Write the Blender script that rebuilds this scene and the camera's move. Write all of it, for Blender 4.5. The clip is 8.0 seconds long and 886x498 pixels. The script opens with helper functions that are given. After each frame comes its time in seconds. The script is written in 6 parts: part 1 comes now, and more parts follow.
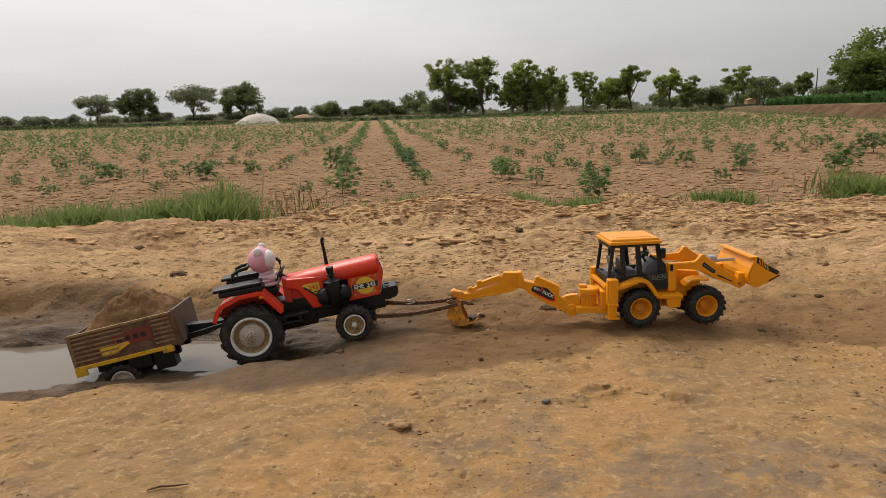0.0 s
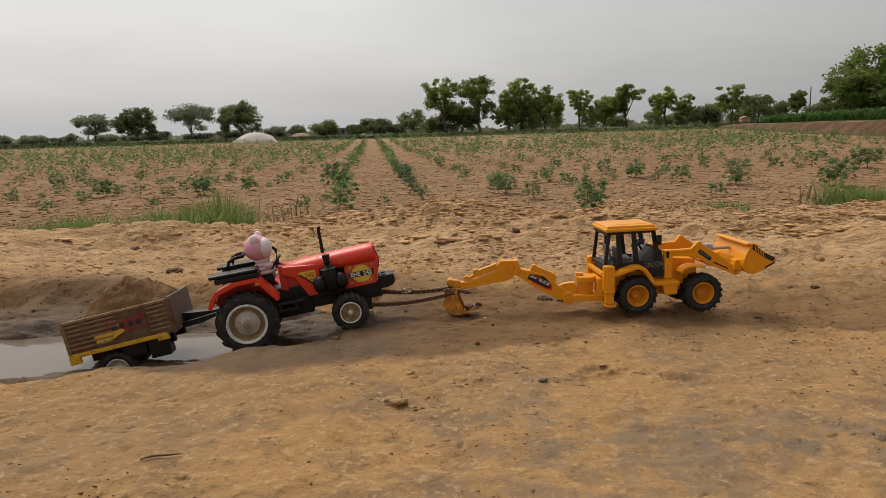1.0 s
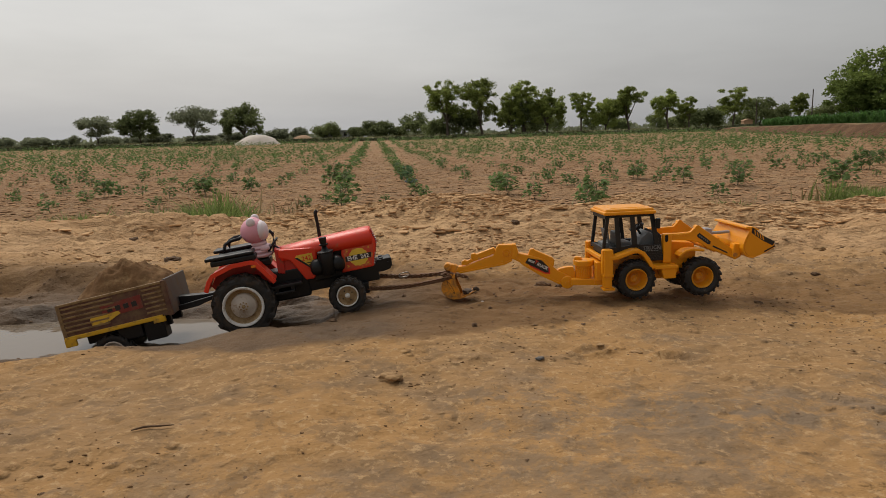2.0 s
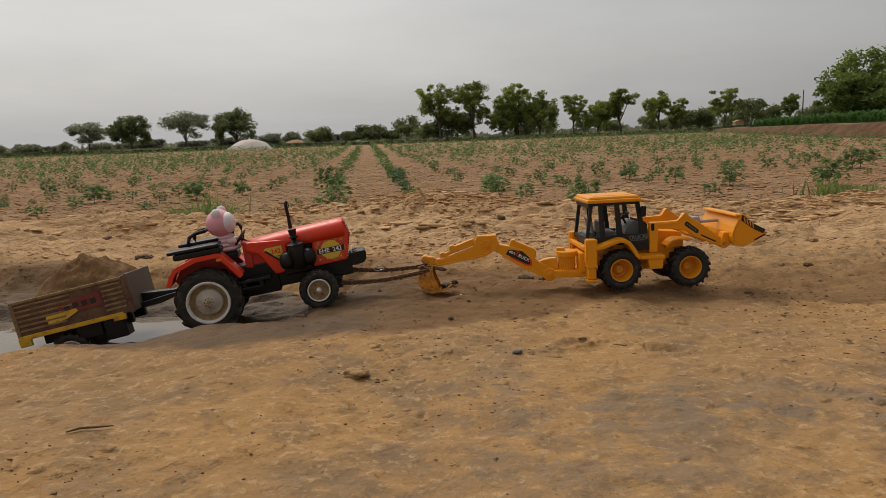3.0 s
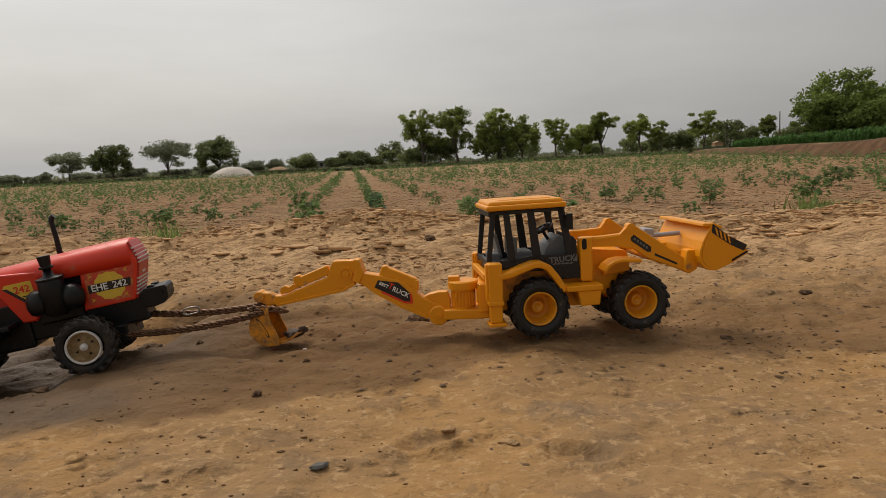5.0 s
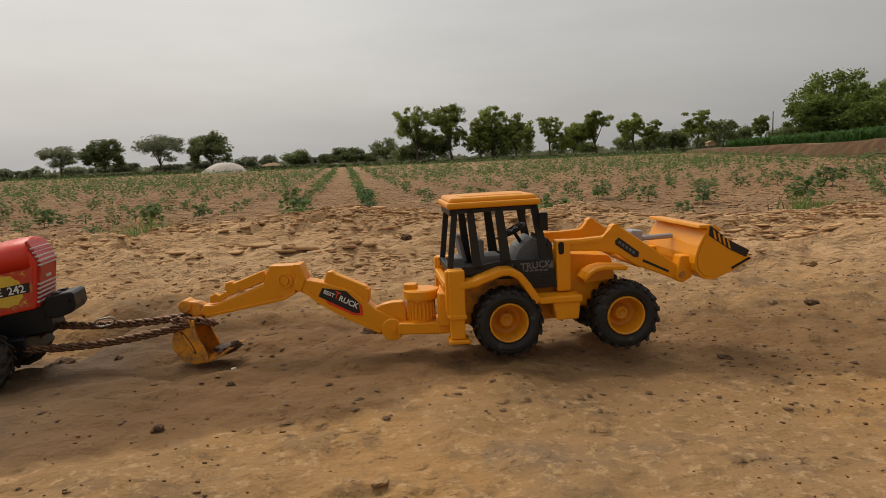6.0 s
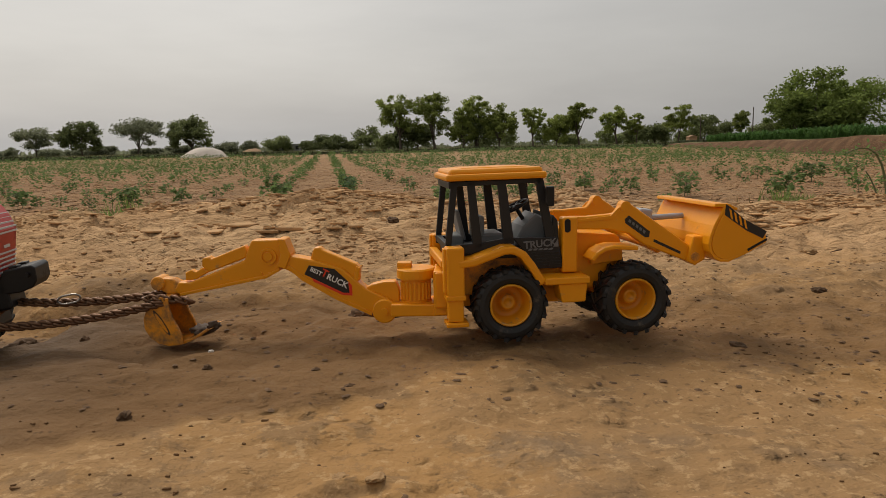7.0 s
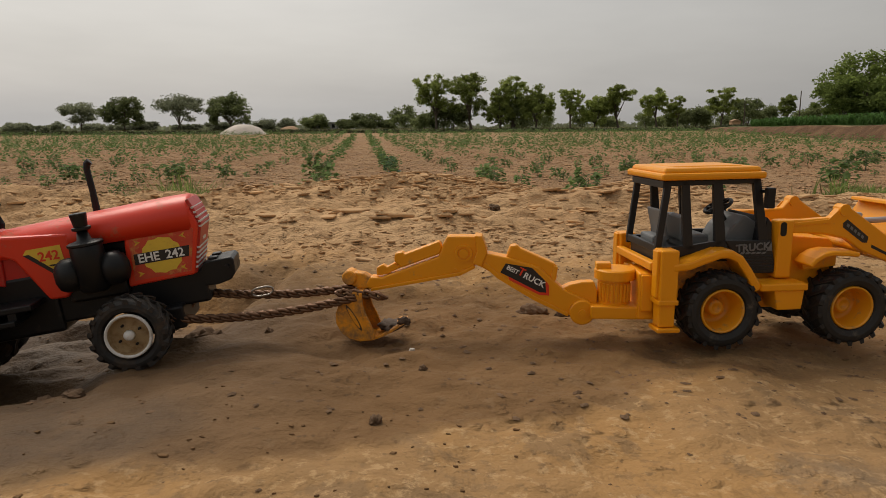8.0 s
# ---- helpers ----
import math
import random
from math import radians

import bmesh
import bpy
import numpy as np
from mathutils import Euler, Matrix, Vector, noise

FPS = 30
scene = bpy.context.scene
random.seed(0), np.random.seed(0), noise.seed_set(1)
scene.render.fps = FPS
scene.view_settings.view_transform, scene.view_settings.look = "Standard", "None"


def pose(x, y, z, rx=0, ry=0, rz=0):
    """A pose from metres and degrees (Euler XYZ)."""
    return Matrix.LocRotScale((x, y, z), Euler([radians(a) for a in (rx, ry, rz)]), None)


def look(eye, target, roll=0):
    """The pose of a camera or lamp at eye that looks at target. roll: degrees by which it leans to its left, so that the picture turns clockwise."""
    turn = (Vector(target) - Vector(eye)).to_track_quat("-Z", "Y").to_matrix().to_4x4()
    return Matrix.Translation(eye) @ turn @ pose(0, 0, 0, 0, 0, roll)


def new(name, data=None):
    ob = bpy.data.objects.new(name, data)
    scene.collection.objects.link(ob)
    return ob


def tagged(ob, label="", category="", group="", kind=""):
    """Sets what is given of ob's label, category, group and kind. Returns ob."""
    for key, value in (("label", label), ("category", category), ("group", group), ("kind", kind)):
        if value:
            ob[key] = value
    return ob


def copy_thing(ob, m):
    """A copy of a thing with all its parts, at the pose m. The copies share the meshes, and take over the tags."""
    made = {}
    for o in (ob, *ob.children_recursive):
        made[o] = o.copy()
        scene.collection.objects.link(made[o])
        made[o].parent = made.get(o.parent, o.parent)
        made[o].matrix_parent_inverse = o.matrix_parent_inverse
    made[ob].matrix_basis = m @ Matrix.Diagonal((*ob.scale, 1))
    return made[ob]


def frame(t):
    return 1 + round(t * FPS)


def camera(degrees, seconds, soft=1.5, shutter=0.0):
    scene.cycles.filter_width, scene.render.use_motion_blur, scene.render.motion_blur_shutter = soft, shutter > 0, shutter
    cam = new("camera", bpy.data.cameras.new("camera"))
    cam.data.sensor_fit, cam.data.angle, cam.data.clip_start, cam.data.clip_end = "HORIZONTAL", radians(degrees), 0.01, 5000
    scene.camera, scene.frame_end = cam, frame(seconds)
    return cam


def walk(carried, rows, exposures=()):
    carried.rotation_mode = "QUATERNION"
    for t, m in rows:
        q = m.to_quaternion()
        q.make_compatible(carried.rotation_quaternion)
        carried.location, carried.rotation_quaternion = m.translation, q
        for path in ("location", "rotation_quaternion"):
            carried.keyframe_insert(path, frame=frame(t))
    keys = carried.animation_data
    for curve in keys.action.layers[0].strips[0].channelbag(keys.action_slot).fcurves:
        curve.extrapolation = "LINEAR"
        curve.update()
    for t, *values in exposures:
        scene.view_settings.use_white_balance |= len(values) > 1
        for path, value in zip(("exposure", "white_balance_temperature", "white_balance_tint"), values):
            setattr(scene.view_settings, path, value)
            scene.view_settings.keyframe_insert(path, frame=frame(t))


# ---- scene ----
cam = camera(67.7, 8.0, soft=0.5)
PATH = [
    (0, (0.001, 0.012, 0.247), (-0.017, 1.973, -0.15), -1.6),
    (0.5, (0.001, 0.009, 0.232), (-0.011, 1.974, -0.141), -1.3),
    (1, (0.001, 0.006, 0.216), (-0.007, 1.976, -0.128), -1.7),
    (1.2, (0.0, 0.004, 0.211), (-0.014, 1.974, -0.133), -1.8),
    (2.5, (0.012, 0.013, 0.187), (0.0, 1.986, -0.143), -1.6),
    (3, (0.022, 0.035, 0.178), (0.027, 2.008, -0.149), -2.1),
    (3.5, (0.041, 0.072, 0.171), (0.054, 2.046, -0.151), -2.2),
    (4, (0.073, 0.13, 0.163), (0.075, 2.108, -0.136), -2.4),
    (4.5, (0.101, 0.187, 0.154), (0.132, 2.168, -0.116), -3.2),
    (4.7, (0.112, 0.211, 0.148), (0.158, 2.193, -0.113), -3.1),
    (5.8, (0.146, 0.294, 0.14), (0.201, 2.278, -0.112), -2.5),
    (6, (0.15, 0.304, 0.138), (0.221, 2.285, -0.126), -2.4),
    (6.5, (0.152, 0.322, 0.132), (0.233, 2.3, -0.153), -1.9),
    (7, (0.142, 0.332, 0.127), (0.268, 2.306, -0.17), -1.3),
    (7.5, (0.109, 0.341, 0.13), (0.21, 2.311, -0.196), -0.7),
    (8, (0.052, 0.349, 0.136), (0.078, 2.317, -0.217), -0.4),
]
walk(cam, [(t, look(e, g, r)) for t, e, g, r in PATH], [(0, -0.03, 6540, 10), (1.0, -0.21, 6560, 10), (2.5, -0.39, 6590, 10), (8.0, -0.38, 6850, 10.5)])

# ---- light: an overcast afternoon sky with a weak, wide sun behind the cloud ----
SUN_ELEV, SUN_TURN = radians(55), radians(-31)
world = bpy.data.worlds.new("world")
scene.world = world
world.use_nodes = True


def node(tree, kind, **values):
    n = tree.nodes.new(kind)
    for k, v in values.items():
        n.inputs[k.replace("_", " ")].default_value = v
    return n


wt = world.node_tree
sky = wt.nodes.new("ShaderNodeTexSky")
sky.sky_type, sky.sun_disc = "NISHITA", False
sky.sun_elevation, sky.sun_rotation = SUN_ELEV, SUN_TURN
sky.dust_density, sky.air_density = 6.0, 1.5
coord = wt.nodes.new("ShaderNodeTexCoord")
split = wt.nodes.new("ShaderNodeSeparateXYZ")
wt.links.new(coord.outputs["Generated"], split.inputs[0])
stretch = wt.nodes.new("ShaderNodeVectorMath")
stretch.operation = "MULTIPLY"
stretch.inputs[1].default_value = (1.0, 1.0, 4.5)
wt.links.new(coord.outputs["Generated"], stretch.inputs[0])
cloud = node(wt, "ShaderNodeTexNoise", Scale=1.6, Detail=5.0, Roughness=0.55)
wt.links.new(stretch.outputs[0], cloud.inputs["Vector"])
climb = wt.nodes.new("ShaderNodeMapRange")
climb.inputs["From Min"].default_value, climb.inputs["From Max"].default_value = 0.0, 0.45
climb.inputs["To Min"].default_value, climb.inputs["To Max"].default_value = 0.0, 1.0
wt.links.new(split.outputs["Z"], climb.inputs["Value"])
ramp = wt.nodes.new("ShaderNodeValToRGB")
ramp.color_ramp.elements[0].color = (0.47, 0.475, 0.485, 1)
ramp.color_ramp.elements[1].color = (0.78, 0.78, 0.775, 1)
puff = wt.nodes.new("ShaderNodeMath")
puff.operation = "MULTIPLY_ADD"
puff.inputs[1].default_value, puff.inputs[2].default_value = 1.1, -0.52
wt.links.new(cloud.outputs[0], puff.inputs[0])
add = wt.nodes.new("ShaderNodeMath")
wt.links.new(climb.outputs[0], add.inputs[0])
wt.links.new(puff.outputs[0], add.inputs[1])
wt.links.new(add.outputs[0], ramp.inputs[0])
thin = wt.nodes.new("ShaderNodeMix")
thin.data_type, thin.blend_type = "RGBA", "ADD"
thin.inputs[0].default_value = 0.02
wt.links.new(ramp.outputs[0], thin.inputs[6])
wt.links.new(sky.outputs[0], thin.inputs[7])
wt.links.new(thin.outputs[2], wt.nodes["Background"].inputs[0])
# the cloud is thinner, and so brighter, towards the side where the sun stands
toward = wt.nodes.new("ShaderNodeVectorMath")
toward.operation = "DOT_PRODUCT"
toward.inputs[1].default_value = (-0.36, 0.24, 0.0)
wt.links.new(coord.outputs["Generated"], toward.inputs[0])
thinner = wt.nodes.new("ShaderNodeMath")
thinner.inputs[1].default_value = 0.80
wt.links.new(toward.outputs["Value"], thinner.inputs[0])
wt.links.new(thinner.outputs[0], wt.nodes["Background"].inputs[1])
lamp = bpy.data.lights.new("sun", "SUN")
lamp.energy, lamp.angle, lamp.color = 2.4, radians(32), (1.0, 0.95, 0.87)
sun = new("sun", lamp)
sun.matrix_world = look((-0.45, 0.75, 1.25), (0, 0, 0))


# ---- materials ----
def material(name, colour, rough=0.6, metal=0.0, vary=0.12, scale=60.0, bump=0.0, bump_scale=200.0, dirt=None, dirt_amount=0.0, dirt_scale=25.0, spec=0.5, per_piece=0.0):
    """A surface with grain at two scales, an optional dust or mud film in patches, and fine relief."""
    m = bpy.data.materials.new(name)
    m.use_nodes = True
    t = m.node_tree
    b = t.nodes["Principled BSDF"]
    b.inputs["Roughness"].default_value, b.inputs["Metallic"].default_value = rough, metal
    b.inputs["Specular IOR Level"].default_value = spec
    c = t.nodes.new("ShaderNodeTexCoord")
    n1 = node(t, "ShaderNodeTexNoise", Scale=scale, Detail=6.0, Roughness=0.6)
    t.links.new(c.outputs["Object"], n1.inputs["Vector"])
    mr = node(t, "ShaderNodeMapRange", To_Min=1.0 - vary, To_Max=1.0 + vary)
    t.links.new(n1.outputs[0], mr.inputs["Value"])
    hsv = t.nodes.new("ShaderNodeHueSaturation")
    hsv.inputs["Color"].default_value = (*colour, 1)
    value = mr.outputs[0]
    if per_piece:
        info = t.nodes.new("ShaderNodeObjectInfo")
        geo = t.nodes.new("ShaderNodeNewGeometry")
        su = t.nodes.new("ShaderNodeMath")
        t.links.new(info.outputs["Random"], su.inputs[0])
        t.links.new(geo.outputs["Random Per Island"], su.inputs[1])
        r = node(t, "ShaderNodeMapRange", From_Max=2.0, To_Min=1.0 - per_piece, To_Max=1.0 + per_piece)
        t.links.new(su.outputs[0], r.inputs["Value"])
        mu = t.nodes.new("ShaderNodeMath")
        mu.operation = "MULTIPLY"
        t.links.new(value, mu.inputs[0])
        t.links.new(r.outputs[0], mu.inputs[1])
        value = mu.outputs[0]
    t.links.new(value, hsv.inputs["Value"])
    out = hsv.outputs[0]
    if dirt:
        n2 = node(t, "ShaderNodeTexNoise", Scale=dirt_scale, Detail=8.0, Roughness=0.7)
        t.links.new(c.outputs["Object"], n2.inputs["Vector"])
        cut = node(t, "ShaderNodeMapRange", From_Min=0.62 - 0.35 * dirt_amount, From_Max=0.78 - 0.25 * dirt_amount)
        t.links.new(n2.outputs[0], cut.inputs["Value"])
        mix = t.nodes.new("ShaderNodeMix")
        mix.data_type = "RGBA"
        t.links.new(cut.outputs[0], mix.inputs[0])
        t.links.new(out, mix.inputs[6])
        mix.inputs[7].default_value = (*dirt, 1)
        out = mix.outputs[2]
        rr = node(t, "ShaderNodeMapRange", To_Min=rough, To_Max=0.95)
        t.links.new(cut.outputs[0], rr.inputs["Value"])
        t.links.new(rr.outputs[0], b.inputs["Roughness"])
    t.links.new(out, b.inputs["Base Color"])
    if bump:
        n3 = node(t, "ShaderNodeTexNoise", Scale=bump_scale, Detail=5.0)
        t.links.new(c.outputs["Object"], n3.inputs["Vector"])
        bp = node(t, "ShaderNodeBump", Strength=bump, Distance=0.001)
        t.links.new(n3.outputs[0], bp.inputs["Height"])
        t.links.new(bp.outputs[0], b.inputs["Normal"])
    return m


MUD = (0.16, 0.10, 0.058)
DUST = (0.30, 0.20, 0.11)
YELLOW = material("yellow_plastic", (0.80, 0.305, 0.006), 0.38, spec=0.4, vary=0.06, dirt=DUST, dirt_amount=-0.10, dirt_scale=60, bump=0.08, bump_scale=500)
YELLOW_MUDDY = material("muddy_yellow_plastic", (0.78, 0.30, 0.012), 0.42, vary=0.08, dirt=MUD, dirt_amount=0.55, dirt_scale=90, bump=0.15)
RIM_YELLOW = material("yellow_rim", (0.70, 0.29, 0.010), 0.4, vary=0.06, dirt=DUST, dirt_amount=0.2, dirt_scale=150)
RUBBER = material("black_rubber", (0.011, 0.011, 0.011), 0.6, vary=0.3, dirt=(0.12, 0.095, 0.07), dirt_amount=0.16, dirt_scale=120, bump=0.2, bump_scale=600)
RUBBER_MUDDY = material("muddy_rubber", (0.013, 0.012, 0.011), 0.65, vary=0.3, dirt=(0.07, 0.047, 0.03), dirt_amount=0.42, dirt_scale=110, bump=0.3, bump_scale=500)
BLACK = material("black_plastic", (0.0065, 0.007, 0.008), 0.42, vary=0.25, dirt=(0.07, 0.05, 0.035), dirt_amount=0.10, dirt_scale=90, spec=0.35)
CAB_GREY = material("dark_grey_plastic", (0.013, 0.014, 0.016), 0.42, vary=0.15, spec=0.4)
SEAT_GREY = material("grey_plastic", (0.16, 0.165, 0.165), 0.5, vary=0.1)
LETTER_GREY = material("raised_letter_grey", (0.14, 0.145, 0.15), 0.5, vary=0.1)
ROD_GREY = material("silver_plastic", (0.34, 0.34, 0.36), 0.35, vary=0.1)
RED = material("red_plastic", (0.72, 0.040, 0.013), 0.34, vary=0.06, dirt=DUST, dirt_amount=0.10, dirt_scale=70)
RED_WORN = material("worn_red_print", (0.20, 0.022, 0.014), 0.5, vary=0.3, dirt=MUD, dirt_amount=0.4, dirt_scale=80)
# deeper red with mud flecks, for inner panels and the grille
RED_DARK = material("dark_red_plastic", (0.50, 0.022, 0.014), 0.4, vary=0.1, dirt=MUD, dirt_amount=0.2, dirt_scale=90)
ORANGE = material("orange_lens", (0.8, 0.22, 0.02), 0.25)
WHITE = material("white_plastic", (0.72, 0.70, 0.66), 0.45, vary=0.06, dirt=(0.36, 0.24, 0.13), dirt_amount=0.22, dirt_scale=130)
WHITE_DIRTY = material("muddy_white_plastic", (0.58, 0.50, 0.42), 0.5, vary=0.08, dirt=(0.33, 0.22, 0.12), dirt_amount=0.3, dirt_scale=110)
TAN = material("dust_caked_hub", (0.40, 0.28, 0.14), 0.6, vary=0.15, dirt=(0.24, 0.14, 0.06), dirt_amount=0.45, dirt_scale=150)
STICKER_RED = material("red_sticker", (0.58, 0.06, 0.03), 0.35, vary=0.25, scale=200, dirt=(0.58, 0.34, 0.08), dirt_amount=0.3, dirt_scale=220)
STICKER_BLACK = material("black_sticker", (0.012, 0.012, 0.014), 0.35, vary=0.2)
STICKER_WHITE = material("pale_sticker_print", (0.74, 0.74, 0.72), 0.4)
STICKER_YELLOW = material("yellow_sticker_print", (0.70, 0.42, 0.03), 0.4, dirt=MUD, dirt_amount=0.3, dirt_scale=120)
STICKER_GOLD = material("bright_gold_sticker", (0.74, 0.50, 0.055), 0.35, vary=0.15, scale=150, dirt=(0.50, 0.28, 0.06), dirt_amount=0.2, dirt_scale=160)
STRIPE_GREY = material("silver_grille_print", (0.55, 0.52, 0.50), 0.35)
MAROON = material("maroon_painted_tin", (0.085, 0.028, 0.017), 0.5, vary=0.3, scale=80, dirt=(0.18, 0.11, 0.055), dirt_amount=0.5, dirt_scale=55)
RIB = material("tan_ribs", (0.27, 0.165, 0.065), 0.55, vary=0.3, dirt=(0.12, 0.07, 0.035), dirt_amount=0.45, dirt_scale=90)
RAIL_YELLOW = material("yellow_rail", (0.66, 0.37, 0.012), 0.45, vary=0.15, dirt=MUD, dirt_amount=0.3, dirt_scale=90)
TIN_INSIDE = material("dark_tin", (0.075, 0.060, 0.050), 0.5, vary=0.3, dirt=(0.2, 0.14, 0.085), dirt_amount=0.35, dirt_scale=45)
DOLL_PINK = material("pink_doll_vinyl", (0.72, 0.33, 0.40), 0.6, vary=0.1, scale=120)
DOLL_WHITE = material("white_doll_vinyl", (0.74, 0.66, 0.68), 0.6, vary=0.08, scale=120)
CHAIN_RUST = material("rusty_steel", (0.17, 0.085, 0.045), 0.40, metal=0.6, vary=0.5, scale=300, dirt=MUD, dirt_amount=0.4, dirt_scale=300, per_piece=0.3)
STEEL = material("bright_steel", (0.34, 0.31, 0.28), 0.38, metal=0.9)
LOAD_SOIL = material("damp_soil", (0.150, 0.083, 0.039), 0.95, vary=0.6, scale=90, bump=1.0, bump_scale=260, dirt=(0.28, 0.18, 0.09), dirt_amount=0.3, dirt_scale=40, spec=0.1)
CLOD = material("dry_clod", (0.40, 0.240, 0.108), 0.95, vary=0.35, scale=120, bump=0.8, bump_scale=300, per_piece=0.35)
CLOD_DARK = material("damp_clod", (0.12, 0.068, 0.034), 0.95, vary=0.35, scale=120, bump=0.8, bump_scale=300, per_piece=0.3)
STONE_GREY = material("grey_stone", (0.105, 0.095, 0.085), 0.8, vary=0.2, scale=200, bump=0.4)
STRAW = material("dry_stalk", (0.50, 0.37, 0.20), 0.85, vary=0.25, per_piece=0.2)
PALE = material("chalky_sand", (0.56, 0.50, 0.44), 0.95, vary=0.2, scale=3.0, bump=0.5, bump_scale=8.0)
SAND_HEAP = material("brown_sand", (0.38, 0.24, 0.14), 0.95, vary=0.2, scale=3.0)


def leaf_material(name, colour, per_piece=0.35, rough=0.55, scale=3.0):
    m = material(name, colour, 0.8, vary=0.2, scale=scale, per_piece=per_piece, spec=0.2)
    b = m.node_tree.nodes["Principled BSDF"]
    b.inputs["Subsurface Weight"].default_value = 0.0
    t = m.node_tree
    through_leaf = t.nodes.new("ShaderNodeBsdfTranslucent")
    t.links.new(b.inputs["Base Color"].links[0].from_socket, through_leaf.inputs["Color"])
    both = t.nodes.new("ShaderNodeMixShader")
    both.inputs[0].default_value = 0.5
    t.links.new(b.outputs[0], both.inputs[1])
    t.links.new(through_leaf.outputs[0], both.inputs[2])
    t.links.new(both.outputs[0], t.nodes["Material Output"].inputs["Surface"])
    return m


LEAF_CROP = leaf_material("crop_leaf", (0.150, 0.225, 0.078), 0.4, scale=12)
LEAF_BLUE = leaf_material("bluish_crop_leaf", (0.095, 0.175, 0.082), 0.35, scale=12)
LEAF_TREE = leaf_material("broad_tree_leaf", (0.235, 0.275, 0.075), 0.5, scale=0.5)
LEAF_TREE_DARK = leaf_material("dark_tree_leaf", (0.190, 0.220, 0.092), 0.5, scale=0.5)
LEAF_TREE_BIG = leaf_material("glossy_tree_leaf", (0.165, 0.215, 0.055), 0.5, scale=0.5)
# acacia grey-green, paled so that distance haze sits in the colour
LEAF_ACACIA_HAZE = leaf_material("grey_green_tree_leaf", (0.215, 0.230, 0.148), 0.45, scale=0.5)
GRASS = leaf_material("grass_blade", (0.165, 0.21, 0.060), 0.6, scale=9)
LEAF_FAR = leaf_material("far_crop_leaf", (0.105, 0.165, 0.052), 0.4, scale=1.0)
MAIZE = leaf_material("tall_crop_leaf", (0.085, 0.17, 0.045), 0.45, scale=1.0)
BARK = material("bark", (0.11, 0.085, 0.062), 0.9, vary=0.3, scale=5, bump=0.5, bump_scale=9)
STEM = material("green_stem", (0.12, 0.13, 0.06), 0.7, vary=0.2, scale=20)
PLASTER = material("weathered_plaster", (0.38, 0.37, 0.36), 0.85, vary=0.12, scale=1.5)


# ---- shape helpers ----
def mesh_of(name, bm, mat, smooth=False):
    me = bpy.data.meshes.new(name)
    bmesh.ops.recalc_face_normals(bm, faces=bm.faces)
    bm.to_mesh(me)
    bm.free()
    for m in mat if isinstance(mat, (list, tuple)) else [mat]:
        me.materials.append(m)
    if smooth:
        me.polygons.foreach_set("use_smooth", [True] * len(me.polygons))
    return me


def part(name, bm, mat, parent, label="", at=None, smooth=False):
    """One mesh under a thing or part; at: its pose in the thing's frame."""
    ob = new(name, mesh_of(name, bm, mat, smooth))
    ob.parent = parent
    if at is not None:
        ob.matrix_basis = at
    if label:
        tagged(ob, label)
    return ob


def thing(name, label, category, where, group="", kind=""):
    ob = new(name)
    ob.empty_display_size = 0.02
    ob.matrix_basis = where
    return tagged(ob, label, category, group, kind)


def solid(name, bm, mat, label, category, where=None, group="", kind="", smooth=False):
    ob = new(name, mesh_of(name, bm, mat, smooth))
    if where is not None:
        ob.matrix_basis = where
    return tagged(ob, label, category, group, kind)


MM = 0.001


def bevel(bm, r, seg=2):
    if r:
        bmesh.ops.bevel(bm, geom=[e for e in bm.edges if len(e.link_faces) == 2 and e.calc_face_angle(0) > 0.5], offset=r * MM, segments=seg, profile=0.5, affect="EDGES", clamp_overlap=True)
    return bm


def block(x0, x1, y0, y1, z0, z1, r=0.6, taper=0.0, bm=None):
    """A box in millimetres with rounded edges; taper draws its top in."""
    b = bmesh.new()
    bmesh.ops.create_cube(b, size=1)
    for v in b.verts:
        k = 1 - taper if v.co.z > 0 else 1
        v.co = (((x0 + x1) / 2 + v.co.x * k * (x1 - x0)) * MM, ((y0 + y1) / 2 + v.co.y * k * (y1 - y0)) * MM, ((z0 + z1) / 2 + v.co.z * (z1 - z0)) * MM)
    bevel(b, r)
    return merge(bm, b)


def merge(bm, other):
    if bm is None:
        return other
    me = bpy.data.meshes.new("joined")
    other.to_mesh(me)
    other.free()
    bm.from_mesh(me)
    bpy.data.meshes.remove(me)
    return bm


def plate(points, y0, y1, r=0.5, bm=None):
    """An outline in x and z, in millimetres, given thickness from y0 to y1."""
    b = bmesh.new()
    vs = [b.verts.new((x * MM, y0 * MM, z * MM)) for x, z in points]
    f = b.faces.new(vs)
    out = bmesh.ops.extrude_face_region(b, geom=[f])
    for v in out["geom"]:
        if isinstance(v, bmesh.types.BMVert):
            v.co.y = y1 * MM
    bmesh.ops.recalc_face_normals(b, faces=b.faces)
    bevel(b, r)
    return merge(bm, b)


def band(points, thick, y0, y1, r=0.5, bm=None):
    """A bent strip: a line in x and z with a thickness below it."""
    low = []
    for i, (x, z) in enumerate(points):
        a, c = points[max(i - 1, 0)], points[min(i + 1, len(points) - 1)]
        d = Vector((c[0] - a[0], c[1] - a[1])).normalized()
        low.append((x + d.y * thick, z - d.x * thick))
    return plate(points + low[::-1], y0, y1, r, bm)


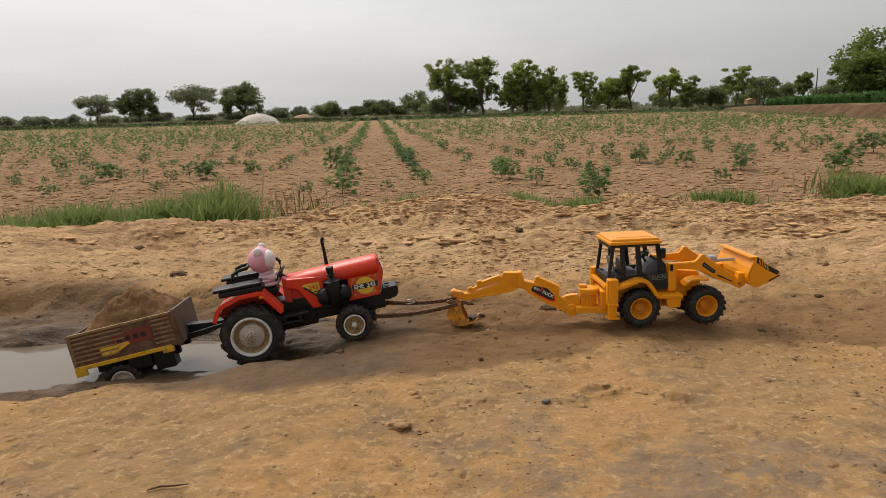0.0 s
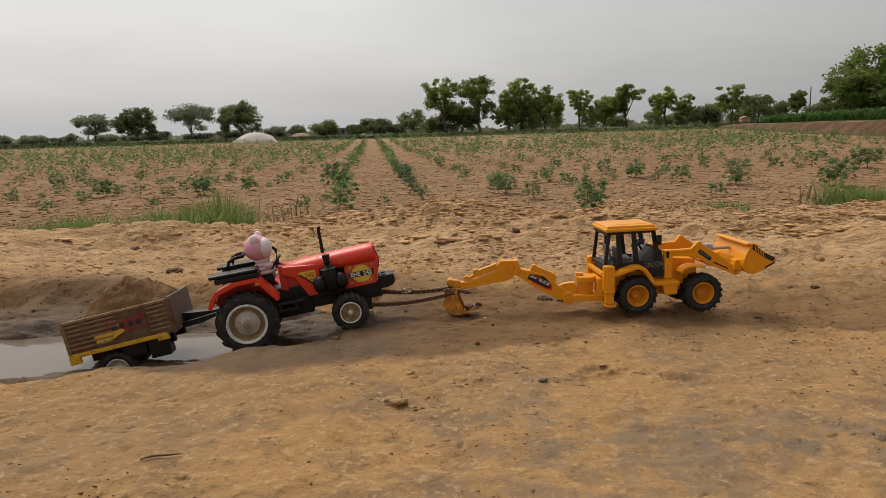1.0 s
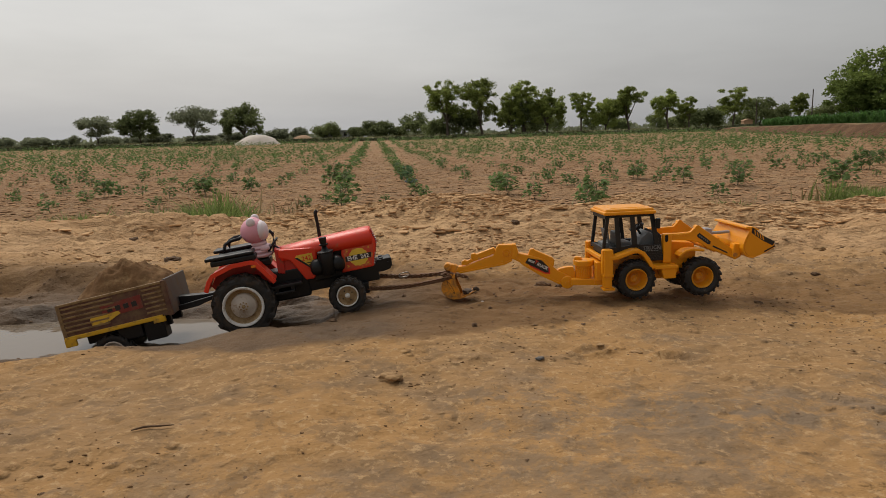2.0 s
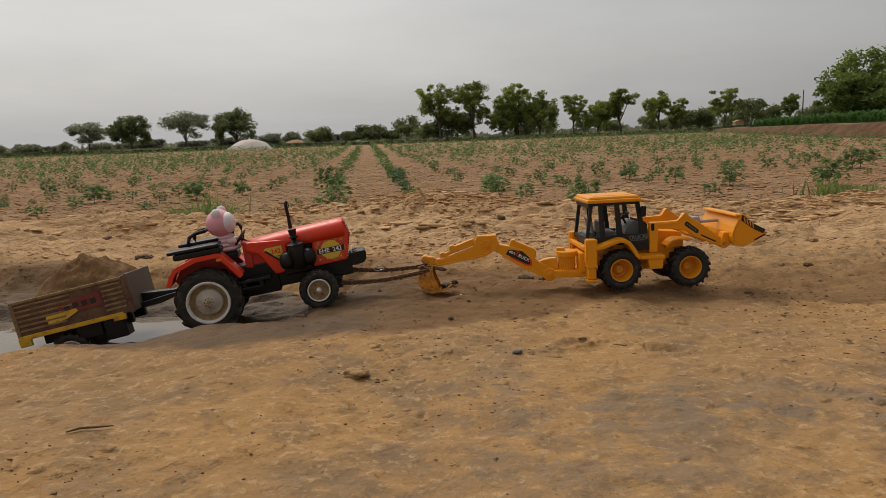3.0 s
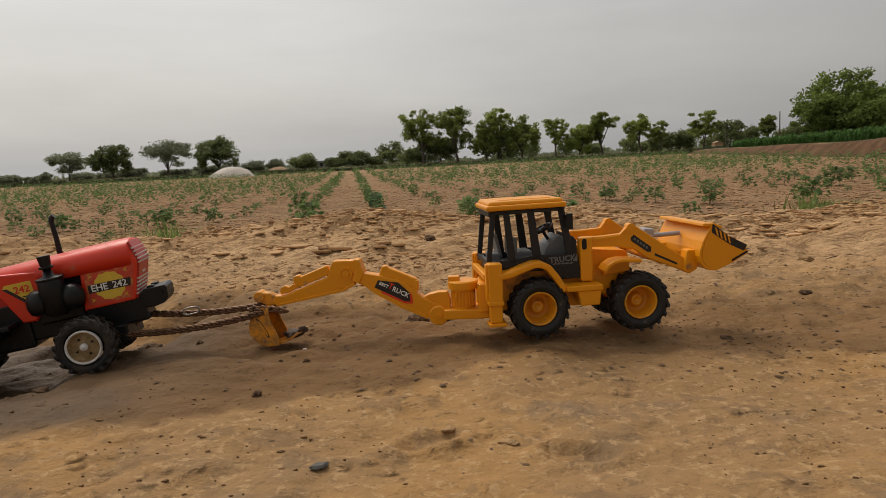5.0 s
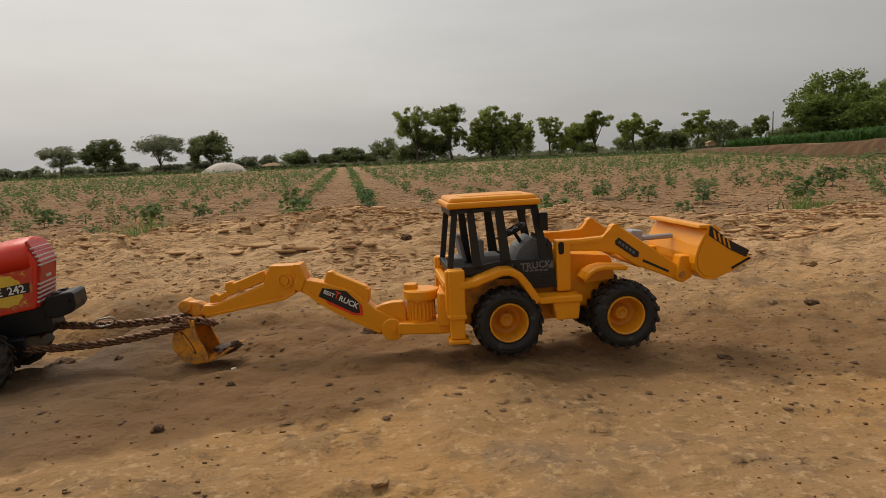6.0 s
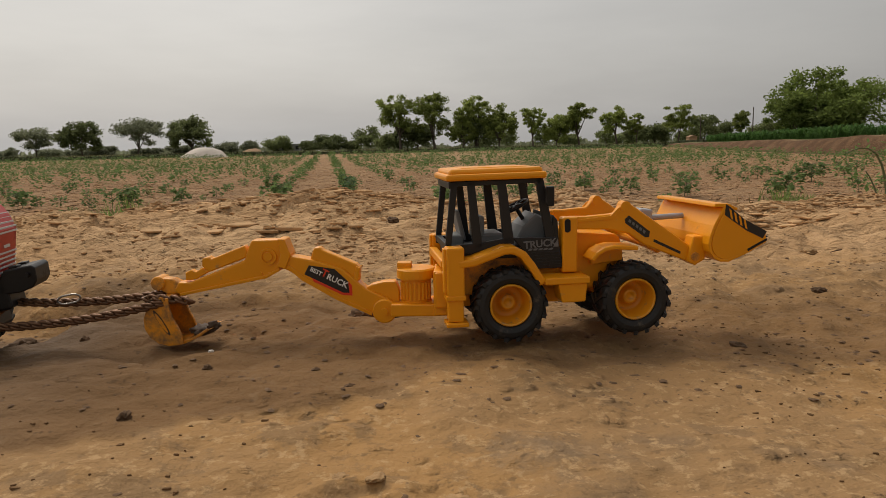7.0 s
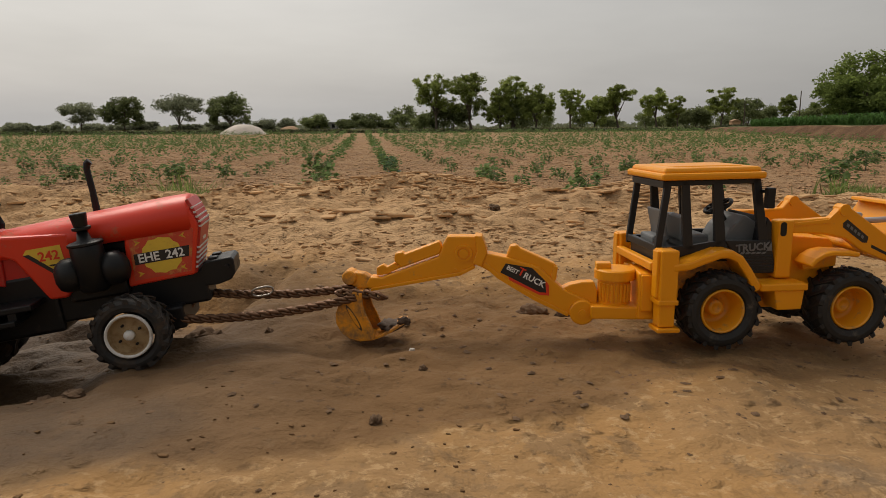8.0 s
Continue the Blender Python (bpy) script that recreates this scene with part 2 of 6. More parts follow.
def tube(path, radius, sides=10, bm=None, caps=True, scale=MM):
    """A round bar along a line of points; radius may be a list."""
    b = bmesh.new()
    pts = [Vector(p) * scale for p in path]
    rings = []
    up = Vector((0, 0, 1))
    for i, p in enumerate(pts):
        d = (pts[min(i + 1, len(pts) - 1)] - pts[max(i - 1, 0)]).normalized()
        side = d.cross(up)
        if side.length < 0.05:
            side = d.cross(Vector((0, 1, 0)))
        side.normalize()
        other = side.cross(d)
        rr = (radius[i] if isinstance(radius, (list, tuple)) else radius) * scale
        rings.append([b.verts.new(p + (side * math.cos(a) + other * math.sin(a)) * rr) for a in [2 * math.pi * k / sides for k in range(sides)]])
    for r0, r1 in zip(rings, rings[1:]):
        for k in range(sides):
            b.faces.new((r0[k], r0[(k + 1) % sides], r1[(k + 1) % sides], r1[k]))
    if caps:
        b.faces.new(rings[0][::-1])
        b.faces.new(rings[-1])
    return merge(bm, b)


def lathe(profile, axis="y", sides=40, centre=(0, 0, 0), bm=None, closed=False, caps=True):
    """A turned shape: (along, radius) pairs in millimetres about the axis y or z."""
    b = bmesh.new()
    rings = []
    for a, r in profile:
        ring = []
        for k in range(sides):
            c, s = math.cos(2 * math.pi * k / sides), math.sin(2 * math.pi * k / sides)
            p = (r * c, a, r * s) if axis == "y" else (r * c, r * s, a)
            ring.append(b.verts.new([(p[i] + centre[i]) * MM for i in range(3)]))
        rings.append(ring)
    pairs = list(zip(rings, rings[1:])) + ([(rings[-1], rings[0])] if closed else [])
    for r0, r1 in pairs:
        for k in range(sides):
            b.faces.new((r0[k], r0[(k + 1) % sides], r1[(k + 1) % sides], r1[k]))
    if caps and not closed:
        for r, (a, rad) in ((rings[0], profile[0]), (rings[-1], profile[-1])):
            if rad > 0.01:
                b.faces.new(r)
    bmesh.ops.remove_doubles(b, verts=b.verts, dist=1e-7)
    return merge(bm, b)


def lettering(text, size, depth=0.15):
    """Raised writing in the built-in font, lying in x and z, as a bmesh in metres; size in millimetres."""
    cu = bpy.data.curves.new("writing", "FONT")
    cu.body, cu.size, cu.extrude, cu.align_x, cu.align_y = text, size * MM, depth * MM, "CENTER", "CENTER"
    cu.resolution_u, cu.offset = 2, 0.022 * size * MM
    ob = bpy.data.objects.new("writing", cu)
    me = bpy.data.meshes.new_from_object(ob)
    bpy.data.objects.remove(ob)
    bm = bmesh.new()
    bm.from_mesh(me)
    bpy.data.meshes.remove(me)
    bmesh.ops.transform(bm, matrix=Matrix.Rotation(radians(90), 4, "X"), verts=bm.verts)
    return bm


# ---- ground: one sheet from the track at hand to the horizon ----
def hash01(ix, iy, seed):
    h = (ix.astype(np.int64) * 374761393 + iy.astype(np.int64) * 668265263 + seed * 974634777) & 0x7FFFFFFF
    h = ((h ^ (h >> 13)) * 1274126177) & 0x7FFFFFFF
    h = (h ^ (h >> 16)) & 0xFFFF
    return h / 65535.0


def value_noise(x, y, seed):
    ix, iy = np.floor(x), np.floor(y)
    fx, fy = x - ix, y - iy
    fx, fy = fx * fx * (3 - 2 * fx), fy * fy * (3 - 2 * fy)
    a, b = hash01(ix, iy, seed), hash01(ix + 1, iy, seed)
    c, d = hash01(ix, iy + 1, seed), hash01(ix + 1, iy + 1, seed)
    return (a + (b - a) * fx) * (1 - fy) + (c + (d - c) * fx) * fy - 0.5


def fbm(x, y, seed, octaves=4):
    s, a = 0, 1.0
    for o in range(octaves):
        s = s + a * value_noise(x * 2 ** o + 17.3 * o, y * 2 ** o - 9.1 * o, seed + o)
        a *= 0.5
    return s


def cells(x, y, seed):
    """Distance to the nearest and second scattered point, and a value for the nearest."""
    ix, iy = np.floor(x), np.floor(y)
    d1, d2, val = np.full(x.shape, 9.0), np.full(x.shape, 9.0), np.zeros(x.shape)
    for ox in (-1, 0, 1):
        for oy in (-1, 0, 1):
            cx, cy = ix + ox, iy + oy
            px, py = cx + hash01(cx, cy, seed), cy + hash01(cx, cy, seed + 5)
            d = np.hypot(px - x, py - y)
            v = hash01(cx, cy, seed + 9)
            near = d < d1
            d2 = np.where(near, d1, np.minimum(d2, d))
            val = np.where(near, v, val)
            d1 = np.where(near, d, d1)
    return d1, d2, val


def smooth(e0, e1, x):
    t = np.clip((x - e0) / (e1 - e0), 0, 1)
    return t * t * (3 - 2 * t)


FIELD_Z = -0.46
WATER_Z = -0.006


def crest(x):
    """The far edge of the track's bank."""
    line = np.interp(x, [-6, -0.9, -0.63, -0.55, -0.42, -0.25, -0.12, 0.02, 0.15, 0.25, 0.37, 0.5, 0.65, 0.9, 6], [1.30, 1.25, 1.25, 1.30, 1.45, 1.60, 1.62, 1.68, 1.80, 1.56, 1.54, 1.80, 1.82, 1.85, 1.85])
    return line + 0.03 * fbm(x * 5, x * 0 + 2, 41, 2)


def crest_z(x):
    """How high the bank's far edge stands."""
    return np.interp(x, [-0.9, -0.63, -0.55, -0.42, -0.25, -0.12, 0.02, 0.15, 0.25, 0.37, 0.5, 0.65, 0.9], [0.055, 0.055, 0.050, 0.036, 0.027, 0.037, 0.048, 0.030, 0.026, 0.026, 0.026, -0.006, -0.022]) + 0.004 * fbm(x * 7, x * 0 + 5, 42, 3)


def pool(x, y):
    """How far inside the puddle's shore a place lies, in metres."""
    near = np.interp(x, [-2.0, -0.6, -0.44, -0.36, -0.27, -0.21, -0.16, -0.12], [0.60, 0.61, 0.612, 0.625, 0.662, 0.690, 0.715, 0.735])
    far = np.interp(x, [-2.0, -0.9, -0.52, -0.30, -0.18, -0.10], [0.70, 0.73, 0.765, 0.775, 0.80, 0.78])
    near = near + 0.012 * fbm(x * 18, y * 0 + 3, 5, 3)
    far = far + 0.03 * fbm(x * 9, y * 0 + 8, 6, 3)
    return np.minimum(np.minimum(y - near, far - y), -0.215 + 0.045 * smooth(0.695, 0.725, y) - x + 0.02 * fbm(x * 0 + 1, y * 11, 7, 2))


def terrace(x, y):
    """How far inside the raised ground beside the field a place lies."""
    return x - (19.5 + (y - 29) * 0.17 + 0.5 * fbm(x * 0.1, y * 0.1, 44, 2))


def height(x, y, fine=True):
    crumb = smooth(0.95, 1.25, y) * smooth(0.25, -0.05, y - crest(x))
    track = 0.0215 - 0.020 * np.clip(x, -0.7, 0.7) * smooth(1.35, 0.85, y) + 0.010 * smooth(0.9, 1.3, y) * smooth(2.4, 1.2, y)
    track = track + 0.012 * fbm(x * 2.2, y * 2.2, 1, 3) * smooth(0.75, 1.1, y) + 0.006 * fbm(x * 7, y * 7, 2, 3)
    ramp_up = smooth(0.0, 1.0, (y - 0.95) / (crest(x) - 0.95))
    track = track * (1 - ramp_up) + (crest_z(x) + 0.010 * fbm(x * 4, y * 9, 3, 3)) * ramp_up
    s = pool(x, y)
    dip = 0.63 * smooth(-0.120, -0.055, s) + 0.37 * smooth(-0.022, 0.038, s)
    z = track * (1 - dip) + (-0.0150 + 0.030 * fbm(x * 6, y * 26, 4, 4)) * dip
    # the wheel ruts of earlier passes, on both sides of the track's middle
    for line, depth in ((0.745, 0.0010), (0.95, 0.0040), (1.08, 0.0035)):
        off = y - (line + 0.05 * np.clip(x, -1, 1) * (line > 0.8) + 0.012 * fbm(x * 3, y * 0 + line * 9, 8, 2))
        z = z - depth * np.exp(-(off / 0.022) ** 2) * smooth(-0.12, 0.05, x) + depth * 0.5 * np.exp(-((np.abs(off) - 0.036) / 0.016) ** 2) * smooth(-0.12, 0.05, x)
    if fine:
        z = z + 0.0052 * fbm(x * 30, y * 34, 11, 4) * (0.6 + smooth(0.6, 0.8, y)) * (1 - 0.6 * dip)
        z = z + 0.0030 * fbm(x * 62, y * 84, 12, 3) * (1 - 0.5 * dip)
        d1, d2, v = cells(x * 26 + 0.7 * fbm(x * 20, y * 20, 13, 2), y * 40, 14)
        flake = (0.25 + v) * smooth(0.02, 0.22, d2 - d1)
        z = z + crumb * (0.0070 * flake * smooth(-0.15, 0.25, fbm(x * 3.5, y * 5, 15, 3) + 0.12) + 0.0120 * fbm(x * 9, y * 24, 16, 5))
        layer = fbm(x * 3.6 + 0.3 * fbm(x * 20, y * 20, 51, 2), y * 11.0, 52, 4) * 9.0
        step = np.floor(layer) + smooth(0.72, 0.98, layer - np.floor(layer))
        z = z + 0.0040 * step * (0.95 * crumb * smooth(-0.35, 0.05, fbm(x * 2.2, y * 4, 53, 2)) + 0.28 * smooth(0.80, 1.0, y) * smooth(1.5, 1.1, y) * (1 - crumb)) * smooth(0.15, 0.0, y - crest(x))
        d1, d2, v = cells(x * 60, y * 75, 18)
        z = z + smooth(0.80, 1.0, y) * (1 - 0.4 * crumb) * 0.0035 * np.where(v > 0.6, smooth(0.5, 0.15, d1), 0) * smooth(3, 1.5, y)
    for px, py, tilt in ((0.122, 0.530, 0.3), (0.186, 0.511, -0.35)):
            dx, dy = (x - px) * math.cos(tilt) + (y - py) * math.sin(tilt), (y - py) * math.cos(tilt) - (x - px) * math.sin(tilt)
            rr = np.hypot(dx / 0.017, dy / 0.009)
            z = z - 0.0032 * smooth(1.0, 0.6, rr) + 0.0018 * np.exp(-((rr - 1.15) / 0.22) ** 2)
    z = z - 0.0052 * smooth(0.040, 0.016, np.hypot(x - 0.012, y - 0.695))
    z = z - 0.0050 * smooth(-0.30, -0.20, x) * smooth(-0.04, -0.09, x) * smooth(0.585, 0.625, y) * smooth(0.72, 0.68, y)
    z = z - 0.009 * smooth(-0.17, -0.26, x) * smooth(0.52, 0.60, y) * smooth(0.72, 0.66, y)
    drop = smooth(-0.06, 1.10, y - crest(x))
    z = z * (1 - drop) + FIELD_Z * drop
    z = z + drop * 0.03 * fbm(x * 1.4, y * 1.4, 21, 3) * smooth(60, 10, y)
    t = smooth(-0.3, 0.6, terrace(x, y)) * smooth(2.5, 8, y)
    # the land climbs gently towards the far trees; a low bund closes the field
    z = z + 0.40 * smooth(25, 62, y) + 0.52 * smooth(60, 118, y) + 0.24 * np.exp(-((y - 62) / 0.55) ** 2) * (1 + 0.8 * fbm(x * 0.25, y * 0 + 3, 46, 3))
    return z * (1 - t) + np.maximum(z, 0.26 + 0.15 * fbm(x * 0.4, y * 0.4, 23, 3)) * t


def growing(start, step, ratio, end):
    out, p, s = [], start, step
    while p < end:
        s = min(s * ratio, 400)
        p += s
        out.append(p)
    return out


GX = growing(0.62, 0.0032, 1.075, 3000)
GX = np.array([-g for g in GX[::-1]] + list(np.arange(-0.62, 0.621, 0.0032)) + GX)
GY = growing(1.86, 0.0045, 1.05, 4000)
GB = growing(-0.30, 0.0045, 1.16, 3000)
GY = np.array([-0.60 - g for g in GB[::-1]] + list(np.arange(-0.30, 0.25, 0.012)) + list(np.arange(0.25, 0.80, 0.0027)) + list(np.arange(0.80, 1.861, 0.0042)) + GY)
GX = np.unique(np.concatenate([GX, np.arange(14, 34, 0.3)]))
GY = np.unique(np.concatenate([GY, np.arange(60.2, 64, 0.2)]))
XX, YY = np.meshgrid(GX, GY)
ZZ = height(XX, YY)
nx, ny = len(GX), len(GY)
me = bpy.data.meshes.new("ground")
me.vertices.add(nx * ny)
me.vertices.foreach_set("co", np.stack([XX, YY, ZZ], -1).astype(np.float32).ravel())
i0 = (np.arange(ny - 1)[:, None] * nx + np.arange(nx - 1)[None, :]).ravel()
quads = np.stack([i0, i0 + 1, i0 + nx + 1, i0 + nx], -1).astype(np.int32)
me.loops.add(quads.size)
me.loops.foreach_set("vertex_index", quads.ravel())
me.polygons.add(len(quads))
me.polygons.foreach_set("loop_start", (np.arange(len(quads)) * 4).astype(np.int32))
me.polygons.foreach_set("use_smooth", np.ones(len(quads), dtype=bool))
me.update(calc_edges=True)
# a darker brown band along the track; wet mud in and around the puddle
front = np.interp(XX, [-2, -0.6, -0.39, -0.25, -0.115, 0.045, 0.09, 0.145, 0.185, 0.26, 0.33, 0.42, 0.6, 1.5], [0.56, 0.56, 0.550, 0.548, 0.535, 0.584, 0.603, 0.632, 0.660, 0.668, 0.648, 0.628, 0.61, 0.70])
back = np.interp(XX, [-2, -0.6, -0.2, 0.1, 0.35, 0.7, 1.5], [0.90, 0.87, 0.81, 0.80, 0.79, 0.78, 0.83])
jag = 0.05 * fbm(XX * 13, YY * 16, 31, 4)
# the band is weakened below the loader, offsetting its cast shadow in the colour
darker = smooth(-0.008, 0.013, YY - front + 0.8 * jag) * smooth(0.10, -0.06, YY - back + 1.6 * jag) * (1 - 0.45 * smooth(0.08, 0.20, XX) * (1 - 0.75 * smooth(0.28, 0.42, XX))) * (1 - 0.25 * smooth(0.2, 0.7, XX) * smooth(0.35, -0.15, fbm(XX * 6, YY * 14, 33, 3)))
wet = np.maximum(smooth(-0.055, -0.004, pool(XX, YY)), 0.8 * smooth(0.075, 0.03, np.hypot((XX + 0.15) * 0.8, YY - 0.70) + 0.4 * jag))
# greyer, damper patches in the dry sand
stain = np.zeros(XX.shape)
for sx, sy, ra, rb, k in ((0.34, 0.42, 0.10, 0.05, 0.9), (0.17, 0.40, 0.15, 0.060, 1.0), (0.06, 0.43, 0.07, 0.035, 0.7), (0.30, 0.37, 0.10, 0.05, 0.8), (0.36, 0.49, 0.07, 0.022, 0.8), (-0.30, 0.40, 0.16, 0.05, 0.35), (0.10, 0.33, 0.12, 0.04, 0.7), (0.19, 0.56, 0.04, 0.02, 0.5), (-0.05, 0.31, 0.2, 0.04, 0.5)):
    stain = np.maximum(stain, k * smooth(1.25, 0.35, np.hypot((XX - sx) / ra, (YY - sy) / rb) + 9 * jag))
wet = np.maximum(wet, 0.75 * smooth(0.085, 0.04, np.hypot((XX + 0.12) * 0.7, (YY - 0.60) * 1.2) + 0.6 * jag))
wet = np.maximum(wet, 1.0 * smooth(0.085, 0.05, np.hypot((XX + 0.24) * 0.75, (YY - 0.665) * 1.35) + 0.5 * jag))
wet = np.maximum(wet, 0.62 * darker * smooth(0.06, -0.10, XX))
for label, values in (("darker", darker), ("wet", wet), ("field", smooth(0.1, 1.0, YY - crest(XX))), ("bank", smooth(0.84, 1.05, YY + 0.3 * jag)), ("green", np.maximum(smooth(61.2, 61.8, YY), smooth(0.7, 1.6, terrace(XX, YY)) * smooth(8, 20, YY))), ("cut", smooth(-0.8, -0.35, terrace(XX, YY)) * smooth(1.1, 0.7, terrace(XX, YY)) * smooth(8, 20, YY)), ("stain", stain)):
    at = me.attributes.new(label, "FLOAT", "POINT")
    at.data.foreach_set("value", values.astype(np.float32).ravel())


def ground_material():
    m = bpy.data.materials.new("trodden_sandy_soil")
    m.use_nodes = True
    t = m.node_tree
    b = t.nodes["Principled BSDF"]
    c = t.nodes.new("ShaderNodeTexCoord")

    def noise_at(scale, detail=6.0, rough=0.6, stretch=None):
        n = node(t, "ShaderNodeTexNoise", Scale=scale, Detail=detail, Roughness=rough)
        source = c.outputs["Object"]
        if stretch:
            mp = t.nodes.new("ShaderNodeMapping")
            mp.inputs["Scale"].default_value = (*stretch, 1.0)
            t.links.new(source, mp.inputs["Vector"])
            source = mp.outputs[0]
        t.links.new(source, n.inputs["Vector"])
        return n.outputs[0]

    def between(value, lo, hi, to0=0.0, to1=1.0):
        r = node(t, "ShaderNodeMapRange", From_Min=lo, From_Max=hi, To_Min=to0, To_Max=to1)
        r.interpolation_type = "SMOOTHSTEP"
        t.links.new(value, r.inputs["Value"])
        return r.outputs[0]

    def blend(f, a, d, mode="MIX"):
        x = t.nodes.new("ShaderNodeMix")
        x.data_type, x.blend_type = "RGBA", mode
        for sock, v in ((0, f), (6, a), (7, d)):
            if isinstance(v, tuple):
                x.inputs[sock].default_value = (*v, 1)
            elif isinstance(v, float):
                x.inputs[sock].default_value = v
            else:
                t.links.new(v, x.inputs[sock])
        return x.outputs[2]

    def times(a, k):
        x = t.nodes.new("ShaderNodeMath")
        x.operation = "MULTIPLY"
        t.links.new(a, x.inputs[0])
        if isinstance(k, float):
            x.inputs[1].default_value = k
        else:
            t.links.new(k, x.inputs[1])
        return x.outputs[0]

    def attribute(name):
        a = t.nodes.new("ShaderNodeAttribute")
        a.attribute_name = name
        return a.outputs["Fac"]

    dry = blend(between(noise_at(5.5), 0.42, 0.58), (0.358, 0.203, 0.082), (0.310, 0.184, 0.084))
    dry = blend(between(noise_at(14.0), 0.54, 0.70), dry, (0.225, 0.145, 0.080))
    dry = blend(between(noise_at(3.0, 8.0), 0.57, 0.66, 0.0, 0.6), dry, (0.200, 0.155, 0.114))
    dry = blend(between(noise_at(38.0, 5.0, 0.65), 0.52, 0.60, 0.0, 0.55), dry, (0.195, 0.125, 0.068))
    dry = blend(between(noise_at(150.0, 4.0, 0.7), 0.52, 0.66, 0.0, 0.7), dry, (0.47, 0.305, 0.155))
    dry = blend(between(noise_at(95.0, 5.0, 0.75), 0.56, 0.67, 0.0, 0.45), dry, (0.20, 0.12, 0.06))
    dry = blend(between(noise_at(240.0, 2.0), 0.60, 0.74, 0.0, 0.6), dry, (0.14, 0.086, 0.047))
    dry = blend(times(attribute("stain"), between(noise_at(42.0, 7.0, 0.78), 0.42, 0.58)), dry, (0.200, 0.142, 0.093))
    # muddy: the darker brown laid over the band
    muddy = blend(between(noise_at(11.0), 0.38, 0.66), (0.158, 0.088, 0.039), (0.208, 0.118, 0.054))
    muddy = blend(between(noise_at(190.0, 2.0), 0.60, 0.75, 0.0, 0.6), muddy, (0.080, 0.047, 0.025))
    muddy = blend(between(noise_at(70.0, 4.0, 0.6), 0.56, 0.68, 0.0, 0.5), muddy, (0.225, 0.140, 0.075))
    soaked = blend(between(noise_at(20.0), 0.4, 0.6), (0.062, 0.039, 0.022), (0.105, 0.066, 0.037))
    def plates(scale, wide, lo, hi):
        """Crusted plates with open joints, drawn out across the slope."""
        mp = t.nodes.new("ShaderNodeMapping")
        mp.inputs["Scale"].default_value = (1.0, wide, 1.0)
        warp = t.nodes.new("ShaderNodeMix")
        warp.data_type = "RGBA"
        warp.blend_type = "LINEAR_LIGHT"
        warp.inputs[0].default_value = 0.035 * 26 / scale
        wn = node(t, "ShaderNodeTexNoise", Scale=scale * 1.3, Detail=4.0)
        t.links.new(c.outputs["Object"], wn.inputs["Vector"])
        t.links.new(c.outputs["Object"], warp.inputs[6])
        t.links.new(wn.outputs["Color"], warp.inputs[7])
        t.links.new(warp.outputs[2], mp.inputs["Vector"])
        v = node(t, "ShaderNodeTexVoronoi", Scale=scale)
        v.feature = "DISTANCE_TO_EDGE"
        t.links.new(mp.outputs[0], v.inputs["Vector"])
        return between(v.outputs["Distance"], lo, hi, 1.0, 0.0)

    farm = blend(between(noise_at(0.9), 0.4, 0.62), (0.33, 0.193, 0.098), (0.395, 0.243, 0.128))
    farm = blend(between(noise_at(6.0), 0.55, 0.68, 0.0, 0.7), farm, (0.25, 0.15, 0.08))
    # gaps darkened in the colour, for the shade between field clods
    farm = blend(times(plates(3.2, 1.8, 0.02, 0.20), between(noise_at(1.7), 0.40, 0.56, 0.0, 0.8)), farm, (0.24, 0.15, 0.085))
    farm = blend(between(noise_at(0.035, 4.0), 0.45, 0.62, 0.0, 0.5), farm, (0.40, 0.28, 0.15))
    joints = times(plates(19.0, 4.2, 0.01, 0.10), between(noise_at(7.0), 0.44, 0.60))
    crust = blend(between(noise_at(9.0), 0.4, 0.62), (0.47, 0.288, 0.146), (0.55, 0.352, 0.187))
    crust = blend(between(noise_at(70.0, 4.0), 0.54, 0.66, 0.0, 0.6), crust, (0.29, 0.178, 0.095))
    # dark joints paint in the shade beneath and between the flakes
    crust = blend(times(joints, 0.22), crust, (0.17, 0.105, 0.06))
    crust = blend(between(noise_at(5.0, 6.0, 0.6, (0.5, 2.4)), 0.50, 0.66, 0.0, 0.5), crust, (0.33, 0.205, 0.108))
    dry = blend(attribute("bank"), dry, crust)
    colour = blend(attribute("darker"), dry, muddy)
    colour = blend(attribute("wet"), colour, soaked)
    colour = blend(attribute("field"), colour, farm)
    # terrace bank: the shade on its face is put into the colour
    colour = blend(attribute("cut"), colour, blend(between(noise_at(1.2), 0.4, 0.62), (0.11, 0.060, 0.032), (0.17, 0.098, 0.052)))
    sward = blend(between(noise_at(0.25), 0.4, 0.62), (0.085, 0.098, 0.038), (0.19, 0.165, 0.080))
    colour = blend(attribute("green"), colour, sward)
    t.links.new(colour, b.inputs["Base Color"])
    t.links.new(between(attribute("wet"), 0.0, 1.0, 0.95, 0.55), b.inputs["Roughness"])
    b.inputs["Specular IOR Level"].default_value = 0.15
    def math_of(op, a, k):
        x = t.nodes.new("ShaderNodeMath")
        x.operation = op
        t.links.new(a, x.inputs[0])
        if isinstance(k, float):
            x.inputs[1].default_value = k
        else:
            t.links.new(k, x.inputs[1])
        return x.outputs[0]

    def relief(height, depth, below=None, strength=1.0):
        """One layer of bumps over the layer below it."""
        n = node(t, "ShaderNodeBump", Distance=depth)
        t.links.new(height, n.inputs["Height"])
        if isinstance(strength, float):
            n.inputs["Strength"].default_value = strength
        else:
            t.links.new(strength, n.inputs["Strength"])
        if below is not None:
            t.links.new(below, n.inputs["Normal"])
        return n.outputs[0]

    normal = relief(noise_at(420.0, 4.0), 0.0008)
